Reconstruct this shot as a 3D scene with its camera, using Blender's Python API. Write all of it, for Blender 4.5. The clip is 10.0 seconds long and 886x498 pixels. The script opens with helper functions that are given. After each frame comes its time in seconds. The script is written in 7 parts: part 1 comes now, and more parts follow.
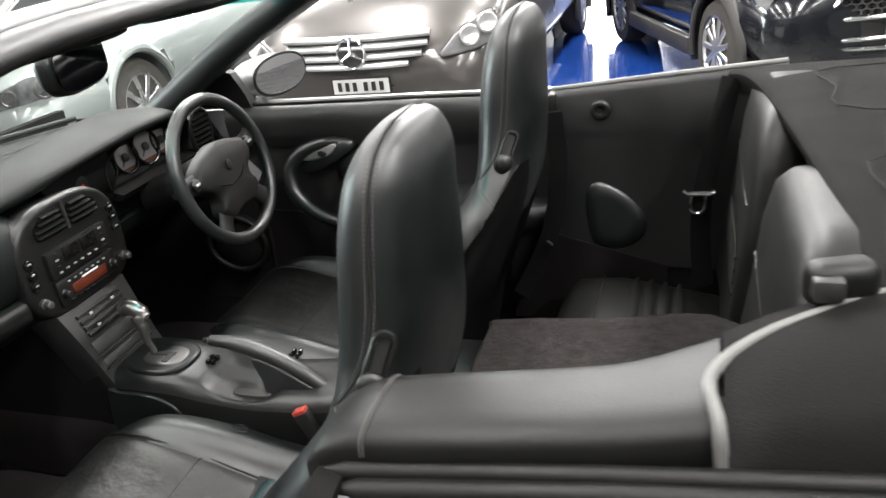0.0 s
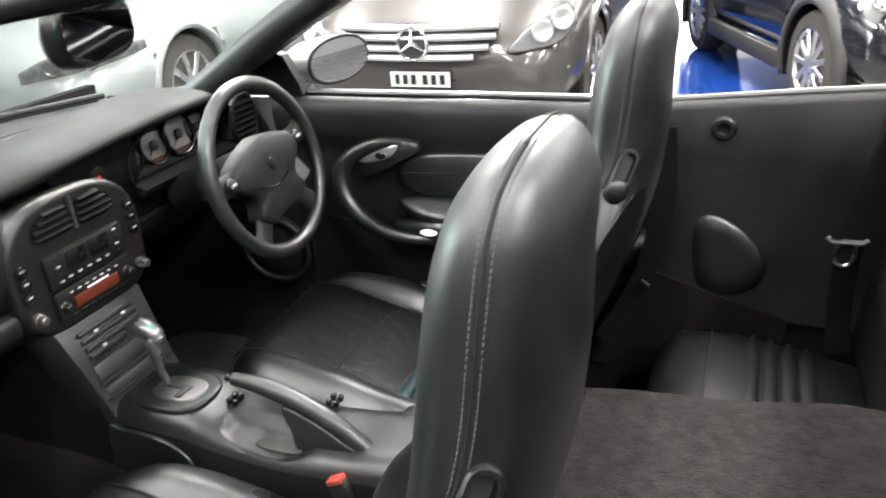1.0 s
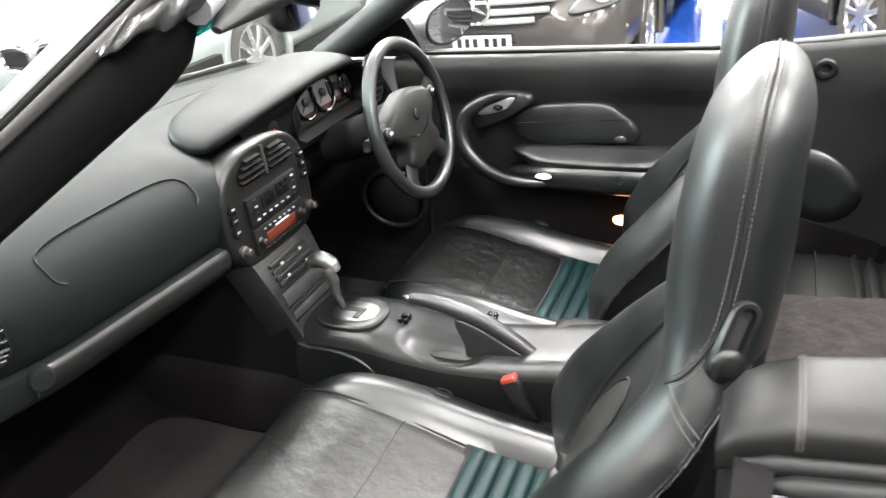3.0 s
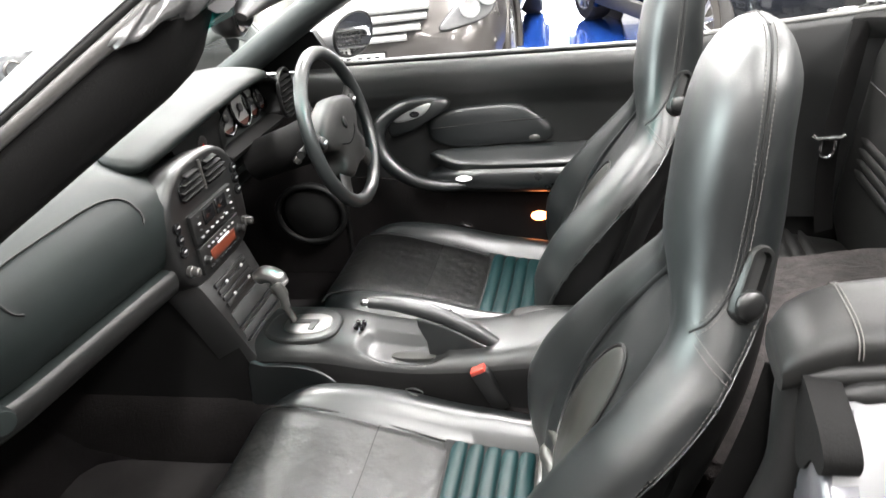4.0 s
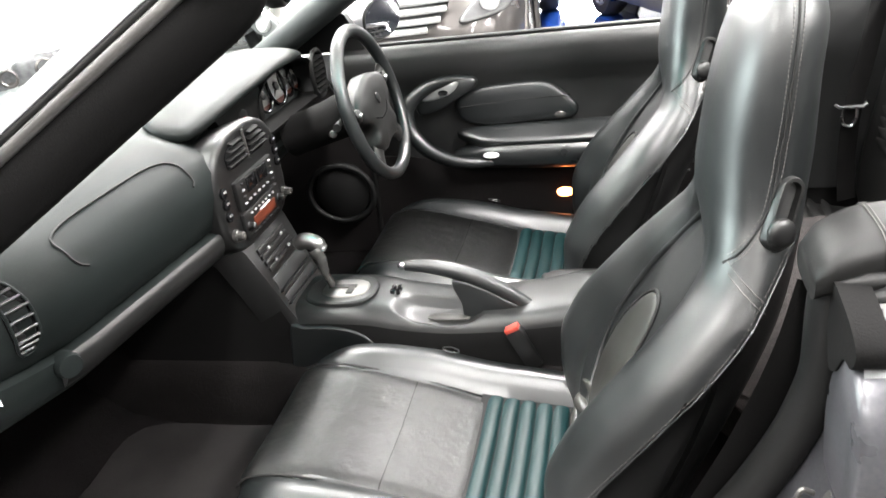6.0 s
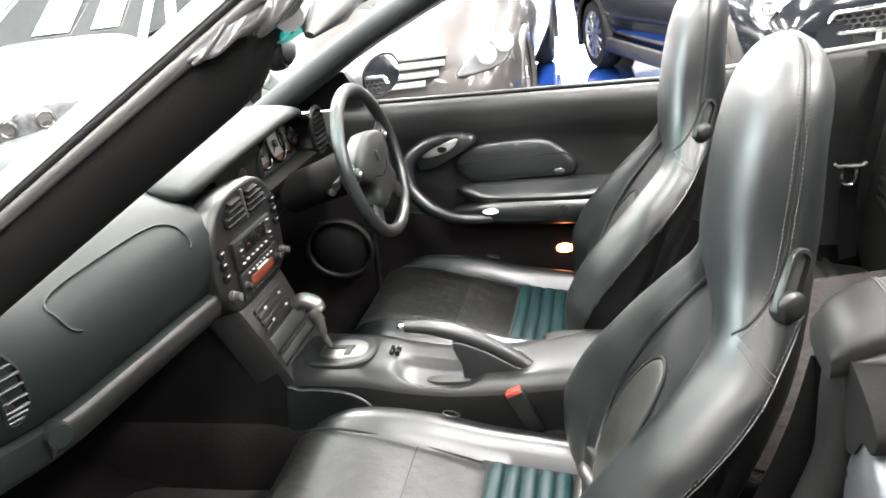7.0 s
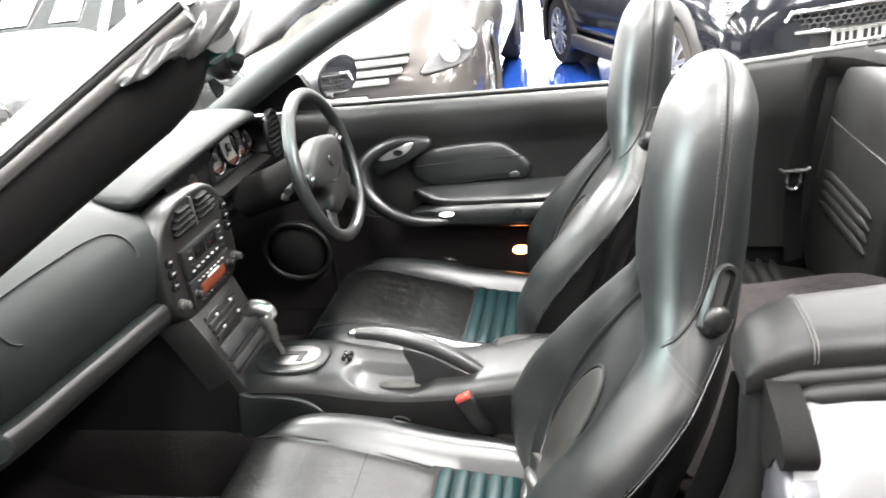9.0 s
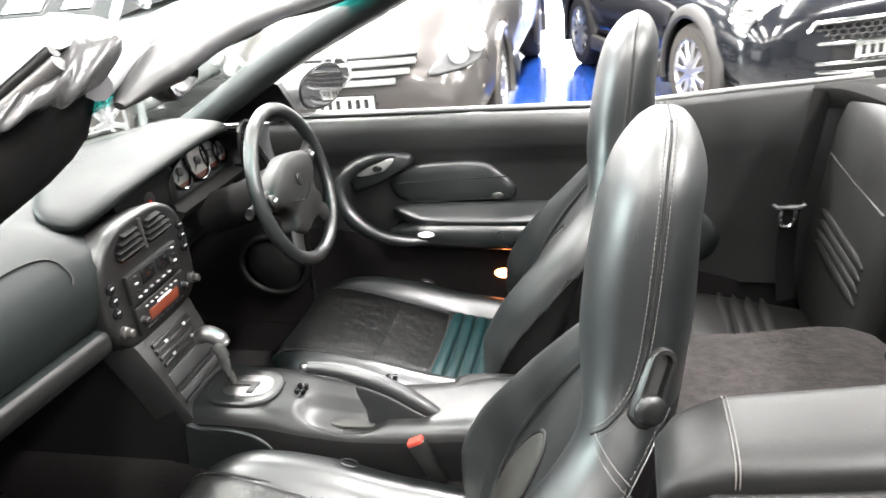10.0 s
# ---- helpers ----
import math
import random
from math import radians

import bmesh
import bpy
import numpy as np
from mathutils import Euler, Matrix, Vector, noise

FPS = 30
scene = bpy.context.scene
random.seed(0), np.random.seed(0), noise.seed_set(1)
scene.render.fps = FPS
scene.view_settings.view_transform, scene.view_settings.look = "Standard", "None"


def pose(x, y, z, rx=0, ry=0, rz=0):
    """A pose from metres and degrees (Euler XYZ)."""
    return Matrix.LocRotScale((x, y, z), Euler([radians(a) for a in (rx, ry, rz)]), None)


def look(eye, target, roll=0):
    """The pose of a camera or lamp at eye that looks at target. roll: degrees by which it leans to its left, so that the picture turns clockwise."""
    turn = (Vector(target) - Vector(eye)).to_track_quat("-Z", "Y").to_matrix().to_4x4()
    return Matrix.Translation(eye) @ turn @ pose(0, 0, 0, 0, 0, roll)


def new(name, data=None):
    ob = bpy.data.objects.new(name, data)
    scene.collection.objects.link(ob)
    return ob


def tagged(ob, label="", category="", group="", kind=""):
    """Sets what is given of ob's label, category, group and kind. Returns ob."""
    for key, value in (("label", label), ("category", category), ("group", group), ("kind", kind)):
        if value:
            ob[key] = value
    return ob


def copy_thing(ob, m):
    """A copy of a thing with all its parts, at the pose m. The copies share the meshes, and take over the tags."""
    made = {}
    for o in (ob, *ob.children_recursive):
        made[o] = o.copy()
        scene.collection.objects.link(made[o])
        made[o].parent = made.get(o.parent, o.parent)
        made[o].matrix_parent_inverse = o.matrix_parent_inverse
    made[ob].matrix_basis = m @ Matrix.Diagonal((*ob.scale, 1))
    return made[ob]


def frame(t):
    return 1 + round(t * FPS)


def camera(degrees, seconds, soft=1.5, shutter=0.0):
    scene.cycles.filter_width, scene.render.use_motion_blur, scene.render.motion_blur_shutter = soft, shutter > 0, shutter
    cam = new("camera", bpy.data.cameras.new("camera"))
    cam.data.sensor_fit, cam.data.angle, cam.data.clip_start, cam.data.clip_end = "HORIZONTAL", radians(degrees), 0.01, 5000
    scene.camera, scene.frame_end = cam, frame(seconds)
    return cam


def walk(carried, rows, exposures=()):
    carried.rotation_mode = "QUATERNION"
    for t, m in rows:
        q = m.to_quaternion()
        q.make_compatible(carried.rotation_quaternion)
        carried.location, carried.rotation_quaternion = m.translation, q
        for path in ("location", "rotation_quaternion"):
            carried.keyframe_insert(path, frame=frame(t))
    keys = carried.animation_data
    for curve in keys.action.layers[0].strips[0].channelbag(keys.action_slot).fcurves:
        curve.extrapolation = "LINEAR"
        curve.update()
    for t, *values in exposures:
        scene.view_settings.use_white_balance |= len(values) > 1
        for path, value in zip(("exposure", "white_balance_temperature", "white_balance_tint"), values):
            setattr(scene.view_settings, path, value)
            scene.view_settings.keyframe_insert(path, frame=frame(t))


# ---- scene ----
cam = camera(60.1, 10.0, shutter=0.5)
EXPOSURES = [(0.0, 0.30), (1.0, 0.80), (2.0, 1.08), (4.0, 1.42), (5.0, 1.37), (7.0, 1.60), (10.0, 1.68)]
PATH = [
    (0, (0.68, -1.204, 1.375), (0.044, 0.497, 0.539), -7.6),
    (0.5, (0.559, -1.101, 1.358), (-0.075, 0.592, 0.503), -5.8),
    (1, (0.498, -0.932, 1.314), (-0.228, 0.734, 0.478), -4.5),
    (1.5, (0.472, -0.932, 1.289), (-0.271, 0.654, 0.324), -1.9),
    (2, (0.477, -1.086, 1.331), (-0.338, 0.527, 0.474), -4.4),
    (2.5, (0.446, -1.232, 1.33), (-0.334, 0.352, 0.39), -6.3),
    (2.7, (0.415, -1.217, 1.356), (-0.393, 0.376, 0.456), -6.1),
    (3.8, (0.185, -1.286, 1.341), (-0.298, 0.416, 0.409), -8.8),
    (4, (0.174, -1.311, 1.334), (-0.251, 0.433, 0.454), -7.0),
    (4.5, (0.159, -1.378, 1.283), (-0.278, 0.339, 0.355), -6.4),
    (5, (0.138, -1.426, 1.287), (-0.347, 0.259, 0.325), -7.8),
    (5.5, (0.142, -1.42, 1.288), (-0.335, 0.284, 0.355), -8.0),
    (5.7, (0.15, -1.413, 1.288), (-0.312, 0.31, 0.384), -8.2),
    (6.8, (0.134, -1.383, 1.307), (-0.337, 0.398, 0.528), -7.7),
    (7, (0.136, -1.377, 1.31), (-0.314, 0.418, 0.552), -7.6),
    (7.5, (0.147, -1.38, 1.317), (-0.272, 0.426, 0.568), -7.9),
    (8, (0.144, -1.389, 1.307), (-0.287, 0.407, 0.538), -7.6),
    (8.5, (0.152, -1.382, 1.312), (-0.261, 0.428, 0.568), -7.8),
    (9, (0.182, -1.368, 1.336), (-0.197, 0.432, 0.551), -7.0),
    (9.5, (0.207, -1.301, 1.356), (-0.094, 0.514, 0.571), -4.3),
    (10, (0.288, -1.235, 1.37), (-0.151, 0.543, 0.567), -5.6),
]
walk(cam, [(t, look(eye, target, roll)) for t, eye, target, roll in PATH], EXPOSURES)

# ---- light ----
world = bpy.data.worlds.new("showroom_air")
scene.world = world
world.use_nodes = True
world.node_tree.nodes["Background"].inputs[0].default_value = (1.0, 0.97, 0.93, 1)
world.node_tree.nodes["Background"].inputs[1].default_value = 0.01


def area(name, at, size, watts, color=(1, 0.98, 0.96)):
    """A lamp just under a ceiling batten."""
    l = bpy.data.lights.new(name, "AREA")
    l.shape, l.size, l.size_y, l.energy, l.color = "RECTANGLE", size[0], size[1], watts, color
    ob = new(name, l)
    ob.location = at
    return ob


LAMP_X, LAMP_Y = (-4.0, -1.9, 0.2, 2.4, 4.6), (-4.4, -1.1, 2.9, 6.6, 10.2)
ROW_WATTS = {-4.4: 18, -1.1: 58, 2.9: 165, 6.6: 170, 10.2: 150}
for ly in LAMP_Y:
    for lx in LAMP_X:
        watts = ROW_WATTS[ly] if lx < 2 else 0.35 * ROW_WATTS[ly]
        # the batten behind the car is the strongest one over it
        if (lx, ly) == (2.4, -1.1):
            watts = 150
        area("batten_lamp", (lx, ly, 3.46), (0.4, 2.5), watts, (1, 0.985, 0.97) if ly < 0 else (1, 0.98, 0.96))
# added lamp for an unseen bright source ahead of the car; no opening is built
west_lamp = area("west_source_lamp", (-8.9, 1.2, 1.9), (1.7, 4.2), 330, (0.88, 1.0, 1.0))
west_lamp.rotation_euler = (0, radians(-90), 0)


# ---- small tools ----
def sp(v, p):
    return math.copysign(abs(v) ** p, v)


def thing(name, at, label, category, group="", kind=""):
    ob = new(name)
    ob.location = at
    ob.empty_display_size = 0.05
    return tagged(ob, label, category, group, kind)


def part(name, bm, material, parent=None, label="", smooth=38):
    """Link a bmesh, given in world places, as one mesh object under a thing or a part."""
    bmesh.ops.recalc_face_normals(bm, faces=bm.faces)
    me = bpy.data.meshes.new(name)
    bm.to_mesh(me)
    bm.free()
    me.materials.append(material)
    if smooth:
        me.polygons.foreach_set("use_smooth", [True] * len(me.polygons))
        me.set_sharp_from_angle(angle=radians(smooth))
    ob = new(name, me)
    if parent is not None:
        ob.parent = parent
        if parent.parent is None:
            ob.matrix_parent_inverse = Matrix.Translation(-parent.location)
    if label:
        ob["label"] = label
    return ob


def path(pts, k=6, closed=False):
    """A smooth curve through the points."""
    p = [Vector(q) for q in pts]
    n, out = len(p), []
    for i in range(n if closed else n - 1):
        a = p[(i - 1) % n] if closed or i > 0 else p[0] * 2 - p[1]
        b, c = p[i], p[(i + 1) % n]
        d = p[(i + 2) % n] if closed or i + 2 < n else p[-1] * 2 - p[-2]
        for j in range(k):
            t = j / k
            out.append(0.5 * (2 * b + (c - a) * t + (2 * a - 5 * b + 4 * c - d) * t * t + (3 * b - 3 * c + d - a) * t ** 3))
    if not closed:
        out.append(p[-1].copy())
    return out


def loft(bm, rings, closed=True, caps=True):
    vs = [[bm.verts.new(q) for q in ring] for ring in rings]
    n = len(vs[0])
    for a, b in zip(vs, vs[1:]):
        for i in range(n if closed else n - 1):
            j = (i + 1) % n
            bm.faces.new((a[i], a[j], b[j], b[i]))
    if caps and closed:
        bm.faces.new(vs[0][::-1])
        bm.faces.new(vs[-1])
    return bm


def tube(bm, pts, r, n=8, closed=False, flat=1.0, up=None):
    """A swept round (or flattened) rod along the points."""
    p = [Vector(q) for q in pts]
    m, rings, side = len(p), [], None
    for i in range(m):
        a, b = (p[i - 1], p[(i + 1) % m]) if closed else (p[max(i - 1, 0)], p[min(i + 1, m - 1)])
        t = (b - a).normalized()
        if side is None:
            ref = Vector(up) if up else (Vector((0, 0, 1)) if abs(t.z) < 0.9 else Vector((1, 0, 0)))
            side = ref.cross(t).normalized()
        side = (side - t * side.dot(t)).normalized()
        w = t.cross(side)
        rr = r[i] if isinstance(r, (list, tuple)) else r
        rings.append([p[i] + side * rr * math.cos(2 * math.pi * k / n) + w * rr * flat * math.sin(2 * math.pi * k / n) for k in range(n)])
    if closed:
        rings.append(rings[0])
        loft(bm, rings, True, False)
        bmesh.ops.remove_doubles(bm, verts=bm.verts, dist=1e-6)
    else:
        loft(bm, rings)
    return bm


def add(bm, other, m=None):
    """Join another bmesh into bm."""
    me = bpy.data.meshes.new("tmp")
    if m is not None:
        bmesh.ops.transform(other, matrix=m, verts=other.verts)
    other.to_mesh(me)
    other.free()
    bm.from_mesh(me)
    bpy.data.meshes.remove(me)
    return bm


def rbox(bm, at, size, bevel=0.004, m=None, seg=2):
    t = bmesh.new()
    bmesh.ops.create_cube(t, size=1)
    bmesh.ops.scale(t, vec=size, verts=t.verts)
    if bevel:
        bmesh.ops.bevel(t, geom=t.edges[:], offset=bevel, segments=seg, profile=0.5, affect="EDGES")
    turn = m if m is not None else Matrix()
    return add(bm, t, Matrix.Translation(at) @ turn)


def lathe(bm, profile, at, axis, n=24):
    """A turned body: profile of (radius, height) along the axis."""
    q = Vector(axis).normalized().to_track_quat("Z", "Y").to_matrix()
    rings = []
    for r, z in profile:
        rings.append([Vector(at) + q @ Vector((r * math.cos(2 * math.pi * k / n), r * math.sin(2 * math.pi * k / n), z)) for k in range(n)])
    return loft(bm, rings)


def pillow(bm, outline, normal, h, base=0.0, soft=0.85):
    """A padded panel: the outline raised along the normal and rounded towards its middle."""
    nrm = Vector(normal).normalized()
    pts = [Vector(q) for q in outline]
    c = sum(pts, Vector()) / len(pts)
    rings = []
    for s, z in ((1.0, -base), (1.0, 0.0), (0.985, 0.45 * h), (0.94, 0.8 * h), (soft, h), (soft * 0.6, 1.12 * h), (soft * 0.25, 1.16 * h)):
        rings.append([c + (q - c) * s + nrm * z for q in pts])
    return loft(bm, rings)


def slab(bm, outline, depth):
    """A flat piece: the outline pushed along the depth vector."""
    pts = [Vector(q) for q in outline]
    d = Vector(depth)
    return loft(bm, [pts, [q + d for q in pts]])


def lerp_table(table, x):
    """Smooth look-up in rows of (x, a, b, ...), without overshoot."""
    n = len(table)
    if x <= table[0][0]:
        return table[0][1:]
    if x >= table[-1][0]:
        return table[-1][1:]
    i = max(k for k in range(n - 1) if table[k][0] <= x)
    x0, x1 = table[i][0], table[i + 1][0]
    h, out = x1 - x0, []

    def slope(k, c):
        if k == 0 or k == n - 1:
            a, b = (0, 1) if k == 0 else (n - 2, n - 1)
            return (table[b][c] - table[a][c]) / (table[b][0] - table[a][0])
        p = (table[k][c] - table[k - 1][c]) / (table[k][0] - table[k - 1][0])
        q = (table[k + 1][c] - table[k][c]) / (table[k + 1][0] - table[k][0])
        return 0.0 if p * q <= 0 else 2 * p * q / (p + q)

    t = (x - x0) / h
    for c in range(1, len(table[0])):
        a, b, ma, mb = table[i][c], table[i + 1][c], slope(i, c) * h, slope(i + 1, c) * h
        out.append((2 * t ** 3 - 3 * t * t + 1) * a + (t ** 3 - 2 * t * t + t) * ma + (3 * t * t - 2 * t ** 3) * b + (t ** 3 - t * t) * mb)
    return tuple(out)

# ---- materials ----
def material(name, color, rough=0.5, metal=0.0, coat=0.0, bump=0.0, grain=300.0, var=0.12, blotch=6.0, spec=0.5, cells=False, wrinkle=0.0, wscale=22.0, rvar=0.1, sheen=0.0):
    m = bpy.data.materials.new(name)
    m.use_nodes = True
    nt = m.node_tree
    b = nt.nodes["Principled BSDF"]
    b.inputs["Metallic"].default_value = metal
    b.inputs["Coat Weight"].default_value = coat
    b.inputs["Coat Roughness"].default_value = 0.04
    b.inputs["Specular IOR Level"].default_value = spec
    b.inputs["Sheen Weight"].default_value = sheen
    tc = nt.nodes.new("ShaderNodeTexCoord")

    def tex(kind, scale, detail=4.0):
        t = nt.nodes.new(kind)
        t.inputs["Scale"].default_value = scale
        if "Detail" in t.inputs:
            t.inputs["Detail"].default_value = detail
        nt.links.new(tc.outputs["Object"], t.inputs["Vector"])
        return t

    big, fine = tex("ShaderNodeTexNoise", blotch), tex("ShaderNodeTexNoise", grain, 2.0)
    ramp = nt.nodes.new("ShaderNodeMapRange")
    ramp.inputs["From Min"].default_value, ramp.inputs["From Max"].default_value = 0.3, 0.7
    ramp.inputs["To Min"].default_value, ramp.inputs["To Max"].default_value = 1 - var, 1 + var
    mixf = nt.nodes.new("ShaderNodeMath")
    mixf.operation = "MULTIPLY_ADD"
    mixf.inputs[1].default_value = 0.35
    nt.links.new(fine.outputs["Fac"], mixf.inputs[0])
    half = nt.nodes.new("ShaderNodeMath")
    half.operation = "MULTIPLY"
    half.inputs[1].default_value = 0.65
    nt.links.new(big.outputs["Fac"], half.inputs[0])
    nt.links.new(half.outputs[0], mixf.inputs[2])
    nt.links.new(mixf.outputs[0], ramp.inputs["Value"])
    mul = nt.nodes.new("ShaderNodeVectorMath")
    mul.operation = "SCALE"
    mul.inputs[0].default_value = color
    nt.links.new(ramp.outputs[0], mul.inputs["Scale"])
    nt.links.new(mul.outputs[0], b.inputs["Base Color"])
    rr = nt.nodes.new("ShaderNodeMapRange")
    rr.inputs["From Min"].default_value, rr.inputs["From Max"].default_value = 0.3, 0.7
    rr.inputs["To Min"].default_value, rr.inputs["To Max"].default_value = max(0.02, rough - rvar * rough), min(1, rough + rvar * rough)
    nt.links.new(big.outputs["Fac"], rr.inputs["Value"])
    nt.links.new(rr.outputs[0], b.inputs["Roughness"])
    if bump or wrinkle:
        bp = nt.nodes.new("ShaderNodeBump")
        bp.inputs["Strength"].default_value = 1.0
        bp.inputs["Distance"].default_value = 0.001
        hsum = nt.nodes.new("ShaderNodeMath")
        hsum.operation = "MULTIPLY"
        hsum.inputs[1].default_value = bump
        src = tex("ShaderNodeTexVoronoi", grain) if cells else fine
        nt.links.new(src.outputs["Distance" if cells else "Fac"], hsum.inputs[0])
        last = hsum
        if wrinkle:
            wn = tex("ShaderNodeTexNoise", wscale, 5.0)
            wm = nt.nodes.new("ShaderNodeMath")
            wm.operation = "MULTIPLY_ADD"
            wm.inputs[1].default_value = wrinkle
            nt.links.new(wn.outputs["Fac"], wm.inputs[0])
            nt.links.new(hsum.outputs[0], wm.inputs[2])
            last = wm
        nt.links.new(last.outputs[0], bp.inputs["Height"])
        nt.links.new(bp.outputs[0], b.inputs["Normal"])
    return m


def glowing(name, color, strength):
    m = bpy.data.materials.new(name)
    m.use_nodes = True
    b = m.node_tree.nodes["Principled BSDF"]
    b.inputs["Base Color"].default_value = (*color, 1)
    b.inputs["Emission Color"].default_value = (*color, 1)
    b.inputs["Emission Strength"].default_value = strength
    return m


def clear(name, tint, rough=0.0, gloss=0.08):
    """Thin glass: tinted see-through with a mirror coat."""
    m = bpy.data.materials.new(name)
    m.use_nodes = True
    nt = m.node_tree
    nt.nodes.remove(nt.nodes["Principled BSDF"])
    tr, gl, mx = (nt.nodes.new(k) for k in ("ShaderNodeBsdfTransparent", "ShaderNodeBsdfGlossy", "ShaderNodeMixShader"))
    tr.inputs["Color"].default_value = (*tint, 1)
    gl.inputs["Roughness"].default_value = rough
    lw = nt.nodes.new("ShaderNodeLayerWeight")
    pw, ma = nt.nodes.new("ShaderNodeMath"), nt.nodes.new("ShaderNodeMath")
    pw.operation, ma.operation = "POWER", "MULTIPLY_ADD"
    pw.inputs[1].default_value, ma.inputs[1].default_value, ma.inputs[2].default_value = 5.0, 0.7, gloss * 0.5
    nt.links.new(lw.outputs["Facing"], pw.inputs[0])
    nt.links.new(pw.outputs[0], ma.inputs[0])
    nt.links.new(ma.outputs[0], mx.inputs[0])
    nt.links.new(tr.outputs[0], mx.inputs[1])
    nt.links.new(gl.outputs[0], mx.inputs[2])
    nt.links.new(mx.outputs[0], nt.nodes["Material Output"].inputs["Surface"])
    return m


LEATHER = material("black_leather", (0.0056, 0.0069, 0.0073), 0.38, spec=0.9, bump=0.06, grain=420, cells=True, wrinkle=0.3, wscale=20, var=0.25, rvar=0.28)
LEATHER_WORN = material("worn_leather", (0.023, 0.0228, 0.0222), 0.42, spec=0.7, bump=0.1, grain=380, cells=True, wrinkle=3.0, wscale=34, var=0.25, rvar=0.2)
# teal tint of light through the shade band is partly put in this colour
TEAL = material("teal_lit_leather", (0.003, 0.019, 0.0205), 0.5, spec=0.25, bump=0.05, grain=420, cells=True, wrinkle=0.2, var=0.2)
LEATHER_SOFT = material("rubbed_leather", (0.021, 0.021, 0.0185), 0.4, bump=0.06, grain=400, cells=True, wrinkle=0.15, wscale=30, var=0.2, rvar=0.2)
SEAM = material("dark_thread", (0.015, 0.015, 0.015), 0.7, bump=0.5, grain=900, spec=0.2)
STITCH = material("grey_thread", (0.085, 0.081, 0.077), 0.7, bump=0.5, grain=900)
DASH = material("dash_skin", (0.0085, 0.0112, 0.0110), 0.56, bump=0.07, grain=520, cells=True, wrinkle=0.15, var=0.3, spec=0.15)
PLASTIC = material("black_plastic", (0.006, 0.006, 0.006), 0.4, bump=0.05, grain=700, var=0.12)
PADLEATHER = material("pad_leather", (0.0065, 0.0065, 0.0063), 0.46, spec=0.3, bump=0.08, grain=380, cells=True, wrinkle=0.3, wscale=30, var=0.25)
PILLARTRIM = material("pillar_trim_skin", (0.036, 0.041, 0.041), 0.45, spec=0.45, bump=0.05, grain=480, cells=True, var=0.15)
HOOD = material("hood_leather", (0.0085, 0.0107, 0.0105), 0.52, spec=0.15, bump=0.05, grain=480, cells=True, var=0.15, wrinkle=0.1)
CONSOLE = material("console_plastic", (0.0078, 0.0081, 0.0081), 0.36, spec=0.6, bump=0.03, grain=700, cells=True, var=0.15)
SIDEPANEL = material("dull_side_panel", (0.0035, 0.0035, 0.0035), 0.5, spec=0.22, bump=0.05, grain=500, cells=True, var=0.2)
SOFTPLASTIC = material("grained_plastic", (0.006, 0.006, 0.006), 0.4, bump=0.06, grain=600, cells=True, var=0.12)
GLOSSBLACK = material("gloss_black", (0.005, 0.005, 0.0055), 0.14, var=0.05)
GREYTRIM = material("warm_grey_trim", (0.075, 0.073, 0.067), 0.5, bump=0.06, grain=500, cells=True, var=0.15)
RUBBER = material("rubber", (0.006, 0.006, 0.006), 0.5, spec=0.3, bump=0.2, grain=300, var=0.2)
CARPET = material("carpet", (0.0085, 0.0075, 0.0075), 0.95, bump=0.9, grain=600, var=0.45, blotch=9, spec=0.08, wrinkle=1.2, wscale=140)
LUGCARPET = material("luggage_carpet", (0.0160, 0.0135, 0.0132), 0.95, bump=2.5, grain=420, var=0.8, blotch=40, spec=0.08, wrinkle=3.0, wscale=70, sheen=0.05)
MATPILE = material("mat_pile", (0.016, 0.0147, 0.0147), 0.95, bump=0.8, grain=500, var=0.3, blotch=14, spec=0.08)
CHROME = material("chrome", (0.75, 0.75, 0.76), 0.12, metal=1, var=0.04)
SATIN = material("satin_metal", (0.5, 0.5, 0.49), 0.35, metal=0.6, var=0.06)
KNOBMETAL = material("polished_knob_metal", (0.34, 0.33, 0.325), 0.3, metal=1.0, var=0.08)
REARTRIM = material("rear_trim_leather", (0.015, 0.0155, 0.0157), 0.5, spec=0.9, bump=0.06, grain=420, cells=True, wrinkle=0.25, wscale=12, var=0.3, rvar=0.25)
DOORTRIM = material("door_leather", (0.031, 0.0315, 0.0315), 0.42, spec=0.9, bump=0.06, grain=420, cells=True, wrinkle=0.15, wscale=14, var=0.25, rvar=0.2)
WHEELPAD = material("wheel_pad_plastic", (0.0085, 0.0081, 0.0078), 0.5, spec=0.3, bump=0.05, grain=600, cells=True, var=0.2)
LEVERMETAL = material("dark_satin_metal", (0.11, 0.106, 0.102), 0.28, metal=0.7, var=0.1)
SILVERPLASTIC = material("silver_plastic", (0.6, 0.6, 0.6), 0.3, metal=0.7, var=0.06)
SILVERPAINT = material("silver_paint", (0.34, 0.34, 0.348), 0.4, metal=0.3, coat=0.7, bump=0.03, grain=900, var=0.03)
REDPLASTIC = material("red_plastic", (0.38, 0.05, 0.035), 0.35, var=0.05)
# white dial face, greyed in colour for the shade under the hood
WHITEDIAL = material("hood_shaded_dial", (0.3, 0.3, 0.29), 0.5, var=0.04)
BLUEFLOOR = material("blue_floor", (0.009, 0.042, 0.22), 0.13, bump=0.04, grain=40, var=0.16, blotch=1.5, coat=0.6, rvar=0.3)
WALLPAINT = material("wall_paint", (0.3, 0.3, 0.3), 0.7, bump=0.1, grain=80, var=0.05, blotch=0.6)
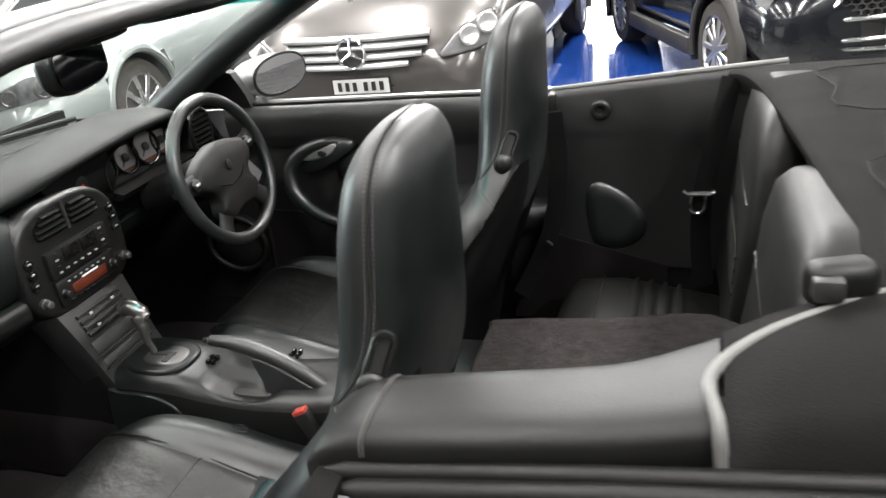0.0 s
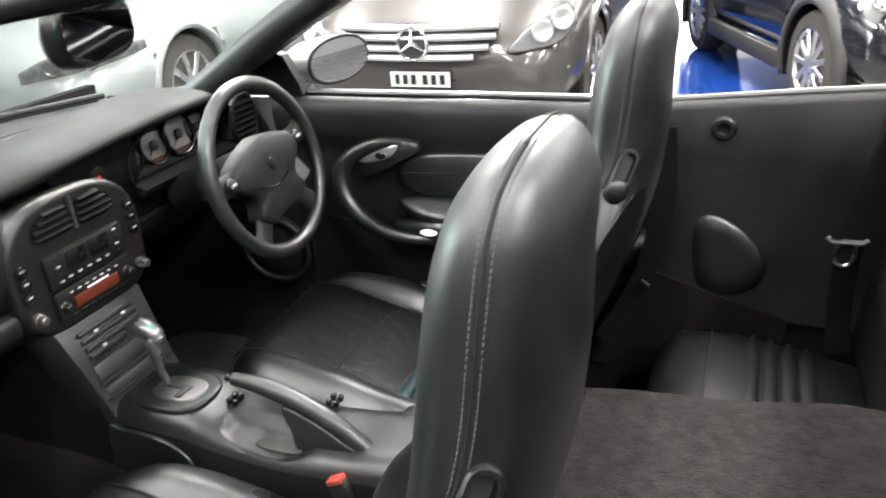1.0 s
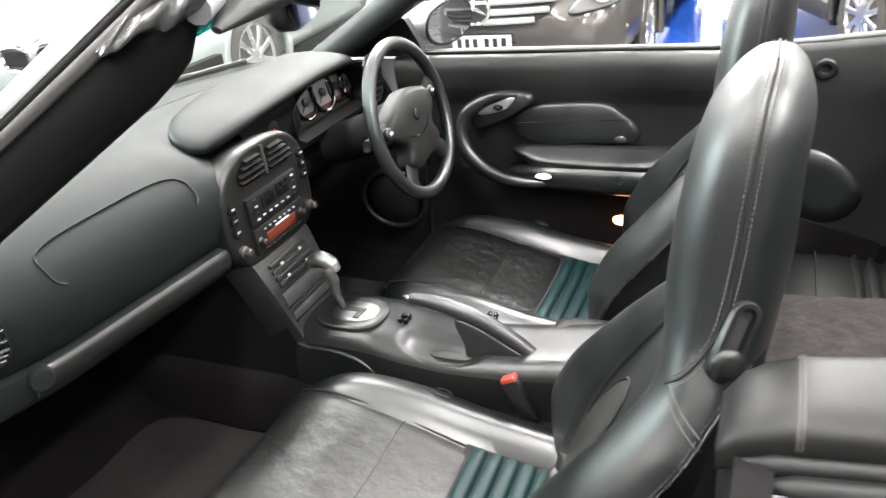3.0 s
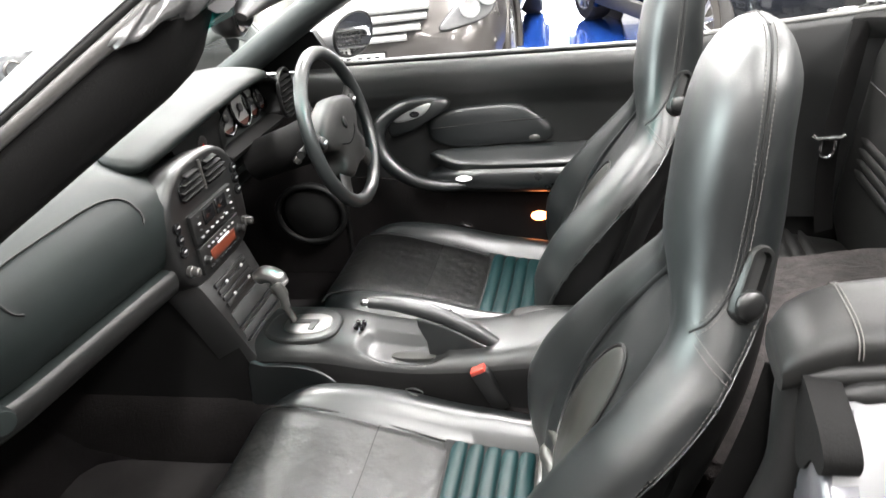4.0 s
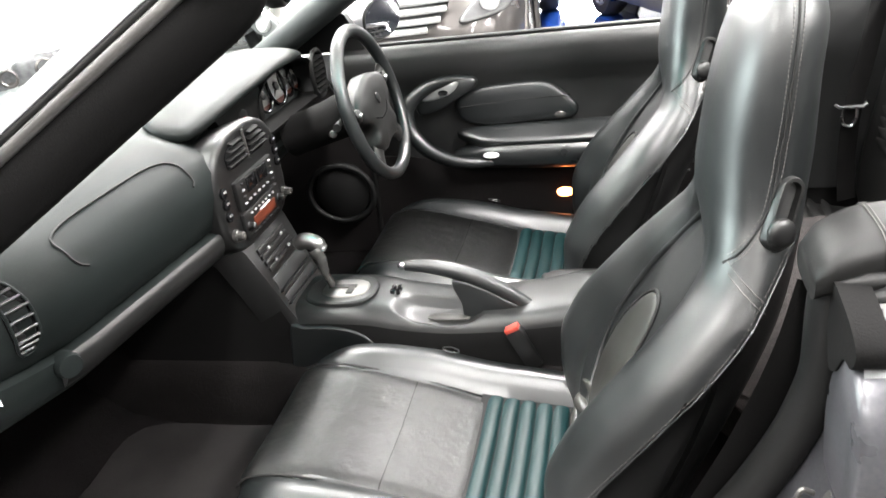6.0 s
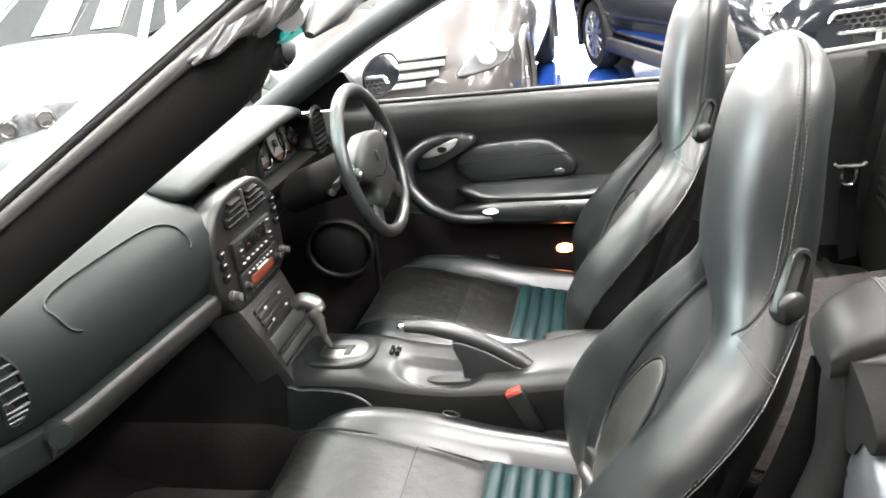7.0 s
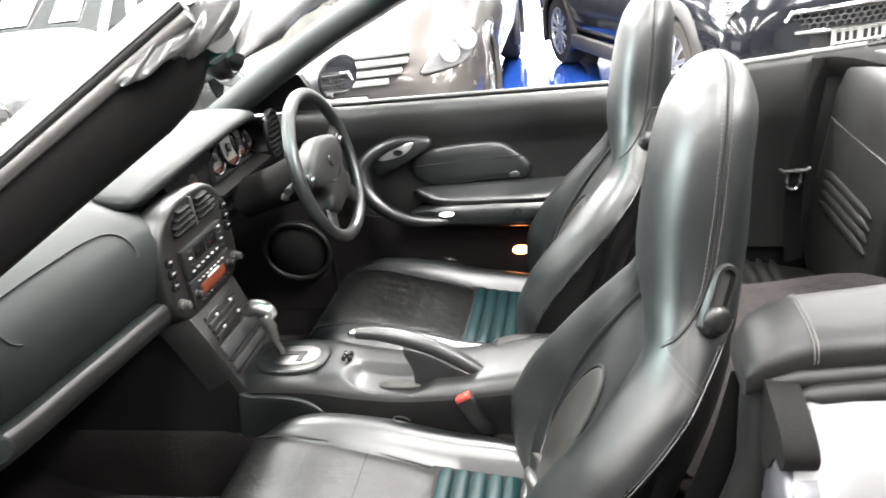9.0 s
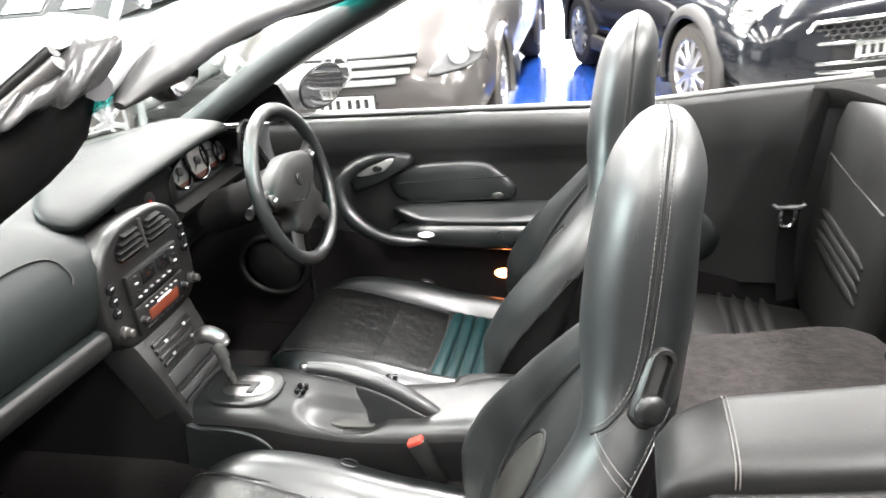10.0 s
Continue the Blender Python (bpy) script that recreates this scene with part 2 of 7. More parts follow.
DARKWALL = material("unseen_dark_wall", (0.07, 0.07, 0.072), 0.7, bump=0.1, grain=80, var=0.08, blotch=0.6)
CEILPAINT = material("ceiling_paint", (0.25, 0.25, 0.245), 0.8, var=0.05, blotch=0.5)
GREYPAINT = material("grey_metallic", (0.088, 0.081, 0.077), 0.3, metal=0.5, coat=0.9, bump=0.02, grain=1200, var=0.03)
WHITEPAINT = material("pale_silver_paint", (0.27, 0.295, 0.29), 0.34, metal=0.35, coat=0.9, var=0.03)
BLACKPAINT = material("black_paint", (0.008, 0.009, 0.012), 0.16, coat=1.0, var=0.1)
NAVYPAINT = material("dark_trim", (0.03, 0.028, 0.027), 0.5, var=0.1)
TYRE = material("tyre", (0.034, 0.030, 0.026), 0.75, bump=0.6, grain=120, var=0.2)
ALLOY = material("alloy", (0.6, 0.6, 0.61), 0.28, metal=0.9, var=0.05)
PLATE = material("plate_white", (0.75, 0.75, 0.73), 0.4, var=0.04)
INK = material("plate_ink", (0.02, 0.02, 0.02), 0.5)
PAPER = material("paper", (0.85, 0.85, 0.85), 0.7, var=0.02)
DARKGLASS = material("dark_glass", (0.035, 0.037, 0.037), 0.05, spec=0.6, coat=0.4, var=0.03)
DARKLENS = material("smoky_lamp_lens", (0.16, 0.165, 0.17), 0.12, coat=0.8, bump=0.6, grain=30, var=0.5, blotch=18)
LAMPGLASS = material("lamp_reflector", (0.26, 0.26, 0.265), 0.2, metal=0.3, coat=0.6, bump=0.5, grain=45, var=0.2)
# mirror colour lowered to stand for a dark reflection
DARKMIRROR = material("dark_reflection_mirror", (0.05, 0.05, 0.05), 0.03, metal=1, var=0.0, rvar=0.0)
MIRROR = material("mirror", (0.75, 0.75, 0.77), 0.02, metal=1, var=0.0, rvar=0.0)
CONCRETE = material("grey_floor_paint", (0.10, 0.10, 0.098), 0.3, bump=0.25, grain=40, var=0.12, blotch=1.2, coat=0.15, rvar=0.3)
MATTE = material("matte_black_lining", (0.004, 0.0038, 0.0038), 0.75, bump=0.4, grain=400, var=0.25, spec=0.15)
# the body's silver, darkened in colour for the shade inside the doorway
JAMBSHADE = material("shaded_silver_jamb", (0.10, 0.10, 0.11), 0.3, metal=0.4, coat=0.4, bump=0.05, grain=200, var=0.3, blotch=12)
BEAD = material("pale_rubber_bead", (0.075, 0.072, 0.07), 0.35, bump=0.2, grain=200, var=0.3)
GAITER = material("aged_rubber", (0.05, 0.049, 0.05), 0.22, bump=0.2, grain=200, var=0.3, wrinkle=0.8, wscale=40)
SOFTTOP = material("softtop_cloth", (0.015, 0.0145, 0.0143), 0.8, bump=1.0, grain=500, var=0.2, spec=0.2)
SILVEREDGE = material("bright_welt", (0.13, 0.13, 0.125), 0.45, metal=0.0, bump=0.6, grain=500, var=0.1)
GLASS = clear("windscreen_glass", (0.93, 0.97, 0.95))
SHADE = clear("green_shade_band", (0.03, 0.55, 0.5))
AMBERLCD = glowing("amber_display", (0.08, 0.013, 0.003), 0.05)
REDGLOW = glowing("red_tell_tale", (0.6, 0.02, 0.015), 0.15)
LAMPGLOW = glowing("warm_footwell_lamp", (1.0, 0.27, 0.085), 8.0)
TUBE_LIGHT = glowing("ceiling_tube_light", (1.0, 0.96, 0.9), 14.0)

DAYGLOW = glowing("daylight_pane", (0.95, 0.98, 1.0), 6.0)

# ---- the showroom ----
def showroom():
    x0, x1, y0, y1, h = -9.0, 9.0, -5.5, 13.0, 3.6
    bm = bmesh.new()
    rbox(bm, ((x0 + x1) / 2, (y0 + y1) / 2, -0.1), (x1 - x0, y1 - y0, 0.2), 0)
    tagged(part("floor", bm, CONCRETE, smooth=0), "glossy grey painted concrete showroom floor", "floor", kind="structure")
    bm = bmesh.new()
    rbox(bm, (0.15, 8.2, 0.002), (2.3, 7.8, 0.004), 0)
    tagged(part("painted_bay", bm, BLUEFLOOR, smooth=0), "glossy bright blue painted parking bay", "floor paint", kind="structure")
    for nm, c, s in (("wall_north", ((x0 + x1) / 2, y1 + 0.1, h / 2), (x1 - x0, 0.2, h)), ("wall_south", ((x0 + x1) / 2, y0 - 0.1, h / 2), (x1 - x0, 0.2, h)),
                     ("wall_east", (x1 + 0.1, (y0 + y1) / 2, h / 2), (0.2, y1 - y0 + 0.4, h)), ("wall_west", (x0 - 0.1, (y0 + y1) / 2, h / 2), (0.2, y1 - y0 + 0.4, h))):
        bm = bmesh.new()
        rbox(bm, c, s, 0)
        # unseen south wall is darkened so the seat sides reflect less light
        dark = nm == "wall_south"
        tagged(part(nm, bm, DARKWALL if dark else WALLPAINT, smooth=0), "unseen showroom wall, dark to keep reflections down" if dark else "plain white painted showroom wall", "wall", kind="structure")
    bm = bmesh.new()
    rbox(bm, ((x0 + x1) / 2, (y0 + y1) / 2, h + 0.1), (x1 - x0 + 0.4, y1 - y0 + 0.4, 0.2), 0)
    tagged(part("ceiling", bm, CEILPAINT, smooth=0), "pale painted showroom ceiling", "ceiling", kind="structure")
    # glazed door in the far wall with daylight behind it
    win = thing("window_1", (-0.75, y1, 0), "tall glazed door full of white daylight", "window", kind="structure")
    bm = bmesh.new()
    for cx, cz, sx, sz in ((-1.42, 1.4, 0.08, 2.8), (-0.08, 1.4, 0.08, 2.8), (-0.75, 2.78, 1.4, 0.08), (-0.75, 0.04, 1.4, 0.08)):
        rbox(bm, (cx, y1 - 0.03, cz), (sx, 0.06, sz), 0.008)
    part("window_frame", bm, SATIN, win)
    bm = bmesh.new()
    rbox(bm, (-0.75, y1 - 0.012, 1.4), (1.28, 0.012, 2.68), 0)
    part("pane", bm, DAYGLOW, win)
    # fluorescent battens under the ceiling
    first = thing("ceiling_light", (0, 0, h), "long white fluorescent batten on the ceiling", "light", "ceiling lights")
    bm = bmesh.new()
    rbox(bm, (0, 0, h - 0.03), (0.22, 2.6, 0.06), 0.01)
    part("housing", bm, PAPER, first)
    bm = bmesh.new()
    rbox(bm, (0, 0, h - 0.085), (0.16, 2.5, 0.05), 0.02)
    part("diffuser", bm, TUBE_LIGHT, first, "glowing white diffuser")
    spots = [(x, y) for x in LAMP_X for y in LAMP_Y]
    first.location = (spots[0][0], spots[0][1], h)
    for x, y in spots[1:]:
        copy_thing(first, pose(x, y, h))


showroom()

# ---- front seats ----
SEAT_L, SEAT_R = -0.378, 0.362
# height, front of the middle, front of the bolsters, rear face, half width
BACK = [(0.26, 0.06, 0.05, 0.16, 0.20), (0.34, 0.052, 0.03, 0.20, 0.25), (0.45, 0.060, 0.004, 0.225, 0.268), (0.50, 0.072, 0.004, 0.24, 0.268), (0.58, 0.104, 0.035, 0.275, 0.265), (0.68, 0.164, 0.118, 0.315, 0.25),
        (0.76, 0.221, 0.195, 0.345, 0.222), (0.80, 0.242, 0.228, 0.357, 0.200), (0.83, 0.246, 0.240, 0.364, 0.183), (0.88, 0.244, 0.244, 0.372, 0.155), (0.95, 0.250, 0.250, 0.380, 0.136), (1.03, 0.263, 0.263, 0.382, 0.128),
        (1.09, 0.280, 0.280, 0.386, 0.115), (1.125, 0.302, 0.302, 0.378, 0.092), (1.143, 0.322, 0.322, 0.366, 0.06), (1.149, 0.336, 0.336, 0.356, 0.03)]


def powers(z):
    """How square the backrest's outline is: boxy below, round at the headrest."""
    t = max(0.0, min(1.0, (z - 0.74) / 0.14))
    return 0.70 + 0.15 * t, 0.62 + 0.23 * t, 0.75 + 0.05 * t


def piping_x(z):
    """Depth of the long seam down the flank: soft leather before it, the hard side panel behind it."""
    return lerp_table([(0.30, 0.03), (0.36, 0.042), (0.45, 0.058), (0.53, 0.092), (0.595, 0.140), (0.655, 0.192), (0.715, 0.247), (0.77, 0.290), (0.82, 0.320), (0.862, 0.350), (0.90, 0.42)], z)[0]


def back_ring(z, a):
    mid, bol, rear, hw = lerp_table(BACK, z)
    pu, pf, pr = powers(z)
    u, w = sp(math.cos(a), pu), math.sin(a)
    c = 0.5 * (rear + 0.5 * (mid + bol))
    x = c + (rear - c) * w ** pr if w >= 0 else c - (c - back_front(z, u)) * (-w) ** pf
    # the side panel lies a little deeper than the leather
    k = max(0.0, min(1.0, (x - piping_x(z)) / 0.03)) * max(0.0, min(1.0, (0.87 - z) / 0.05))
    if w < 0:
        k *= max(0.0, min(1.0, (abs(u) - 0.8) / 0.15))
    return x, (hw - 0.014 * k * (2 - k)) * u


def flank(z, x):
    """Half width of the backrest's flank at height z and depth x: the outermost place."""
    q = [back_ring(z, a) for a in np.linspace(-1.5708, 1.5708, 121)]
    hits = [a[1] + (b[1] - a[1]) * (x - a[0]) / (b[0] - a[0]) for a, b in zip(q, q[1:]) if (a[0] - x) * (b[0] - x) <= 0 and a[0] != b[0]]
    return max(hits) if hits else min((abs(a[0] - x), a[1]) for a in q)[1]


def front_x(z, y):
    """Depth of the backrest's front face at height z and side y."""
    mid, bol, rear, hw = lerp_table(BACK, z)
    pu, pf, pr = powers(z)
    u = max(-0.999, min(0.999, y / hw))
    w = math.sqrt(1 - abs(u) ** (2 / pu))
    c = 0.5 * (rear + 0.5 * (mid + bol))
    return c - (c - back_front(z, u)) * w ** pf


def back_front(z, u):
    """Front face of the backrest at height z and side u (-1 to 1)."""
    mid, bol, rear, hw = lerp_table(BACK, z)
    k = max(0.0, min(1.0, (abs(u) - 0.47) / 0.28))
    # the padded recess: an upright oval pressed in behind a soft lip
    r = math.hypot(u * hw / 0.128, (z - 0.64) / 0.203)
    q = max(0.0, min(1.0, (1.06 - r) / 0.16))
    return mid + (bol - mid) * k * k * (3 - 2 * k) + 0.024 * q * q * (3 - 2 * q)


def panel_half(x):
    """Half width of the flat seat panel, which widens to the front corners."""
    return lerp_table([(-0.50, 0.160), (-0.46, 0.158), (-0.38, 0.155), (-0.28, 0.153), (-0.18, 0.150), (0.1, 0.148)], x)[0]


def cushion_top(x, y):
    """Height of the cushion's upper face."""
    z = lerp_table([(-0.512, 0.385), (-0.505, 0.412), (-0.49, 0.436), (-0.465, 0.452), (-0.42, 0.457), (-0.25, 0.426), (-0.10, 0.383), (0.08, 0.352)], x)[0]
    d = abs(y) - panel_half(x)
    k = max(0.0, min(1.0, d / max(0.03, 0.258 - panel_half(x))))
    rise = lerp_table([(-0.50, 0.0), (-0.46, 0.006), (-0.38, 0.022), (-0.2, 0.042), (0.0, 0.050), (0.1, 0.050)], x)[0]
    puff = math.sin(math.pi / 2 * min(1.0, k / 0.5)) ** 0.8 - 0.25 * max(0.0, k - 0.5) / 0.5
    return z + 0.95 * rise * puff - 0.006 * math.exp(-(d / 0.009) ** 2) - 0.006 * math.exp(-(y / 0.1) ** 2)


def build_seat(cy):
    s = thing("sports_seat", (-0.15, cy, 0.2), "black leather sports seat with integral headrest and teal-lit ribbed cushion", "car seat", "front seats")
    # backrest
    rings, n = [], 96
    for z in [0.26 + 0.889 * (i / 104) for i in range(105)]:
        rings.append([Vector((q[0], cy + q[1], z)) for q in (back_ring(z, 2 * math.pi * k / n) for k in range(n))])

    def behind(f):
        p = f.calc_center_median()
        mid, bol, rear, hw = lerp_table(BACK, p.z)
        return p.z < 0.86 and p.x > piping_x(p.z) + 0.001 and abs(p.y - cy) > 0.1 and (abs(p.y - cy) > 0.87 * hw or p.x > rear - 0.05)
    bm = loft(bmesh.new(), rings)
    bmesh.ops.delete(bm, geom=[f for f in bm.faces if behind(f)], context="FACES")
    back = part("backrest", bm, LEATHER, s, smooth=60)
    bm = loft(bmesh.new(), rings)
    bmesh.ops.delete(bm, geom=[f for f in bm.faces if not behind(f)], context="FACES")
    part("side_panel", bm, SIDEPANEL, back, "dull black moulded side panel", smooth=60)
    # padded centre of the backrest with ribs at its foot
    def oval(a, r):
        return r * 0.080 * sp(math.cos(a), 0.85) * (1 - 0.10 * math.sin(a)), 0.572 + r * 0.118 * sp(math.sin(a), 0.85)

    def recess(a):
        return 0.122 * math.cos(a), 0.64 + 0.194 * math.sin(a)
    angles = [2 * math.pi * k / 40 for k in range(40)]
    bm, rings = bmesh.new(), []
    for r, lift in ((1.0, -0.006), (1.0, 0.001), (0.98, 0.004), (0.93, 0.006), (0.8, 0.008), (0.5, 0.009), (0.25, 0.009), (0.06, 0.009)):
        rings.append([(front_x(zz, yy) - lift, cy + yy, zz) for yy, zz in (oval(a, r) for a in angles)])
    loft(bm, rings)
    part("centre_panel", bm, LEATHER_SOFT, back, "worn padded black leather centre panel", smooth=70)
    bm = bmesh.new()
    tube(bm, [(front_x(zz, yy) - 0.003, cy + yy, zz) for yy, zz in (oval(a, 1.02) for a in angles)], 0.003, 6, True)
    part("centre_piping", bm, SEAM, back)
    bm = bmesh.new()
    tube(bm, [(front_x(zz, yy) + 0.0015, cy + yy, zz) for yy, zz in (recess(a) for a in angles)], 0.0055, 8, True)
    part("recess_lip", bm, LEATHER, back, smooth=70)
    for i in range(4):
        z = 0.395 + 0.027 * i
        bm = bmesh.new()
        tube(bm, [(front_x(z, y) + 0.004, cy + y, z) for y in np.linspace(-0.085, 0.085, 11)], [0.003, 0.011] + [0.0135] * 7 + [0.011, 0.003], 10, flat=0.9)
        part("rib", bm, LEATHER_SOFT, back)
    # stitched welt that runs up the rear edge, over the head and down the other side
    def welt_x(z):
        return lerp_table([(0.83, 0.262), (0.86, 0.29), (0.90, 0.313), (0.97, 0.325), (1.05, 0.333), (1.12, 0.340), (1.15, 0.346)], z)[0]
    for off, mt in ((0.0, SEAM), (0.0055, STITCH), (-0.0055, STITCH)):
        zz = [0.83 + 0.3185 * math.sin(q) for q in np.linspace(0, math.pi / 2, 34)[:-1]]
        left = [(welt_x(z) + off, cy - flank(z, welt_x(z) + off) - 0.0004, z) for z in zz]
        pts = path(left + [(x, 2 * cy - y, z) for x, y, z in left[::-1]], 8)
        bm = bmesh.new()
        if mt is SEAM:
            tube(bm, pts, 0.0018, 6)
            part("welt", bm, mt, back)
        else:
            gone, start = 0.0, pts[0]
            for p0, p1 in zip(pts, pts[1:]):
                gone += (p1 - p0).length
                if gone > 0.0048:
                    d = (p1 - start).normalized()
                    tube(bm, [p1 - d * 0.0016, p1 + d * 0.0016], 0.0008, 4)
                    gone, start = 0.0, p1
            part("stitching", bm, mt, back)["kind"] = "stuff"
    # seams on both flanks: the shoulder pair and the long piping down the shell
    def on_side(x, z, side, lift=0.001):
        return (x, cy + side * (flank(z, x) + lift), z)
    for side in (-1, 1):
        bm = bmesh.new()
        for d in (0.0, 0.012):
            tube(bm, [on_side(0.262 + 0.046 * t, 0.838 - 0.044 * t - d, side, 0.0004) for t in np.linspace(0.08, 0.95, 13)], 0.0008, 5)
        part("shoulder_seam", bm, STITCH, back)
        bm = bmesh.new()
        tube(bm, [on_side(piping_x(float(z)), float(z), side, 0.0008) for z in np.linspace(0.858, 0.32, 60)], 0.0013, 6)
        part("flank_piping", bm, LEATHER, back)
        bm = bmesh.new()
        for z in np.linspace(0.852, 0.34, 92):
            x, z = piping_x(float(z)) - 0.006, float(z)
            tube(bm, [on_side(x, z, side, 0.0003), on_side(piping_x(z - 0.003) - 0.006, z - 0.003, side, 0.0003)], 0.0007, 4)
        part("flank_stitching", bm, STITCH, back)["kind"] = "stuff"
        # backrest release: slot bezel with a round lever at its foot
        a, b = Vector(on_side(0.336, 0.915, side)), Vector(on_side(0.318, 0.864, side))
        ax = b - a
        out = Vector((0.34, side * 0.94, 0.05)).normalized()
        out = (out - ax.normalized() * out.dot(ax.normalized())).normalized()
        wid = out.cross(ax).normalized()

        def stadium(rad, lift, n=24):
            pts = []
            for k in range(n):
                q = 2 * math.pi * k / n
                pts.append((a if math.cos(q) < 0 else b) + ax.normalized() * rad * math.cos(q) + wid * rad * math.sin(q) + out * lift)
            return pts
        bm = bmesh.new()
        loft(bm, [stadium(0.016, -0.014), stadium(0.016, 0.003), stadium(0.014, 0.007), stadium(0.0095, 0.007), stadium(0.008, -0.002)])
        bezel = part("release_bezel", bm, SOFTPLASTIC, s, "black plastic release lever slot")
        bm = bmesh.new()
        slab(bm, stadium(0.0078, -0.0015), out * 0.001)
        part("slot", bm, INK, bezel)
        bm = bmesh.new()
        lathe(bm, [(0.010, -0.004), (0.0165, 0.003), (0.018, 0.008), (0.016, 0.012), (0.009, 0.0145), (0.002, 0.015)], b - ax * 0.12 + out * 0.002, out, 24)
        tube(bm, [b - ax * 0.05 + out * 0.006, b + ax * 0.12 + out * 0.006, b + ax * 0.22 + out * 0.004], [0.016, 0.013, 0.008], 14, flat=0.55, up=tuple(out))
        part("release_lever", bm, SOFTPLASTIC, bezel, "grey plastic backrest release lever", smooth=60)
    # hard lower shell on the rear
    bm, rings = bmesh.new(), []
    for z in np.linspace(0.30, 0.74, 12):
        mid, bol, rear, hw = lerp_table(BACK, float(z))
        rings.append([(rear + 0.004 - 0.09 * abs(u) ** 3, cy + hw * 1.01 * u, float(z)) for u in np.linspace(-0.98, 0.98, 17)])
    loft(bm, rings, False)
    bmesh.ops.solidify(bm, geom=bm.faces[:], thickness=0.004)
    part("back_shell", bm, SOFTPLASTIC, s, "black grained plastic lower back shell")
    # cushion
    bm, rings = bmesh.new(), []
    plan = [(-0.512, 0.05), (-0.506, 0.12), (-0.49, 0.178), (-0.465, 0.212), (-0.43, 0.234), (-0.37, 0.248), (-0.28, 0.257), (0.1, 0.262)]
    for i in range(45):
        x = -0.512 + 0.605 * (i / 44) ** 1.5
        hw = lerp_table(plan, x)[0]
        low = 0.30 + 0.05 * max(0.0, 1 - (x + 0.512) / 0.05) ** 2
        ring = []
        for k in range(64):
            a = 2 * math.pi * k / 64
            y = hw * sp(math.cos(a), 0.6)
            top = cushion_top(x, y)
            mid = top - 0.045
            ring.append((x, cy + y * (1 - 0.05 * max(0.0, -math.sin(a)) ** 0.5), mid + ((top - mid) * sp(math.sin(a), 0.78) if math.sin(a) > 0 else (mid - low) * sp(math.sin(a), 0.5))))
        rings.append(ring)
    loft(bm, [q[:33] for q in rings], False)
    cush = part("seat_cushion", bm, LEATHER, s, smooth=70)
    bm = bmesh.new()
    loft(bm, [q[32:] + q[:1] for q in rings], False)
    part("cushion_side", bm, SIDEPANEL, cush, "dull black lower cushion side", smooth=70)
    bm, rows = bmesh.new(), []
    for x in np.linspace(-0.494, -0.113, 36):
        x = float(x)
        half = min(panel_half(x), lerp_table(plan, x)[0] * 0.97) - 0.004
        rows.append([(x, cy + half * v, cushion_top(x, half * v) + 0.003 - 0.004 * abs(v) ** 10 - 0.0022 * math.exp(-((x + 0.25) / 0.010) ** 2) - 0.004 * max(0.0, 1 - (x + 0.494) / 0.012) - 0.003 * max(0.0, 1 - (-0.113 - x) / 0.010)) for v in np.linspace(-1, 1, 25)])
    loft(bm, rows, False)
    bmesh.ops.solidify(bm, geom=bm.faces[:], thickness=0.006)
    part("seat_panel", bm, LEATHER_WORN, cush, "creased worn black leather seat panel", smooth=70)
    bm = bmesh.new()
    tube(bm, [(-0.25, cy + float(y), cushion_top(-0.25, float(y)) + 0.0009) for y in np.linspace(-0.149, 0.149, 25)], 0.0011, 5)
    part("panel_seam", bm, SEAM, cush)
    # added dark sheet under the ribs, for the shade in their grooves
    bm, rows = bmesh.new(), []
    for x in np.linspace(-0.128, 0.06, 16):
        rows.append([(float(x), cy + float(y), cushion_top(float(x), float(y)) + 0.002) for y in np.linspace(-0.152, 0.152, 19)])
    loft(bm, rows, False)
    part("rib_shade_sheet", bm, SEAM, cush, "dark sheet for the shade between the ribs", smooth=70)
    for i in range(5):
        x = -0.103 + 0.031 * i
        bm = bmesh.new()
        tube(bm, [(x, cy + y, cushion_top(x, y) - 0.0005) for y in np.linspace(-0.15, 0.15, 15)], 0.0162, 14, flat=0.55)
        part("cushion_rib", bm, TEAL, cush, "padded leather rib with teal light in its colour")
    for side in (-1, 1):
        bm = bmesh.new()
        tube(bm, [(float(x), cy + side * panel_half(float(x)), cushion_top(float(x), panel_half(float(x))) + 0.0028) for x in np.linspace(-0.495, 0.04, 46)], 0.0022, 8)
        part("cushion_seam", bm, SEAM, cush)
    # piping along the foot of the outer bolsters
    for side in (-1, 1):
        bm = bmesh.new()
        tube(bm, [(float(x), cy + side * lerp_table(plan, float(x))[0], cushion_top(float(x), lerp_table(plan, float(x))[0]) - 0.046) for x in np.linspace(-0.508, 0.06, 40)], 0.003, 6)
        part("bolster_piping", bm, SEAM, cush)
    # a pressed mark on the inner bolster
    bm = bmesh.new()
    tube(bm, [(-0.196 + 0.016 * math.cos(q), cy + 0.215 + 0.011 * math.sin(q), cushion_top(-0.196 + 0.016 * math.cos(q), 0.215 + 0.011 * math.sin(q)) - 0.0008) for q in np.linspace(0, 6.283, 17)[:-1]], 0.0014, 5, True)
    part("embossed_mark", bm, LEATHER, cush)
    # base and runners
    bm = bmesh.new()
    rbox(bm, (-0.2, cy, 0.275), (0.54, 0.46, 0.09), 0.02)
    base = part("seat_base", bm, PLASTIC, s, "black plastic seat base")
    bm = bmesh.new()
    pts = [(-0.44, cy - 0.262, 0.285), (-0.40, cy - 0.27, 0.325), (-0.25, cy - 0.272, 0.335), (0.0, cy - 0.27, 0.325), (0.08, cy - 0.262, 0.28)]
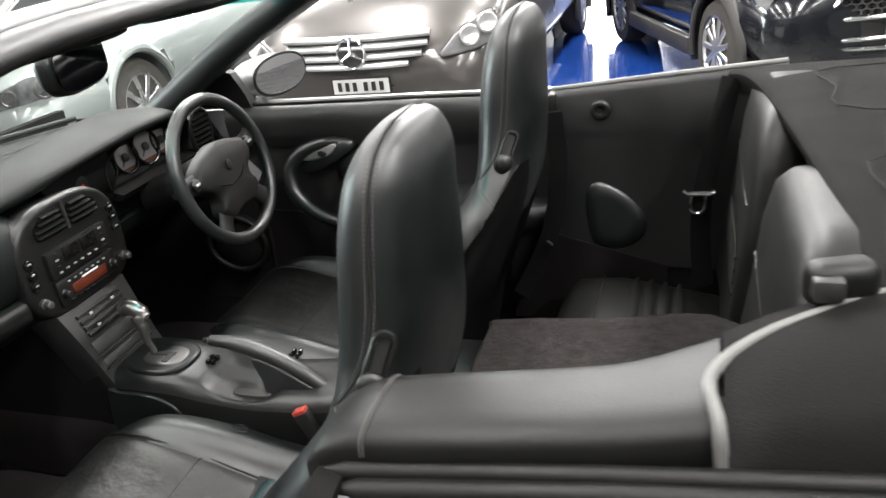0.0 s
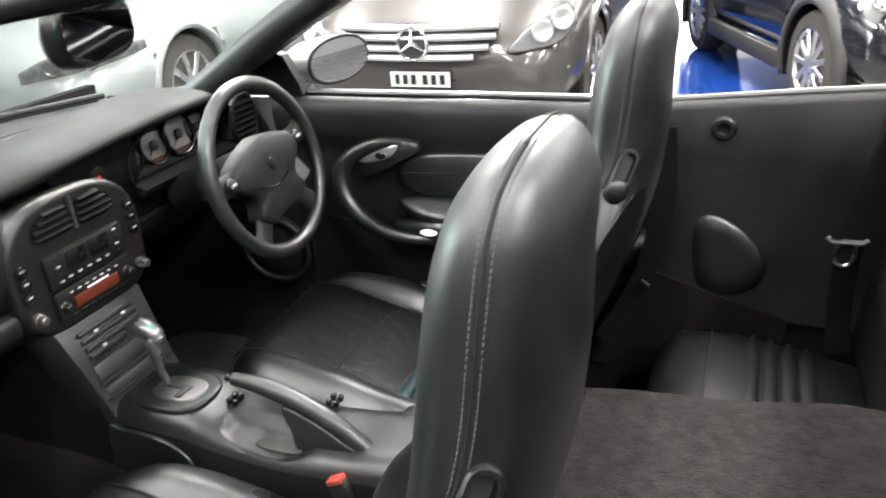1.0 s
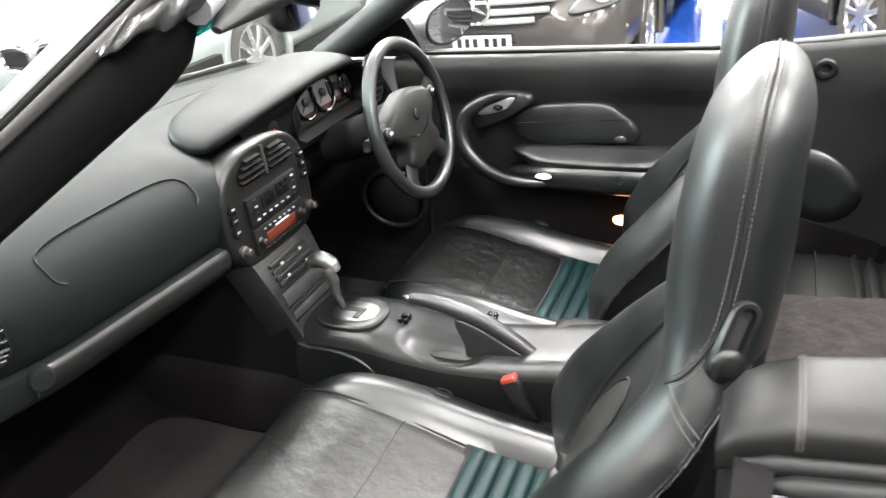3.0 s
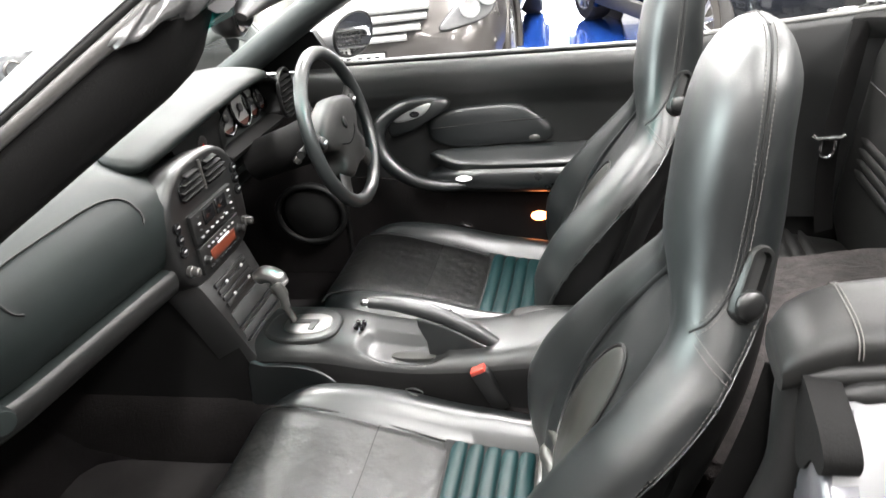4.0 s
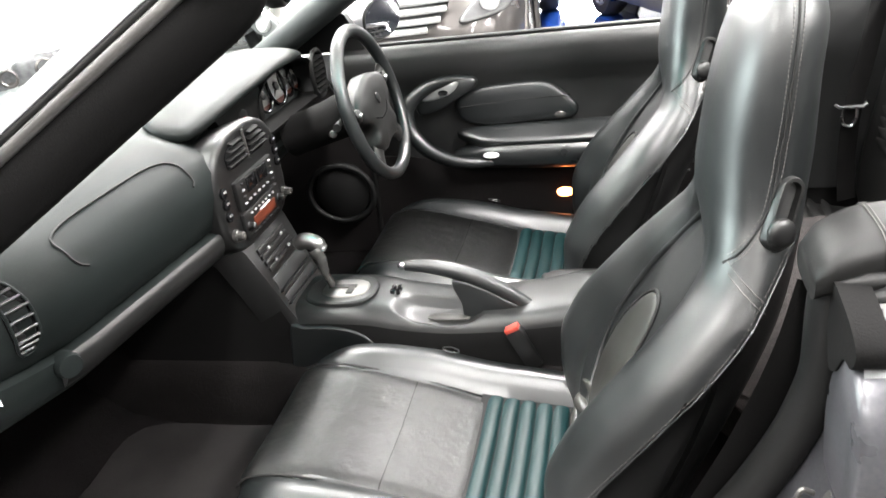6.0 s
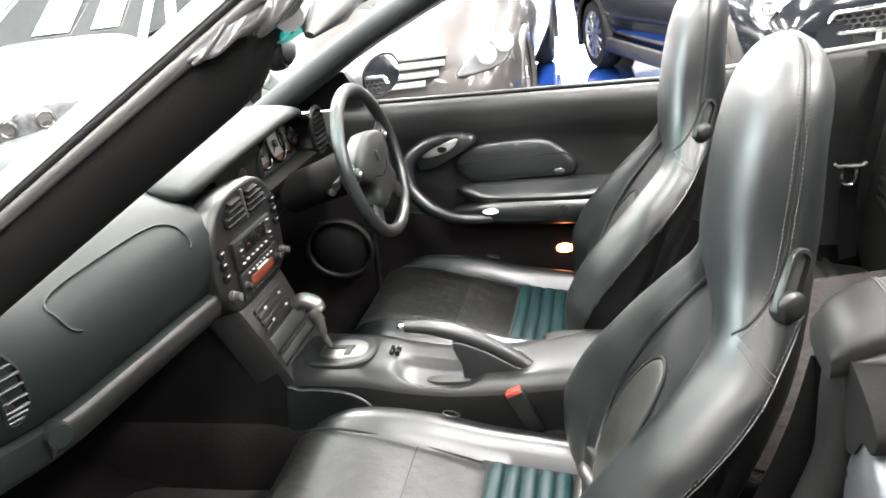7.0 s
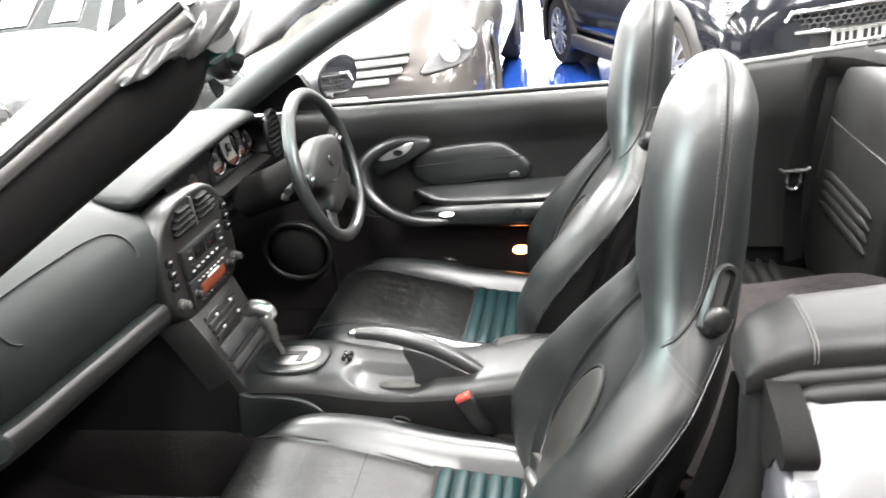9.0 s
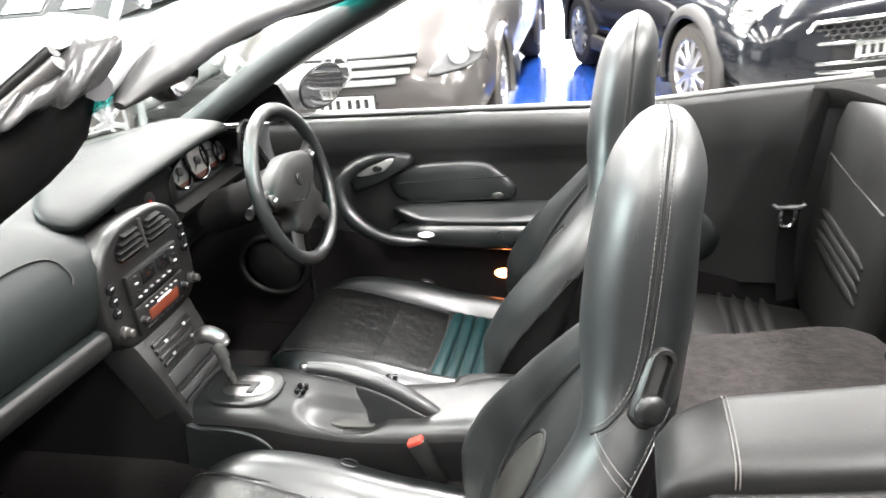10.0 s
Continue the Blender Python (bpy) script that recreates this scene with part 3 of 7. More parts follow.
    tube(bm, path(pts, 5), 0.008, 8)
    part("base_trim", bm, GLOSSBLACK, base)
    for side in (-1, 1):
        bm = bmesh.new()
        rbox(bm, (-0.2, cy + side * 0.19, 0.215), (0.6, 0.04, 0.04), 0.006)
        part("runner", bm, SATIN, s, "bare metal seat runner")
    return s


left_seat = build_seat(SEAT_L)
right_seat = copy_thing(left_seat, pose(-0.165, SEAT_R, 0.208))
tagged(left_seat, "black leather passenger seat with teal-lit ribs beside the open doorway")
tagged(right_seat, "black leather driver seat with teal-lit ribs behind the steering wheel")

# ---- dashboard ----
CY = -0.02


def dash_section(y):
    """The dashboard's outline, from the windscreen down to the footwell, at side y."""
    e = max(0.0, (abs(y - CY) - 0.50) / 0.17)
    back = 0.05 * e * e + 0.09 * max(0.0, -0.17 - y)
    nose, z0 = -0.612, 0.0
    drv = max(0.0, min(1.0, (y - 0.10) / 0.10))
    nose -= 0.085 * drv
    low = 0.02 * drv
    arch = -0.02 * ((y - CY) / 0.66) ** 2
    k = max(0.0, min(1.0, (y + 0.15) / 0.07))
    dip = 0.024 * k * k * (3 - 2 * k)
    wx = -1.16 + 0.26 * ((y - CY) / 0.68) ** 2
    return [(wx, 0.905 + arch), (wx * 0.55 - 0.42, 0.927 + arch), (-0.84 - back, 0.926 + arch), (-0.74 - back, 0.916 + arch - 0.6 * dip), (nose - 0.066 - back, 0.900 + arch - dip),
            (nose - 0.026 - back, 0.876 + arch - dip), (nose - 0.004 - back, 0.845 + arch - 0.6 * dip), (nose - 0.004 - back, 0.80 + arch), (nose - 0.016 - back, 0.758), (nose - 0.026 - back, 0.732),
            (nose - 0.036 - back, 0.727), (nose - 0.018 - back, 0.720), (nose - 0.026 - back, 0.675 + low), (nose - 0.05 - back, 0.652 + low), (nose - 0.16 - back, 0.59), (-1.0, 0.52), (-1.2, 0.50), (-1.2, 0.8)]


def dashboard():
    d = thing("dashboard", (-0.9, CY, 0.5), "black grained dashboard with instrument binnacle and centre panel", "dashboard")
    bm, rings = bmesh.new(), []
    for y in np.linspace(-0.685, 0.69, 58):
        rings.append([(x, float(y), z) for x, z in dash_section(float(y))])
    loft(bm, rings)
    body = part("dash_body", bm, DASH, d, smooth=50)
    # airbag lid on the passenger side, an inlaid rounded panel
    bm = bmesh.new()
    out = []
    for k in range(33):
        a = -0.62 + (math.pi + 1.24) * k / 32
        y = -0.365 + 0.157 * sp(math.cos(a), 0.45)
        s = sp(math.sin(a), 0.5)
        # s runs from the upper rear edge of the lid to its lower edge
        sec = dash_section(y)
        pts = [Vector((sec[i][0], y, sec[i][1])) for i in (4, 5, 6, 7)]
        t = 0.1 + (1 - s) / 2 * 2.2
        i = int(t)
        q = pts[i].lerp(pts[i + 1], t - i)
        out.append(q + Vector((0.003, 0, 0.003)))
    tube(bm, path([q - Vector((0.002, 0, 0.002)) for q in out], 2), 0.0022, 6)
    part("airbag_lid_groove", bm, RUBBER, body, "rounded groove of the airbag lid")
    # decorative strip along the lower edge
    bm, rows = bmesh.new(), []
    for y in np.linspace(-0.60, -0.17, 22):
        sec = dash_section(float(y))
        za, zb = sec[11][1] + 0.002, sec[12][1] - 0.004
        rows.append([(sec[11][0] + (sec[12][0] - sec[11][0]) * t + 0.002 + 0.011 * math.sin(math.pi * t) ** 0.6, float(y), za + (zb - za) * t) for t in np.linspace(0, 1, 11)])
    loft(bm, rows)
    part("trim_strip", bm, SOFTPLASTIC, d, "grey grained trim strip")
    # tall side vent at the passenger end
    vent = bmesh.new()

    def on_end(s, dy):
        sec = dash_section(-0.632 + dy)
        t = 8.2 - (s + 1) / 2 * 3.7
        i = int(t)
        q = Vector((sec[i][0], -0.632 + dy, sec[i][1])).lerp(Vector((sec[i + 1][0], -0.632 + dy, sec[i + 1][1])), t - i)
        return q + Vector((0.006, -0.002, 0.003))
    loop = [on_end(sp(math.sin(q), 0.75), 0.0165 * sp(math.cos(q), 0.75)) for q in np.linspace(0, 2 * math.pi, 33)[:-1]]
    mid = sum(loop, Vector()) / len(loop)
    loft(vent, [[q - Vector((0.012, 0, 0)) for q in loop], [q - Vector((0.001, 0, 0)) for q in loop]])
    v = part("side_vent", vent, GLOSSBLACK, d, "tall black oval side air vent")
    bm = bmesh.new()
    tube(bm, loop, 0.0025, 8, True)
    part("vent_ring", bm, DASH, v)
    for i in range(9):
        bm = bmesh.new()
        sv = -0.85 + 1.7 * i / 8
        half = 0.0155 * (1 - abs(sv) ** 3 * 0.6)
        tube(bm, [on_end(sv, -half), on_end(sv, half)], 0.0026, 6)
        part("vent_slat", bm, SOFTPLASTIC, v)
    # turned end cap with warning sticker
    bm = bmesh.new()
    lathe(bm, [(0.020, -0.03), (0.021, 0.0), (0.018, 0.008), (0.012, 0.009)], (-0.672, -0.590, 0.706), (0.9, -0.4, 0), 24)
    part("end_cap", bm, DASH, d)
    sy = -0.6875
    st = bmesh.new()
    slab(st, [(-0.785, sy, 0.785), (-0.712, sy, 0.785), (-0.709, sy, 0.705), (-0.785, sy, 0.705)], (0, -0.0015, 0))
    sticker = part("warning_sticker", st, PAPER, d, "white warning sticker with red ring")
    bm = bmesh.new()
    tube(bm, [(-0.748 + 0.028 * math.cos(q), sy - 0.0025, 0.752 + 0.028 * math.sin(q)) for q in np.linspace(0, 6.283, 25)[:-1]], 0.004, 6, True, flat=0.3)
    tube(bm, [(-0.768, sy - 0.0025, 0.772), (-0.728, sy - 0.0025, 0.732)], 0.003, 6)
    part("red_ring", bm, REDPLASTIC, sticker)
    bm = bmesh.new()
    for i in range(2):
        rbox(bm, (-0.747, sy - 0.002, 0.716 - 0.006 * i), (0.05, 0.001, 0.003), 0)
    part("small_print", bm, INK, sticker)
    # demister grille and line across the top
    bm = bmesh.new()
    tube(bm, [(-0.955 + 0.14 * ((y - CY) / 0.68) ** 2, float(y), 0.9235 - 0.02 * ((y - CY) / 0.66) ** 2) for y in np.linspace(-0.60, 0.56, 25)], 0.004, 6)
    part("top_seam", bm, GLOSSBLACK, d)
    bm = bmesh.new()
    rbox(bm, (-0.985, -0.17, 0.925), (0.05, 0.11, 0.008), 0.003)
    rbox(bm, (-0.965, -0.17, 0.932), (0.012, 0.02, 0.012), 0.003)
    part("sensor_plate", bm, PLASTIC, d)
    # instrument hood: a long lens that grows from a point over the dials
    bm, rings = bmesh.new(), []
    hood = [(-0.114, -0.698, 0.903, 0.010, 0.006), (-0.108, -0.702, 0.904, 0.029, 0.011), (-0.094, -0.714, 0.907, 0.047, 0.015), (-0.06, -0.730, 0.912, 0.070, 0.019), (0.0, -0.744, 0.921, 0.091, 0.021), (0.10, -0.75, 0.931, 0.102, 0.02), (0.22, -0.75, 0.938, 0.103, 0.021),
            (0.33, -0.75, 0.942, 0.103, 0.021), (0.42, -0.75, 0.940, 0.10, 0.02), (0.49, -0.752, 0.930, 0.09, 0.02), (0.535, -0.76, 0.905, 0.06, 0.02)]
    for y in [-0.114, -0.112, -0.109, -0.105, -0.10] + [float(v) for v in np.linspace(-0.094, 0.535, 46)]:
        cx, cz, rx, rz = lerp_table(hood, float(y))
        rings.append([(cx + rx * sp(math.cos(a), 0.85), float(y), cz + rz * sp(math.sin(a), 0.8) - 0.06 * rx * math.cos(a)) for a in np.linspace(0, 2 * math.pi, 25)[:-1]])
    loft(bm, rings)
    hd = part("instrument_hood", bm, HOOD, d, "black leather-grained hood over the dials", smooth=60)
    # the face under the hood: a panel with the hazard switch, then a deep well for the dials
    bm, rows = bmesh.new(), []
    for y in np.linspace(0.0, 0.212, 12):
        cx, cz, rx, rz = lerp_table(hood, float(y))
        rows.append([(cx + rx * 0.72, float(y), cz - 0.004), (cx + rx * 0.86, float(y), cz - 0.03), (cx + rx * 0.84, float(y), 0.845), (-0.69, float(y), 0.80), (-0.80, float(y), 0.79), (-0.80, float(y), cz)])
    loft(bm, rows)
    part("switch_panel", bm, MATTE, d, "black panel under the hood beside the dials", smooth=50)
    bm, rows = bmesh.new(), []
    for y in np.linspace(0.212, 0.53, 16):
        rows.append([(-0.724, float(y), 0.935), (-0.718, float(y), 0.82), (-0.655, float(y), 0.805), (-0.665, float(y), 0.79), (-0.80, float(y), 0.79), (-0.80, float(y), 0.935)])
    loft(bm, rows)
    part("dial_well", bm, MATTE, d, "deep black well behind the dials")
    bm, rings = bmesh.new(), []
    for t in np.linspace(-0.3, math.pi + 0.3, 25):
        y, z = 0.365 + 0.17 * sp(math.cos(t), 0.8), 0.845 + 0.075 * sp(math.sin(t), 0.7)
        rings.append([(-0.73, y, z), (-0.662, y + 0.008 * math.cos(t), z + 0.004), (-0.658, y + 0.014 * math.cos(t), z + 0.010), (-0.73, y + 0.016 * math.cos(t), z + 0.014)])
    loft(bm, rings)
    part("dial_shroud", bm, RUBBER, d, "rounded shroud round the dials", smooth=60)
    # dials
    dials = [(0.240, 0.862, 0.032), (0.318, 0.866, 0.042), (0.396, 0.870, 0.047), (0.466, 0.866, 0.040), (0.512, 0.860, 0.030)]
    nrm = Vector((1, 0, 0.22)).normalized()
    for i, (y, z, r) in enumerate(dials):
        at = Vector((-0.712 - 0.004 * (i % 2), y, z))
        bm = bmesh.new()
        lathe(bm, [(r * 0.98, -0.004), (r * 0.98, 0.0), (r * 0.2, 0.0005)], at, nrm, 32)
        dl = part("dial", bm, WHITEDIAL, d, "round white instrument dial")
        bm = bmesh.new()
        tube(bm, [at + Vector((0, r * math.cos(q), 0)) + Vector((-0.2, 0, 1)).normalized() * r * math.sin(q) + nrm * 0.004 for q in np.linspace(0, 6.283, 33)[:-1]], 0.0045, 8, True)
        part("dial_ring", bm, GLOSSBLACK, dl)
        bm = bmesh.new()
        lathe(bm, [(0.011, 0.0), (0.011, 0.006), (0.006, 0.008)], at + nrm * 0.001, nrm, 16)
        tube(bm, [at + nrm * 0.004, at + nrm * 0.004 + Vector((0, -r * 0.45, -r * 0.5))], 0.0018, 6)
        part("needle", bm, INK, dl)
        bm = bmesh.new()
        up = Vector((-0.2, 0, 1)).normalized()
        for q in np.linspace(-0.7, math.pi + 0.7, 19):
            dv = Vector((0, math.cos(q), 0)) + up * math.sin(q)
            tube(bm, [at + dv * r * 0.80 + nrm * 0.001, at + dv * r * 0.93 + nrm * 0.001], 0.0011, 4)
        part("dial_marks", bm, INK, dl)
        bm = bmesh.new()
        slab(bm, [at + nrm * 0.0008 + Vector((0, r * 0.95 * math.cos(q), 0)) + up * r * 0.95 * math.sin(q) for q in np.linspace(math.pi + 0.75, 2 * math.pi - 0.75, 15)], nrm * 0.0008)
        part("dial_window", bm, AMBERLCD, dl, "dim orange dial display")
    # hazard switch
    bm = bmesh.new()
    lathe(bm, [(0.021, -0.01), (0.021, 0.002), (0.016, 0.004)], (-0.664, 0.105, 0.872), (1, 0, -0.1), 20)
    hz = part("hazard_switch", bm, PLASTIC, d)
    bm = bmesh.new()
    slab(bm, [(-0.6605, 0.105 - 0.006, 0.867), (-0.6605, 0.105 + 0.006, 0.867), (-0.6605, 0.105, 0.877)], (0.002, 0, 0))
    part("hazard_triangle", bm, REDGLOW, hz, "small red triangle")
    # right-hand side vent beside the dials
    bm = bmesh.new()
    loop = [(-0.66, 0.575 + 0.045 * sp(math.cos(q), 0.8), 0.855 + 0.062 * sp(math.sin(q), 0.8)) for q in np.linspace(0, 6.283, 25)[:-1]]
    slab(bm, [(x - 0.004, y, z) for x, y, z in loop], (0.003, 0, 0))
    v = part("side_vent", bm, GLOSSBLACK, d, "black oval side air vent")
    bm = bmesh.new()
    tube(bm, loop, 0.006, 8, True)
    part("vent_ring", bm, PLASTIC, v)
    for i in range(7):
        bm = bmesh.new()
        rbox(bm, (-0.657, 0.575, 0.81 + 0.0145 * i), (0.012, 0.078, 0.003), 0.001, Matrix.Rotation(0.5, 4, "Y"))
        part("vent_slat", bm, MATTE, v)
    return d


def centre_stack(d):
    """The rounded centre panel with vents, radio and climate controls."""
    x0 = -0.612

    def P(y, z, o=0.0):
        return Vector((x0 + 0.12 * (0.78 - z) * 0.1 + o, CY + y, z))

    bm = bmesh.new()
    out = []
    for k in range(48):
        a = 2 * math.pi * k / 48
        c, s = math.cos(a), math.sin(a)
        w = 0.152 if s > 0 else 0.152
        y = w * sp(c, 0.75 if s > 0 else 0.45)
        z = 0.775 + (0.122 * sp(s, 0.75) if s > 0 else 0.122 * sp(s, 0.5))
        out.append(P(y, z))
    rings = [[q + Vector((-0.10, 0, -0.02)) for q in out], [q + Vector((-0.012, 0, 0)) for q in out]]
    c0 = P(0, 0.775)
    for sc, o in ((0.985, -0.003), (0.95, 0.002), (0.90, 0.003)):
        rings.append([c0 + (q - c0) * sc + Vector((o, 0, 0)) for q in out])
    loft(bm, rings)
    st = part("centre_panel", bm, SOFTPLASTIC, d, "rounded black centre panel", smooth=45)
    # twin vents
    for side in (-1, 1):
        bm = bmesh.new()
        pts = []
        for k in range(24):
            a = 2 * math.pi * k / 24
            y = side * (0.048 + 0.043 * sp(math.cos(a), 0.5))
            top = 0.880 - 0.9 * (y * y) * 2.4
            z = 0.847 + (top - 0.847) * max(0, sp(math.sin(a), 0.5)) + 0.022 * min(0, sp(math.sin(a), 0.5))
            pts.append(P(y, z, 0.004))
        slab(bm, pts, (0.002, 0, 0))
        v = part("air_vent", bm, GLOSSBLACK, st, "black slatted air vent")
        for i in range(4):
            z = 0.836 + 0.0125 * i
            half = 0.040 - 0.008 * max(0, i - 1)
            bm = bmesh.new()
            rbox(bm, P(side * (0.048 - 0.004 * max(0, i - 1)), z, 0.008), (0.012, half * 2, 0.0035), 0.001, Matrix.Rotation(0.35, 4, "Y"))
            part("vent_slat", bm, MATTE, v)
    bm = bmesh.new()
    tube(bm, [P(0, 0.885, 0.006), P(0, 0.825, 0.008)], 0.0035, 8)
    part("vent_divider", bm, LEVERMETAL, st, "satin metal vent divider")
    # radio unit
    bm = bmesh.new()
    rbox(bm, P(0.0, 0.770, 0.006), (0.012, 0.178, 0.062), 0.003)
    rad = part("radio", bm, PLASTIC, st, "black car radio with small silver keys")
    for y in (-0.024, 0.030):
        bm = bmesh.new()
        rbox(bm, P(y, 0.781, 0.013), (0.003, 0.044, 0.030), 0.001)
        part("display", bm, GLOSSBLACK, rad)
    for i in range(5):
        for y in (-0.066, 0.070):
            if i < 4:
                bm = bmesh.new()
                rbox(bm, P(y, 0.792 - 0.014 * i, 0.0135), (0.004, 0.009, 0.0035), 0.001)
                part("key", bm, SILVERPLASTIC if (i + (y > 0)) % 2 else SOFTPLASTIC, rad)
        bm = bmesh.new()
        rbox(bm, P(-0.046 + 0.022 * i, 0.752, 0.0135), (0.004, 0.009, 0.0035), 0.001)
        part("key", bm, SILVERPLASTIC, rad)
    # climate unit
    bm = bmesh.new()
    rbox(bm, P(0.0, 0.705, 0.006), (0.012, 0.178, 0.058), 0.003)
    cl = part("climate_unit", bm, PLASTIC, st, "black climate unit with orange display")
    bm = bmesh.new()
    rbox(bm, P(0.0, 0.702, 0.013), (0.003, 0.105, 0.022), 0.001)
    part("display", bm, AMBERLCD, cl, "dim orange display")
    bm = bmesh.new()
    rbox(bm, P(0.005, 0.716, 0.0135), (0.002, 0.05, 0.003), 0)
    part("legend", bm, PAPER, cl)
    for i in range(7):
        bm = bmesh.new()
        rbox(bm, P(-0.06 + 0.02 * i, 0.683, 0.0135), (0.004, 0.014, 0.004), 0.001)
        part("key", bm, SOFTPLASTIC, cl)
        bm = bmesh.new()
        rbox(bm, P(-0.055 + 0.018 * i, 0.7245, 0.0135), (0.004, 0.007, 0.003), 0.001)
        part("key", bm, SILVERPLASTIC, cl)
    for y, z, r, mt in ((-0.128, 0.706, 0.0125, LEVERMETAL), (0.119, 0.700, 0.0125, LEVERMETAL), (-0.075, 0.703, 0.0105, SOFTPLASTIC), (0.076, 0.703, 0.0105, SOFTPLASTIC)):
        bm = bmesh.new()
        lathe(bm, [(r, 0.0), (r, 0.008), (r * 0.75, 0.010), (r * 0.7, 0.020), (r * 0.5, 0.022)], P(y, z, 0.004), (1, 0, 0), 20)
        part("rotary_knob", bm, mt, st)
    for z in (0.797, 0.773, 0.748):
        for y in (-0.130, 0.125):
            bm = bmesh.new()
            lathe(bm, [(0.011, 0.0), (0.011, 0.006), (0.008, 0.0075)], P(y, z + (0.024 if y > 0 else 0.0), 0.002), (1, 0, 0), 16)
            b = part("push_button", bm, GLOSSBLACK, st)
            bm = bmesh.new()
            rbox(bm, P(y, z + (0.026 if y > 0 else 0.003), 0.0095), (0.002, 0.010, 0.004), 0.0005)
            part("button_mark", bm, SILVERPLASTIC, b)


dash = dashboard()
centre_stack(dash)

# ---- centre console, gear selector, parking brake ----
def console():
    c = thing("centre_console", (-0.3, CY, 0.2), "long black centre console with slotted tray panel", "centre console")
    # sloping lower stack
    bm, rings = bmesh.new(), []
    for x, z, w in ((-0.640, 0.668, 0.112), (-0.628, 0.655, 0.112), (-0.60, 0.59, 0.104), (-0.568, 0.515, 0.098), (-0.548, 0.475, 0.096)):
        rings.append([(x + 0.018, CY - w * 0.93, z), (x + 0.018, CY + w * 0.93, z), (x + 0.004, CY + w, z), (x - 0.05, CY + w * 1.0, z - 0.03), (x - 0.05, CY - w * 1.0, z - 0.03), (x + 0.004, CY - w, z)])
    loft(bm, rings)
    lo = part("sloping_panel", bm, SOFTPLASTIC, c, "grey-black sloping panel below the radio", smooth=30)
    slope = Matrix.Rotation(math.atan2(0.075, -0.18) + math.pi, 4, "Y")

    def S(y, z, o=0.0):
        x = -0.610 + (0.655 - z) * 0.42
        return Vector((x + o, CY + y, z + o * 0.4))

    tilt = Matrix.Rotation(-0.40, 4, "Y")
    for z in (0.638, 0.624, 0.610, 0.596):
        bm = bmesh.new()
        rbox(bm, S(-0.002, z, 0.003), (0.006, 0.135, 0.010), 0.002, tilt)
        part("slot_cover", bm, SOFTPLASTIC, lo)
    for y in (-0.035, 0.035):
        for z in (0.631, 0.603):
            bm = bmesh.new()
            rbox(bm, S(y, z, 0.008), (0.003, 0.009, 0.006), 0.001, tilt)
            part("slot_catch", bm, SATIN, lo)
    for z, hgt in ((0.567, 0.030), (0.532, 0.018)):
        bm = bmesh.new()
        rbox(bm, S(0.0, z, 0.001), (0.006, 0.155, hgt), 0.003, tilt)
        part("open_slot", bm, INK, lo, "open dark slot")
        bm = bmesh.new()
        rbox(bm, S(0.0, z - hgt / 2 - 0.003, 0.006), (0.01, 0.165, 0.004), 0.0015, tilt)
        part("slot_lip", bm, SOFTPLASTIC, lo)
    bm = bmesh.new()
    out = [(-0.97, 0.22), (-0.97, 0.60), (-0.66, 0.655), (-0.60, 0.60), (-0.552, 0.478), (-0.54, 0.40), (-0.54, 0.22)]
    slab(bm, [(x, CY - 0.098, z) for x, z in out], (0, 0.196, 0))
    part("tunnel_front", bm, MATTE, c, "dark carpeted tunnel side under the dashboard", smooth=30)
    # main tunnel body
    rings = []
    sect = [(-0.60, 0.10, 0.505), (-0.50, 0.102, 0.515), (-0.40, 0.102, 0.512), (-0.30, 0.10, 0.492), (-0.20, 0.098, 0.482), (-0.10, 0.098, 0.488), (0.0, 0.10, 0.503), (0.10, 0.102, 0.515), (0.20, 0.10, 0.512)]
    for x in np.linspace(-0.60, 0.2, 81):
        w, top = lerp_table(sect, float(x))
        ring = []
        for a in np.linspace(0, 2 * math.pi, 97)[:-1]:
            y = w * sp(math.cos(a), 0.7)
            z = (0.34 + (top - 0.34) * (1 - abs(y / w) ** 5) ** 0.2) if math.sin(a) >= 0 else 0.34 + 0.16 * math.sin(a)
            # coin tray scooped out beside the brake
            k = 1 - abs((x + 0.235) / 0.095) ** 3 - abs((y + 0.042) / 0.042) ** 3
            if k > 0 and math.sin(a) > 0:
                z -= 0.015 * k * (2 - k)
            ring.append((float(x), CY + y, z))
        rings.append(ring)
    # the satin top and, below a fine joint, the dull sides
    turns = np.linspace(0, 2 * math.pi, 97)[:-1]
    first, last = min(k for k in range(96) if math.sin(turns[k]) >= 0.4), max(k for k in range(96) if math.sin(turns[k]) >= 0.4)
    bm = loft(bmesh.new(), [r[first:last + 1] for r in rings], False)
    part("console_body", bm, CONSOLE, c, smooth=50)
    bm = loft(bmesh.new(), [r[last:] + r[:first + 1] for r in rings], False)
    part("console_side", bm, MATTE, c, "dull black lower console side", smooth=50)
    bm = bmesh.new()
    pillow(bm, [(-0.215 + 0.046 * sp(math.cos(a), 0.7), CY - 0.052 + 0.013 * sp(math.sin(a), 0.7), 0.4695) for a in np.linspace(0, 6.283, 25)[:-1]], (0, 0, 1), 0.0015, 0.004)
    part("tray_insert", bm, LEATHER_SOFT, c, "worn brown-black insert in the coin tray")
    # side pads in leather at the front of the tunnel
    for side in (-1, 1):
        bm = bmesh.new()
        out = [(x, CY + side * 0.101, z) for x, z in ((-0.555, 0.466), (-0.52, 0.474), (-0.46, 0.474), (-0.41, 0.464), (-0.375, 0.440), (-0.36, 0.40), (-0.36, 0.32), (-0.55, 0.30))]
        pillow(bm, path(out, 4, True), (0, side, 0), 0.003, 0.03, 0.96)
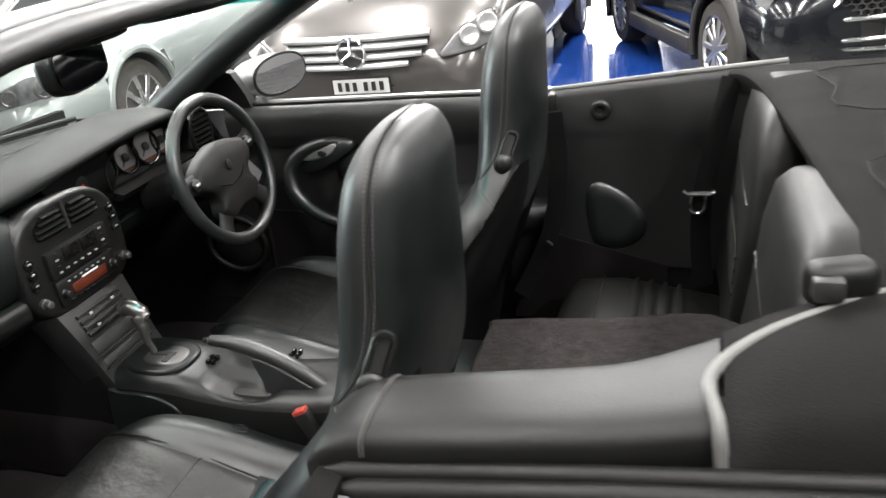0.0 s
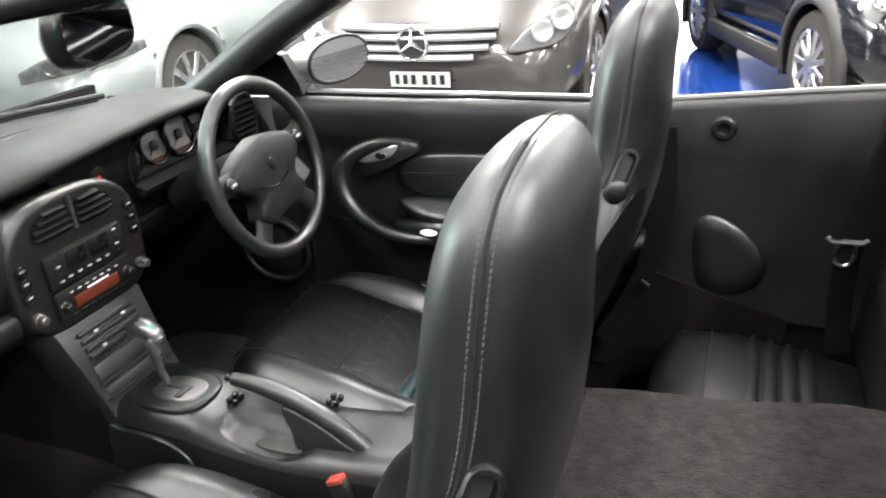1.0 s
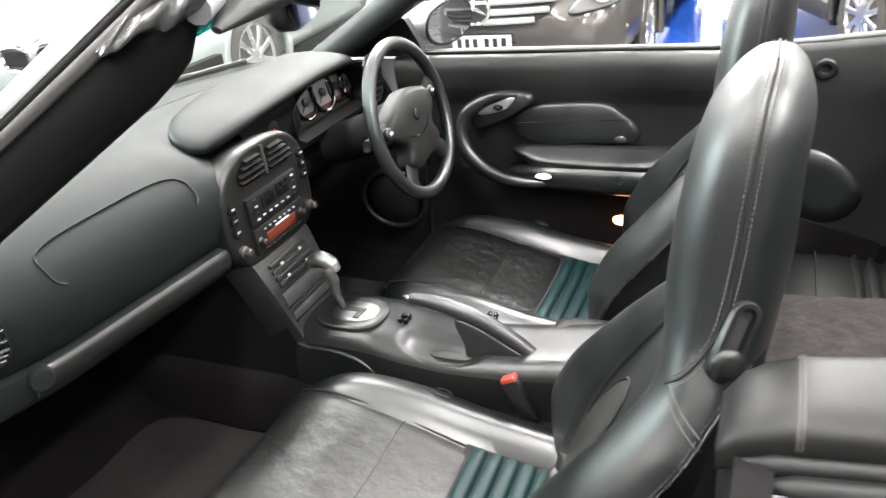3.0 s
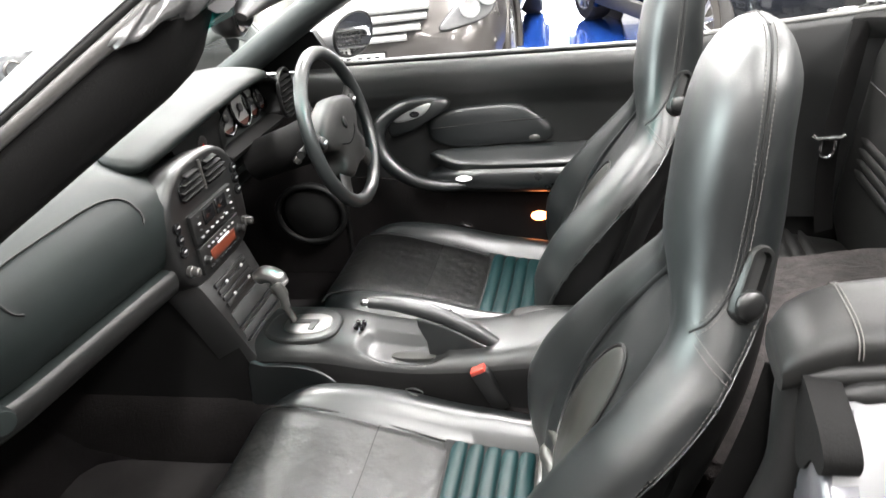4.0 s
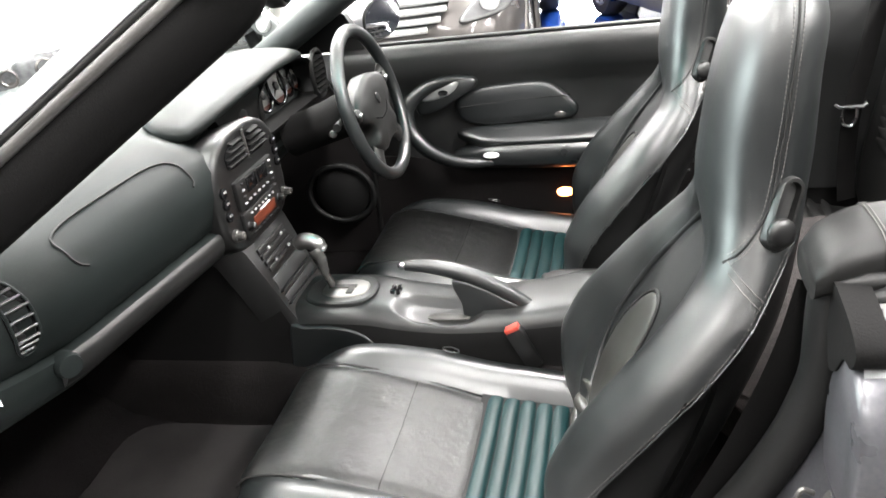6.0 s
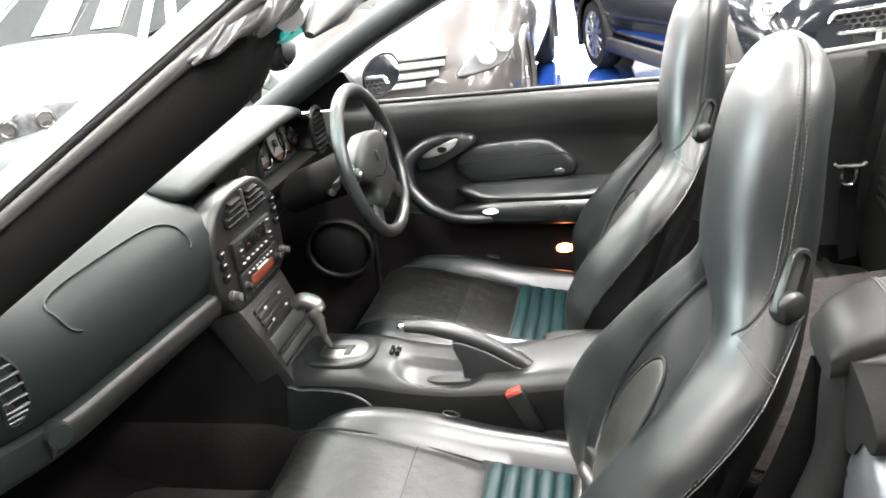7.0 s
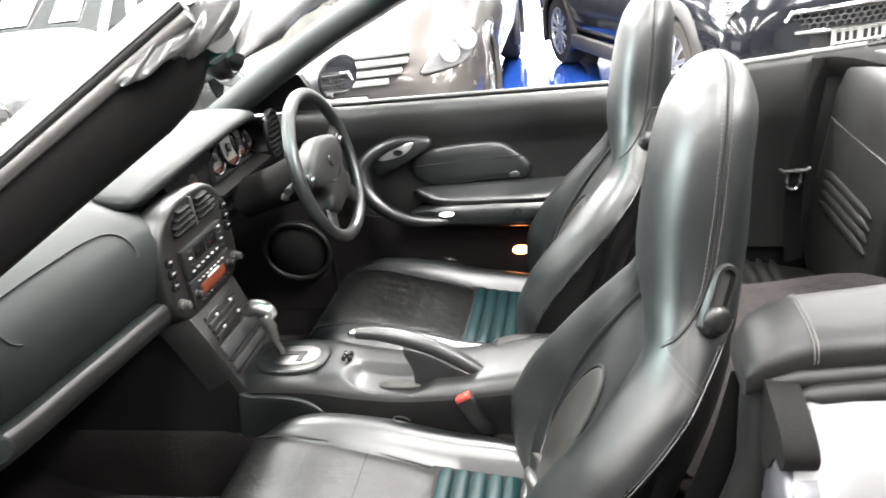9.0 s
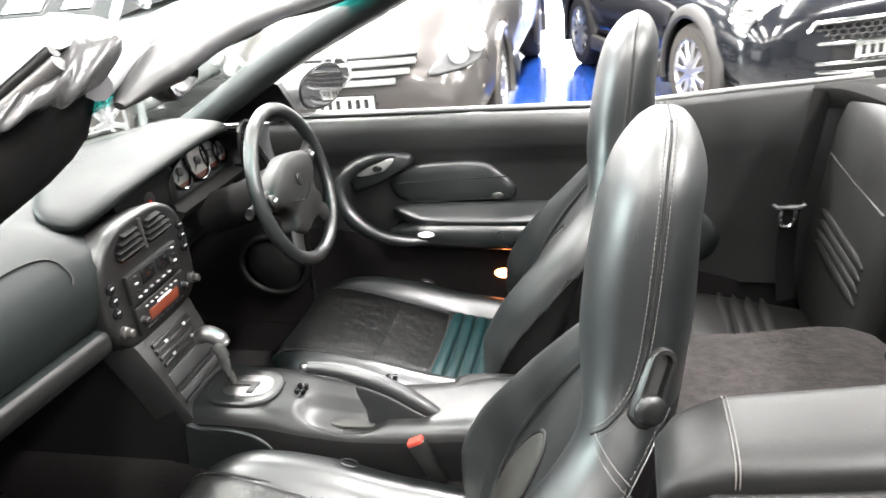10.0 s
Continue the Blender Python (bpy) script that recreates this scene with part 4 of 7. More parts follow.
        part("knee_pad", bm, LEATHER, c, "black leather knee pad")
    # gear gate
    bm = bmesh.new()
    out = [(-0.455 + 0.080 * sp(math.cos(a), 0.7), CY - 0.012 + 0.062 * sp(math.sin(a), 0.7), 0.5145) for a in np.linspace(0, 6.283, 33)[:-1]]
    pillow(bm, out, (0.05, 0, 1), 0.0035, 0.015, 0.93)
    gs = thing("gear_selector", (-0.45, CY, 0.51), "automatic gear lever with silver knob on a satin gate", "gear lever")
    part("gate_base", bm, CONSOLE, gs)
    bm = bmesh.new()
    out = [(-0.445 + 0.052 * sp(math.cos(a), 0.75), CY - 0.014 + 0.037 * sp(math.sin(a), 0.75), 0.5195) for a in np.linspace(0, 6.283, 29)[:-1]]
    pillow(bm, out, (0.05, 0, 1), 0.003, 0.004, 0.95)
    gate = part("gate_plate", bm, KNOBMETAL, gs, "satin metal gate plate")
    bm = bmesh.new()
    rbox(bm, (-0.452, CY - 0.012, 0.5235), (0.062, 0.014, 0.004), 0.001)
    rbox(bm, (-0.43, CY - 0.028, 0.5235), (0.014, 0.03, 0.004), 0.001)
    part("gate_slot", bm, INK, gate)
    bm = bmesh.new()
    tube(bm, path([(-0.475, CY - 0.012, 0.525), (-0.488, CY - 0.010, 0.56), (-0.492, CY - 0.006, 0.585), (-0.505, CY - 0.002, 0.61)], 5), [0.008] * 5 + [0.010] * 4 + [0.0125] * 4 + [0.0155] * 3, 14)
    lv = part("lever", bm, LEVERMETAL, gs, "dark satin metal curved gear lever", smooth=70)
    bm = bmesh.new()
    tube(bm, path([(-0.488, CY + 0.006, 0.600), (-0.505, CY + 0.008, 0.620), (-0.53, CY + 0.008, 0.626), (-0.55, CY + 0.006, 0.612)], 5), [0.009] + [0.015] * 2 + [0.018] * 8 + [0.0165] * 3 + [0.013] + [0.005], 14)
    part("knob", bm, KNOBMETAL, lv, "polished silver gear knob")
    # little switches on the console
    for x, y in ((-0.345, -0.005), (-0.345, 0.012), (-0.332, -0.005), (-0.332, 0.012), (-0.175, 0.060), (-0.175, 0.076), (-0.16, 0.060), (-0.16, 0.076)):
        bm = bmesh.new()
        rbox(bm, (x, CY + y, 0.505 if x < -0.3 else 0.492), (0.009, 0.011, 0.012), 0.002)
        part("switch", bm, GLOSSBLACK, c)
    # parking brake
    pb = thing("parking_brake", (-0.05, -0.052, 0.45), "black leather parking brake lever with chrome button", "parking brake")
    bm = bmesh.new()
    pts = path([(-0.296, -0.056, 0.584), (-0.24, -0.056, 0.580), (-0.17, -0.055, 0.560), (-0.10, -0.053, 0.522), (-0.045, -0.052, 0.478)], 5)
    tube(bm, pts, [0.0115 + 0.005 * min(1, i / 7) for i in range(len(pts))], 14)
    lev = part("lever", bm, LEATHER, pb)
    bm = bmesh.new()
    tube(bm, [(-0.292, -0.056, 0.584), (-0.306, -0.056, 0.584), (-0.312, -0.056, 0.584)], [0.0085, 0.0085, 0.006], 14)
    part("button", bm, CHROME, lev, "chrome release button")
    bm = bmesh.new()
    out = [(x, -0.067, z) for x, z in ((-0.20, 0.552), (-0.15, 0.54), (-0.09, 0.505), (-0.04, 0.468), (-0.17, 0.462), (-0.185, 0.50))]
    pillow(bm, path(out, 3, True), (0, -1, 0), 0.004, 0.028)
    part("boot", bm, LEATHER, pb, "black gaiter under the lever")
    # padded armrest box between the seats
    ar = thing("armrest_box", (0.1, 0.03, 0.45), "black padded storage box between the seats", "armrest")
    bm = bmesh.new()
    rbox(bm, (0.06, 0.030, 0.470), (0.19, 0.10, 0.05), 0.015, seg=4)
    part("box", bm, SOFTPLASTIC, ar)
    bm = bmesh.new()
    out = [(0.065 + 0.095 * sp(math.cos(a), 0.5), 0.030 + 0.050 * sp(math.sin(a), 0.5), 0.490) for a in np.linspace(0, 6.283, 29)[:-1]]
    pillow(bm, out, (-0.1, 0, 1), 0.010, 0.004)
    part("lid", bm, PADLEATHER, ar, "padded black leather lid")
    bm = bmesh.new()
    rbox(bm, (0.25, 0.03, 0.47), (0.13, 0.14, 0.12), 0.015, seg=3)
    part("rear_box", bm, PLASTIC, ar)
    # belt buckles
    first = thing("belt_buckle", (-0.075, -0.118, 0.36), "black seat belt buckle with red release button", "belt buckle", "belt buckles")
    tilt = Matrix.Rotation(-0.45, 4, "Y")
    bm = bmesh.new()
    rbox(bm, (-0.055, -0.118, 0.425), (0.036, 0.022, 0.095), 0.005, tilt)
    part("housing", bm, PLASTIC, first)
    bm = bmesh.new()
    rbox(bm, (-0.077, -0.118, 0.470), (0.030, 0.020, 0.010), 0.002, tilt)
    part("release_button", bm, REDPLASTIC, first, "red release button")
    tagged(copy_thing(first, pose(0.625, -0.172, 0.5)), "black rear belt buckle with red button on the carpeted panel")


console()


# ---- steering wheel ----
def steering_wheel():
    c = Vector((-0.437, 0.335, 0.826))
    a = radians(13)
    m = Matrix.Translation(c) @ Matrix(((math.cos(a), 0, -math.sin(a)), (0, 1, 0), (math.sin(a), 0, math.cos(a)))).to_4x4() @ Matrix.Rotation(radians(6), 4, "X")

    def W(x, y, z):
        return m @ Vector((x, y, z))

    w = thing("steering_wheel", c, "black leather four-spoke steering wheel turned slightly", "steering wheel")
    R = 0.176
    bm = bmesh.new()
    tube(bm, [W(0, R * math.cos(q), R * math.sin(q)) for q in np.linspace(0, 6.2832, 65)[:-1]], 0.0155, 14, True)
    rim = part("rim", bm, LEATHER, w, "worn shiny leather rim", smooth=70)
    bm = bmesh.new()
    star = [(0, 0.118), (17, 0.118), (36, 0.092), (63, 0.073), (90, 0.070), (117, 0.073), (144, 0.092), (163, 0.118), (181, 0.118), (198, 0.090),
            (213, 0.092), (222, 0.120), (242, 0.120), (255, 0.108), (270, 0.102), (285, 0.108), (298, 0.120), (318, 0.120), (327, 0.092), (342, 0.090)]
    out = path([W(-0.008, r * math.cos(radians(q)), r * math.sin(radians(q))) for q, r in star], 4, True)
    pillow(bm, out, m.to_3x3() @ Vector((1, 0, 0)), 0.020, 0.022, 0.86)
    hub = part("airbag_cover", bm, WHEELPAD, w, "rounded black airbag cover", smooth=60)
    bm = bmesh.new()
    pillow(bm, [W(0.0165, 0.011 * math.cos(q), 0.008 + 0.014 * math.sin(q)) for q in np.linspace(0, 6.283, 17)[:-1]], m.to_3x3() @ Vector((1, 0, 0)), 0.002, 0.001)
    part("emblem", bm, SOFTPLASTIC, hub, "faint embossed oval emblem")
    bm = bmesh.new()
    tube(bm, path([W(0.015, -0.06, -0.02), W(0.017, -0.02, -0.035), W(0.016, 0.03, -0.03), W(0.012, 0.06, -0.01)], 4), 0.0015, 5)
    part("cover_crease", bm, GLOSSBLACK, hub)
    for ang, r0 in ((172, 0.07), (8, 0.07), (232, 0.07), (308, 0.07)):
        q = radians(ang)
        d = Vector((0, math.cos(q), math.sin(q)))
        pts = [W(-0.010, *(d * t).yz) for t in (r0, 0.10, 0.135, R - 0.006)]
        bm = bmesh.new()
        tube(bm, path(pts, 3), [0.028, 0.028, 0.028, 0.027, 0.025, 0.024, 0.023, 0.024, 0.026, 0.028], 12, flat=0.45, up=tuple(m.to_3x3() @ Vector((1, 0, 0))))
        part("spoke", bm, WHEELPAD, w, smooth=60)
    for ang in (172, 8):
        q = radians(ang)
        bm = bmesh.new()
        lathe(bm, [(0.015, -0.004), (0.015, 0.006), (0.011, 0.009)], W(0.0, 0.128 * math.cos(q), 0.128 * math.sin(q)), m.to_3x3() @ Vector((1, 0, 0)), 18)
        b = part("spoke_button", bm, PLASTIC, w)
        bm = bmesh.new()
        tube(bm, [W(0.009, 0.128 * math.cos(q) - 0.008, 0.128 * math.sin(q)), W(0.009, 0.128 * math.cos(q) + 0.008, 0.128 * math.sin(q))], 0.0035, 8)
        part("button_mark", bm, SILVERPLASTIC, b)
    q = radians(232)
    bm = bmesh.new()
    tube(bm, [W(0.0035, 0.10 * math.cos(q) - 0.02, 0.10 * math.sin(q) + 0.006), W(0.0035, 0.10 * math.cos(q) + 0.024, 0.10 * math.sin(q) - 0.008)], 0.002, 5)
    part("spoke_joint", bm, GLOSSBLACK, w)
    # column shroud and stalks
    col = thing("steering_column", (-0.6, 0.335, 0.75), "black steering column shroud with stalks", "steering column")
    bm = bmesh.new()
    pts = [W(-0.025, 0, 0), W(-0.05, 0, 0), W(-0.06, 0, -0.005), W(-0.13, 0, -0.012), W(-0.24, 0, -0.02)]
    tube(bm, pts, [0.055, 0.062, 0.066, 0.06, 0.058], 20, flat=0.85)
    part("shroud", bm, MATTE, col)
    for sgn in (-1, 1):
        bm = bmesh.new()
        pts = path([W(-0.07, sgn * 0.05, 0.0), W(-0.06, sgn * 0.10, 0.006), W(-0.05, sgn * 0.145, 0.012)], 4)
        tube(bm, pts, [0.006] * 4 + [0.008] * 3 + [0.0095] * 2, 10)
        part("stalk", bm, PLASTIC, col)
    bm = bmesh.new()
    lathe(bm, [(0.009, 0), (0.009, 0.012), (0.006, 0.014)], W(-0.10, -0.075, -0.02), m.to_3x3() @ Vector((0.6, -0.8, 0)), 16)
    part("ignition_lock", bm, LEVERMETAL, col, "small metal lock")
    pk = thing("pedal", (-0.95, 0.36, 0.33), "black rubber pedal in the driver footwell", "pedal", "pedals")
    bm = bmesh.new()
    rbox(bm, (-0.95, 0.33, 0.36), (0.02, 0.11, 0.06), 0.006, Matrix.Rotation(0.5, 4, "Y"))
    tube(bm, [(-0.96, 0.33, 0.37), (-1.05, 0.33, 0.55)], 0.009, 8)
    part("pad", bm, RUBBER, pk)


steering_wheel()

# ---- doors, side panels and shell of the convertible ----
def driver_door():
    d = thing("car_door", (-0.15, 0.75, 0.25), "closed driver door with black leather trim and armrest", "car door")
    y0 = 0.70
    # outer skin and inner board
    bm = bmesh.new()
    out = [(-0.86, 0.28), (0.28, 0.28), (0.31, 0.45), (0.315, 0.876), (-0.60, 0.876), (-0.86, 0.872)]
    slab(bm, [(x, y0 + 0.012, z) for x, z in out], (0, 0.10, 0))
    part("door_skin", bm, SILVERPAINT, d, "silver painted outer skin", smooth=30)
    bm, rows = bmesh.new(), []
    prof = [(0.882, 0.012), (0.886, 0.0), (0.884, -0.016), (0.872, -0.028), (0.845, -0.034), (0.81, -0.030), (0.785, -0.020), (0.765, -0.006), (0.74, 0.0), (0.68, 0.002), (0.60, 0.0), (0.53, 0.0), (0.50, 0.004), (0.40, 0.006), (0.29, 0.008)]
    for x in np.linspace(-0.64, 0.312, 40):
        k = max(0.0, min(1.0, (-0.30 - x) / 0.34))
        rows.append([(float(x), y0 + o + (0.012 * k if z < 0.78 else 0), z) for z, o in prof])
    loft(bm, rows, False)
    bmesh.ops.solidify(bm, geom=bm.faces[:], thickness=0.006)
    part("door_trim", bm, DOORTRIM, d, "smooth black leather door trim", smooth=50)
    bm = bmesh.new()
    tube(bm, [(-0.60, y0 + 0.006, 0.889), (-0.1, y0 + 0.007, 0.890), (0.312, y0 + 0.006, 0.890)], 0.0055, 8)
    part("window_seal", bm, RUBBER, d)
    bm = bmesh.new()
    tube(bm, [(-0.60, y0 + 0.022, 0.888), (-0.1, y0 + 0.024, 0.889), (0.312, y0 + 0.022, 0.889)], 0.005, 8)
    part("outer_seal", bm, RUBBER, d)
    # lower carpeted part
    bm = bmesh.new()
    out = [(x, y0 - 0.004, z) for x, z in ((-0.62, 0.565), (-0.48, 0.556), (-0.2, 0.512), (0.02, 0.497), (0.30, 0.49), (0.30, 0.28), (-0.62, 0.28))]
    slab(bm, out, (0, 0.008, 0))
    part("carpet_panel", bm, CARPET, d, "dark carpeted lower door panel")
    # armrest with lid
    bm, rings = bmesh.new(), []
    for x, yi, zt, zb in ((-0.33, 0.035, 0.570, 0.545), (-0.28, 0.062, 0.590, 0.528), (-0.20, 0.078, 0.606, 0.520), (-0.08, 0.084, 0.612, 0.516), (0.06, 0.084, 0.610, 0.512), (0.20, 0.075, 0.605, 0.510), (0.30, 0.05, 0.598, 0.51)):
        zc, hz = (zt + zb) / 2, (zt - zb) / 2
        rings.append([(x, y0 + 0.01 - (yi + 0.01) * max(0, sp(math.cos(a), 0.6)) + 0.005 * min(0, math.cos(a)), zc + hz * sp(math.sin(a), 0.7)) for a in np.linspace(0, 2 * math.pi, 25)[:-1]])
    loft(bm, rings)
    arm = part("armrest", bm, LEATHER, d, "black leather armrest with pocket lid", smooth=50)
    bm = bmesh.new()
    out = [(x, y0 - yy, 0.598 + 0.008 * (x + 0.3) + 0.04 * (1 - yy / 0.074)) for x, yy in ((-0.30, 0.01), (-0.275, 0.045), (-0.21, 0.066), (-0.05, 0.074), (0.10, 0.072), (0.20, 0.05), (0.20, 0.008), (0.0, 0.004))]
    pillow(bm, path(out, 3, True), (0, -0.5, 1), 0.010, 0.02)
    part("pocket_lid", bm, LEATHER, arm, "padded pocket lid")
    bm = bmesh.new()
    lathe(bm, [(0.001, -0.006), (0.021, -0.004), (0.023, 0.0), (0.018, 0.003), (0.002, 0.004)], (-0.214, y0 - 0.079, 0.574), (0, -1, 0.15), 24)
    for v in bm.verts:
        v.co.z = 0.574 + (v.co.z - 0.574) * 0.34
    part("reflector", bm, PAPER, arm, "white oval door reflector")
    # sweeping grab handle
    bm = bmesh.new()
    pts = path([(-0.255, y0 - 0.02, 0.778), (-0.33, y0 - 0.035, 0.783), (-0.40, y0 - 0.045, 0.760), (-0.445, y0 - 0.055, 0.715), (-0.44, y0 - 0.068, 0.655), (-0.40, y0 - 0.078, 0.605), (-0.34, y0 - 0.08, 0.570), (-0.27, y0 - 0.075, 0.553), (-0.20, y0 - 0.06, 0.548)], 5)
    tube(bm, pts, [0.012 + 0.010 * math.sin(math.pi * i / (len(pts) - 1)) for i in range(len(pts))], 14)
    part("grab_handle", bm, LEATHER, d, "sweeping black grab handle", smooth=60)
    bm = bmesh.new()
    out = [(x, y0 - 0.022, z) for x, z in ((-0.42, 0.745), (-0.36, 0.782), (-0.26, 0.79), (-0.245, 0.765), (-0.29, 0.735), (-0.36, 0.70), (-0.42, 0.69))]
    pillow(bm, path(out, 4, True), (0, -1, 0), 0.018, 0.03)
    part("handle_bowl", bm, LEATHER, d)
    bm = bmesh.new()
    out = [(x, y0 - 0.038, z) for x, z in ((-0.405, 0.742), (-0.37, 0.768), (-0.305, 0.781), (-0.292, 0.774), (-0.315, 0.748), (-0.36, 0.733), (-0.395, 0.730))]
    pillow(bm, path(out, 4, True), (0.1, -1, 0.2), 0.008, 0.012)
    hl = part("door_release", bm, SILVERPLASTIC, d, "silver door release handle", smooth=60)
    bm = bmesh.new()
    lathe(bm, [(0.014, 0.0), (0.013, 0.002), (0.004, 0.0025)], (-0.338, y0 - 0.0475, 0.754), (0.1, -1, 0.2), 20)
    for v in bm.verts:
        v.co.z = 0.754 + (v.co.z - 0.754) * 0.6
    part("finger_hole", bm, GLOSSBLACK, hl)
    # padded speaker panel
    bm = bmesh.new()
    out = [(x, y0 - 0.002, z) for x, z in ((-0.318, 0.70), (-0.30, 0.733), (-0.24, 0.752), (-0.14, 0.759), (-0.055, 0.755), (-0.01, 0.725), (0.026, 0.688), (0.026, 0.66), (0.0, 0.650), (-0.12, 0.645), (-0.23, 0.640), (-0.30, 0.66))]
    loop = path(out, 4, True)
    pillow(bm, loop, (0, -1, 0), 0.016, 0.01)
    sp_ = part("padded_panel", bm, LEATHER, d, "raised padded leather panel", smooth=50)
    bm = bmesh.new()
    tube(bm, [(x, y0 - 0.019, 0.703 + 0.05 * (x + 0.3) - 0.10 * (x + 0.14) ** 2) for x in np.linspace(-0.30, 0.01, 12)], 0.002, 5)
    part("panel_seam", bm, SEAM, sp_)
    bm = bmesh.new()
    lathe(bm, [(0.016, 0.0), (0.016, 0.003), (0.012, 0.005), (0.003, 0.0052)], (-0.020, y0 - 0.016, 0.662), (0, -1, 0), 24)
    for v in bm.verts:
        v.co.z = 0.662 + (v.co.z - 0.662) * 0.6
    part("oval_badge", bm, LEVERMETAL, sp_, "small oval metal badge")
    # warm courtesy lamp low on the door
    bm = bmesh.new()
    lathe(bm, [(0.024, -0.004), (0.024, 0.003), (0.015, 0.006), (0.002, 0.0065)], (-0.02, y0 - 0.006, 0.426), (0, -1, 0.2), 24)
    for v in bm.verts:
        v.co.z = 0.426 + (v.co.z - 0.426) * 0.55
    part("courtesy_lamp", bm, LAMPGLOW, d, "glowing warm courtesy lamp")
    # sail corner
    bm = bmesh.new()
    slab(bm, [(x, y0 - 0.01, z) for x, z in ((-0.80, 0.885), (-0.555, 0.885), (-0.565, 0.92), (-0.60, 0.985), (-0.64, 1.0))], (0, 0.03, 0))
    part("sail_panel", bm, RUBBER, d, "black triangular mirror panel")
    hinge = Vector((-0.98, -0.76, 0))
    swing = Matrix.Translation(hinge) @ Matrix.Rotation(radians(-66), 4, "Z") @ Matrix.Translation(-hinge) @ Matrix.Translation((0, 2 * CY, 0)) @ Matrix.Diagonal((1, -1, 1, 1))
    od = copy_thing(d, swing @ Matrix.Translation(d.location))
    tagged(od, "passenger door standing wide open with black leather trim", "car door")
    # wing mirror
    mr = thing("wing_mirror", (-0.57, 0.86, 0.9), "silver oval wing mirror on the driver door", "wing mirror")
    bm, rings = bmesh.new(), []
    cen = Vector((-0.592, 0.872, 0.940))
    for x, s in ((-0.09, 0.25), (-0.075, 0.55), (-0.045, 0.82), (-0.01, 0.96), (0.03, 1.0), (0.045, 0.97)):
        rings.append([cen + Vector((x + 0.02 * math.cos(a), 0.124 * s * sp(math.cos(a), 0.9), 0.060 * s * sp(math.sin(a), 0.85))) for a in np.linspace(0, 6.2832, 33)[:-1]])
    loft(bm, rings)
    part("housing", bm, SILVERPAINT, mr, smooth=60)
    bm = bmesh.new()
    slab(bm, [cen + Vector((0.047 + 0.02 * math.cos(a) - 0.004 * math.sin(a), 0.117 * sp(math.cos(a), 0.9), 0.054 * sp(math.sin(a), 0.85))) for a in np.linspace(0, 6.2832, 33)[:-1]], (0.003, 0, 0))
    g = part("mirror_glass", bm, MIRROR, mr, "mirror glass reflecting the pale shop")
    bm = bmesh.new()
    tube(bm, [cen + Vector((0.047 + 0.02 * math.cos(a), 0.121 * sp(math.cos(a), 0.9), 0.058 * sp(math.sin(a), 0.85))) for a in np.linspace(0, 6.2832, 33)[:-1]], 0.0045, 8, True)
    part("mirror_rim", bm, RUBBER, mr, "black rubber rim", smooth=60)
    bm = bmesh.new()
    tube(bm, path([(-0.63, 0.75, 0.888), (-0.625, 0.80, 0.892), (-0.62, 0.845, 0.915)], 4), [0.022, 0.024, 0.026, 0.027, 0.028, 0.029, 0.03, 0.032, 0.034], 14, flat=0.6)
    part("stalk", bm, SILVERPAINT, mr)


driver_door()


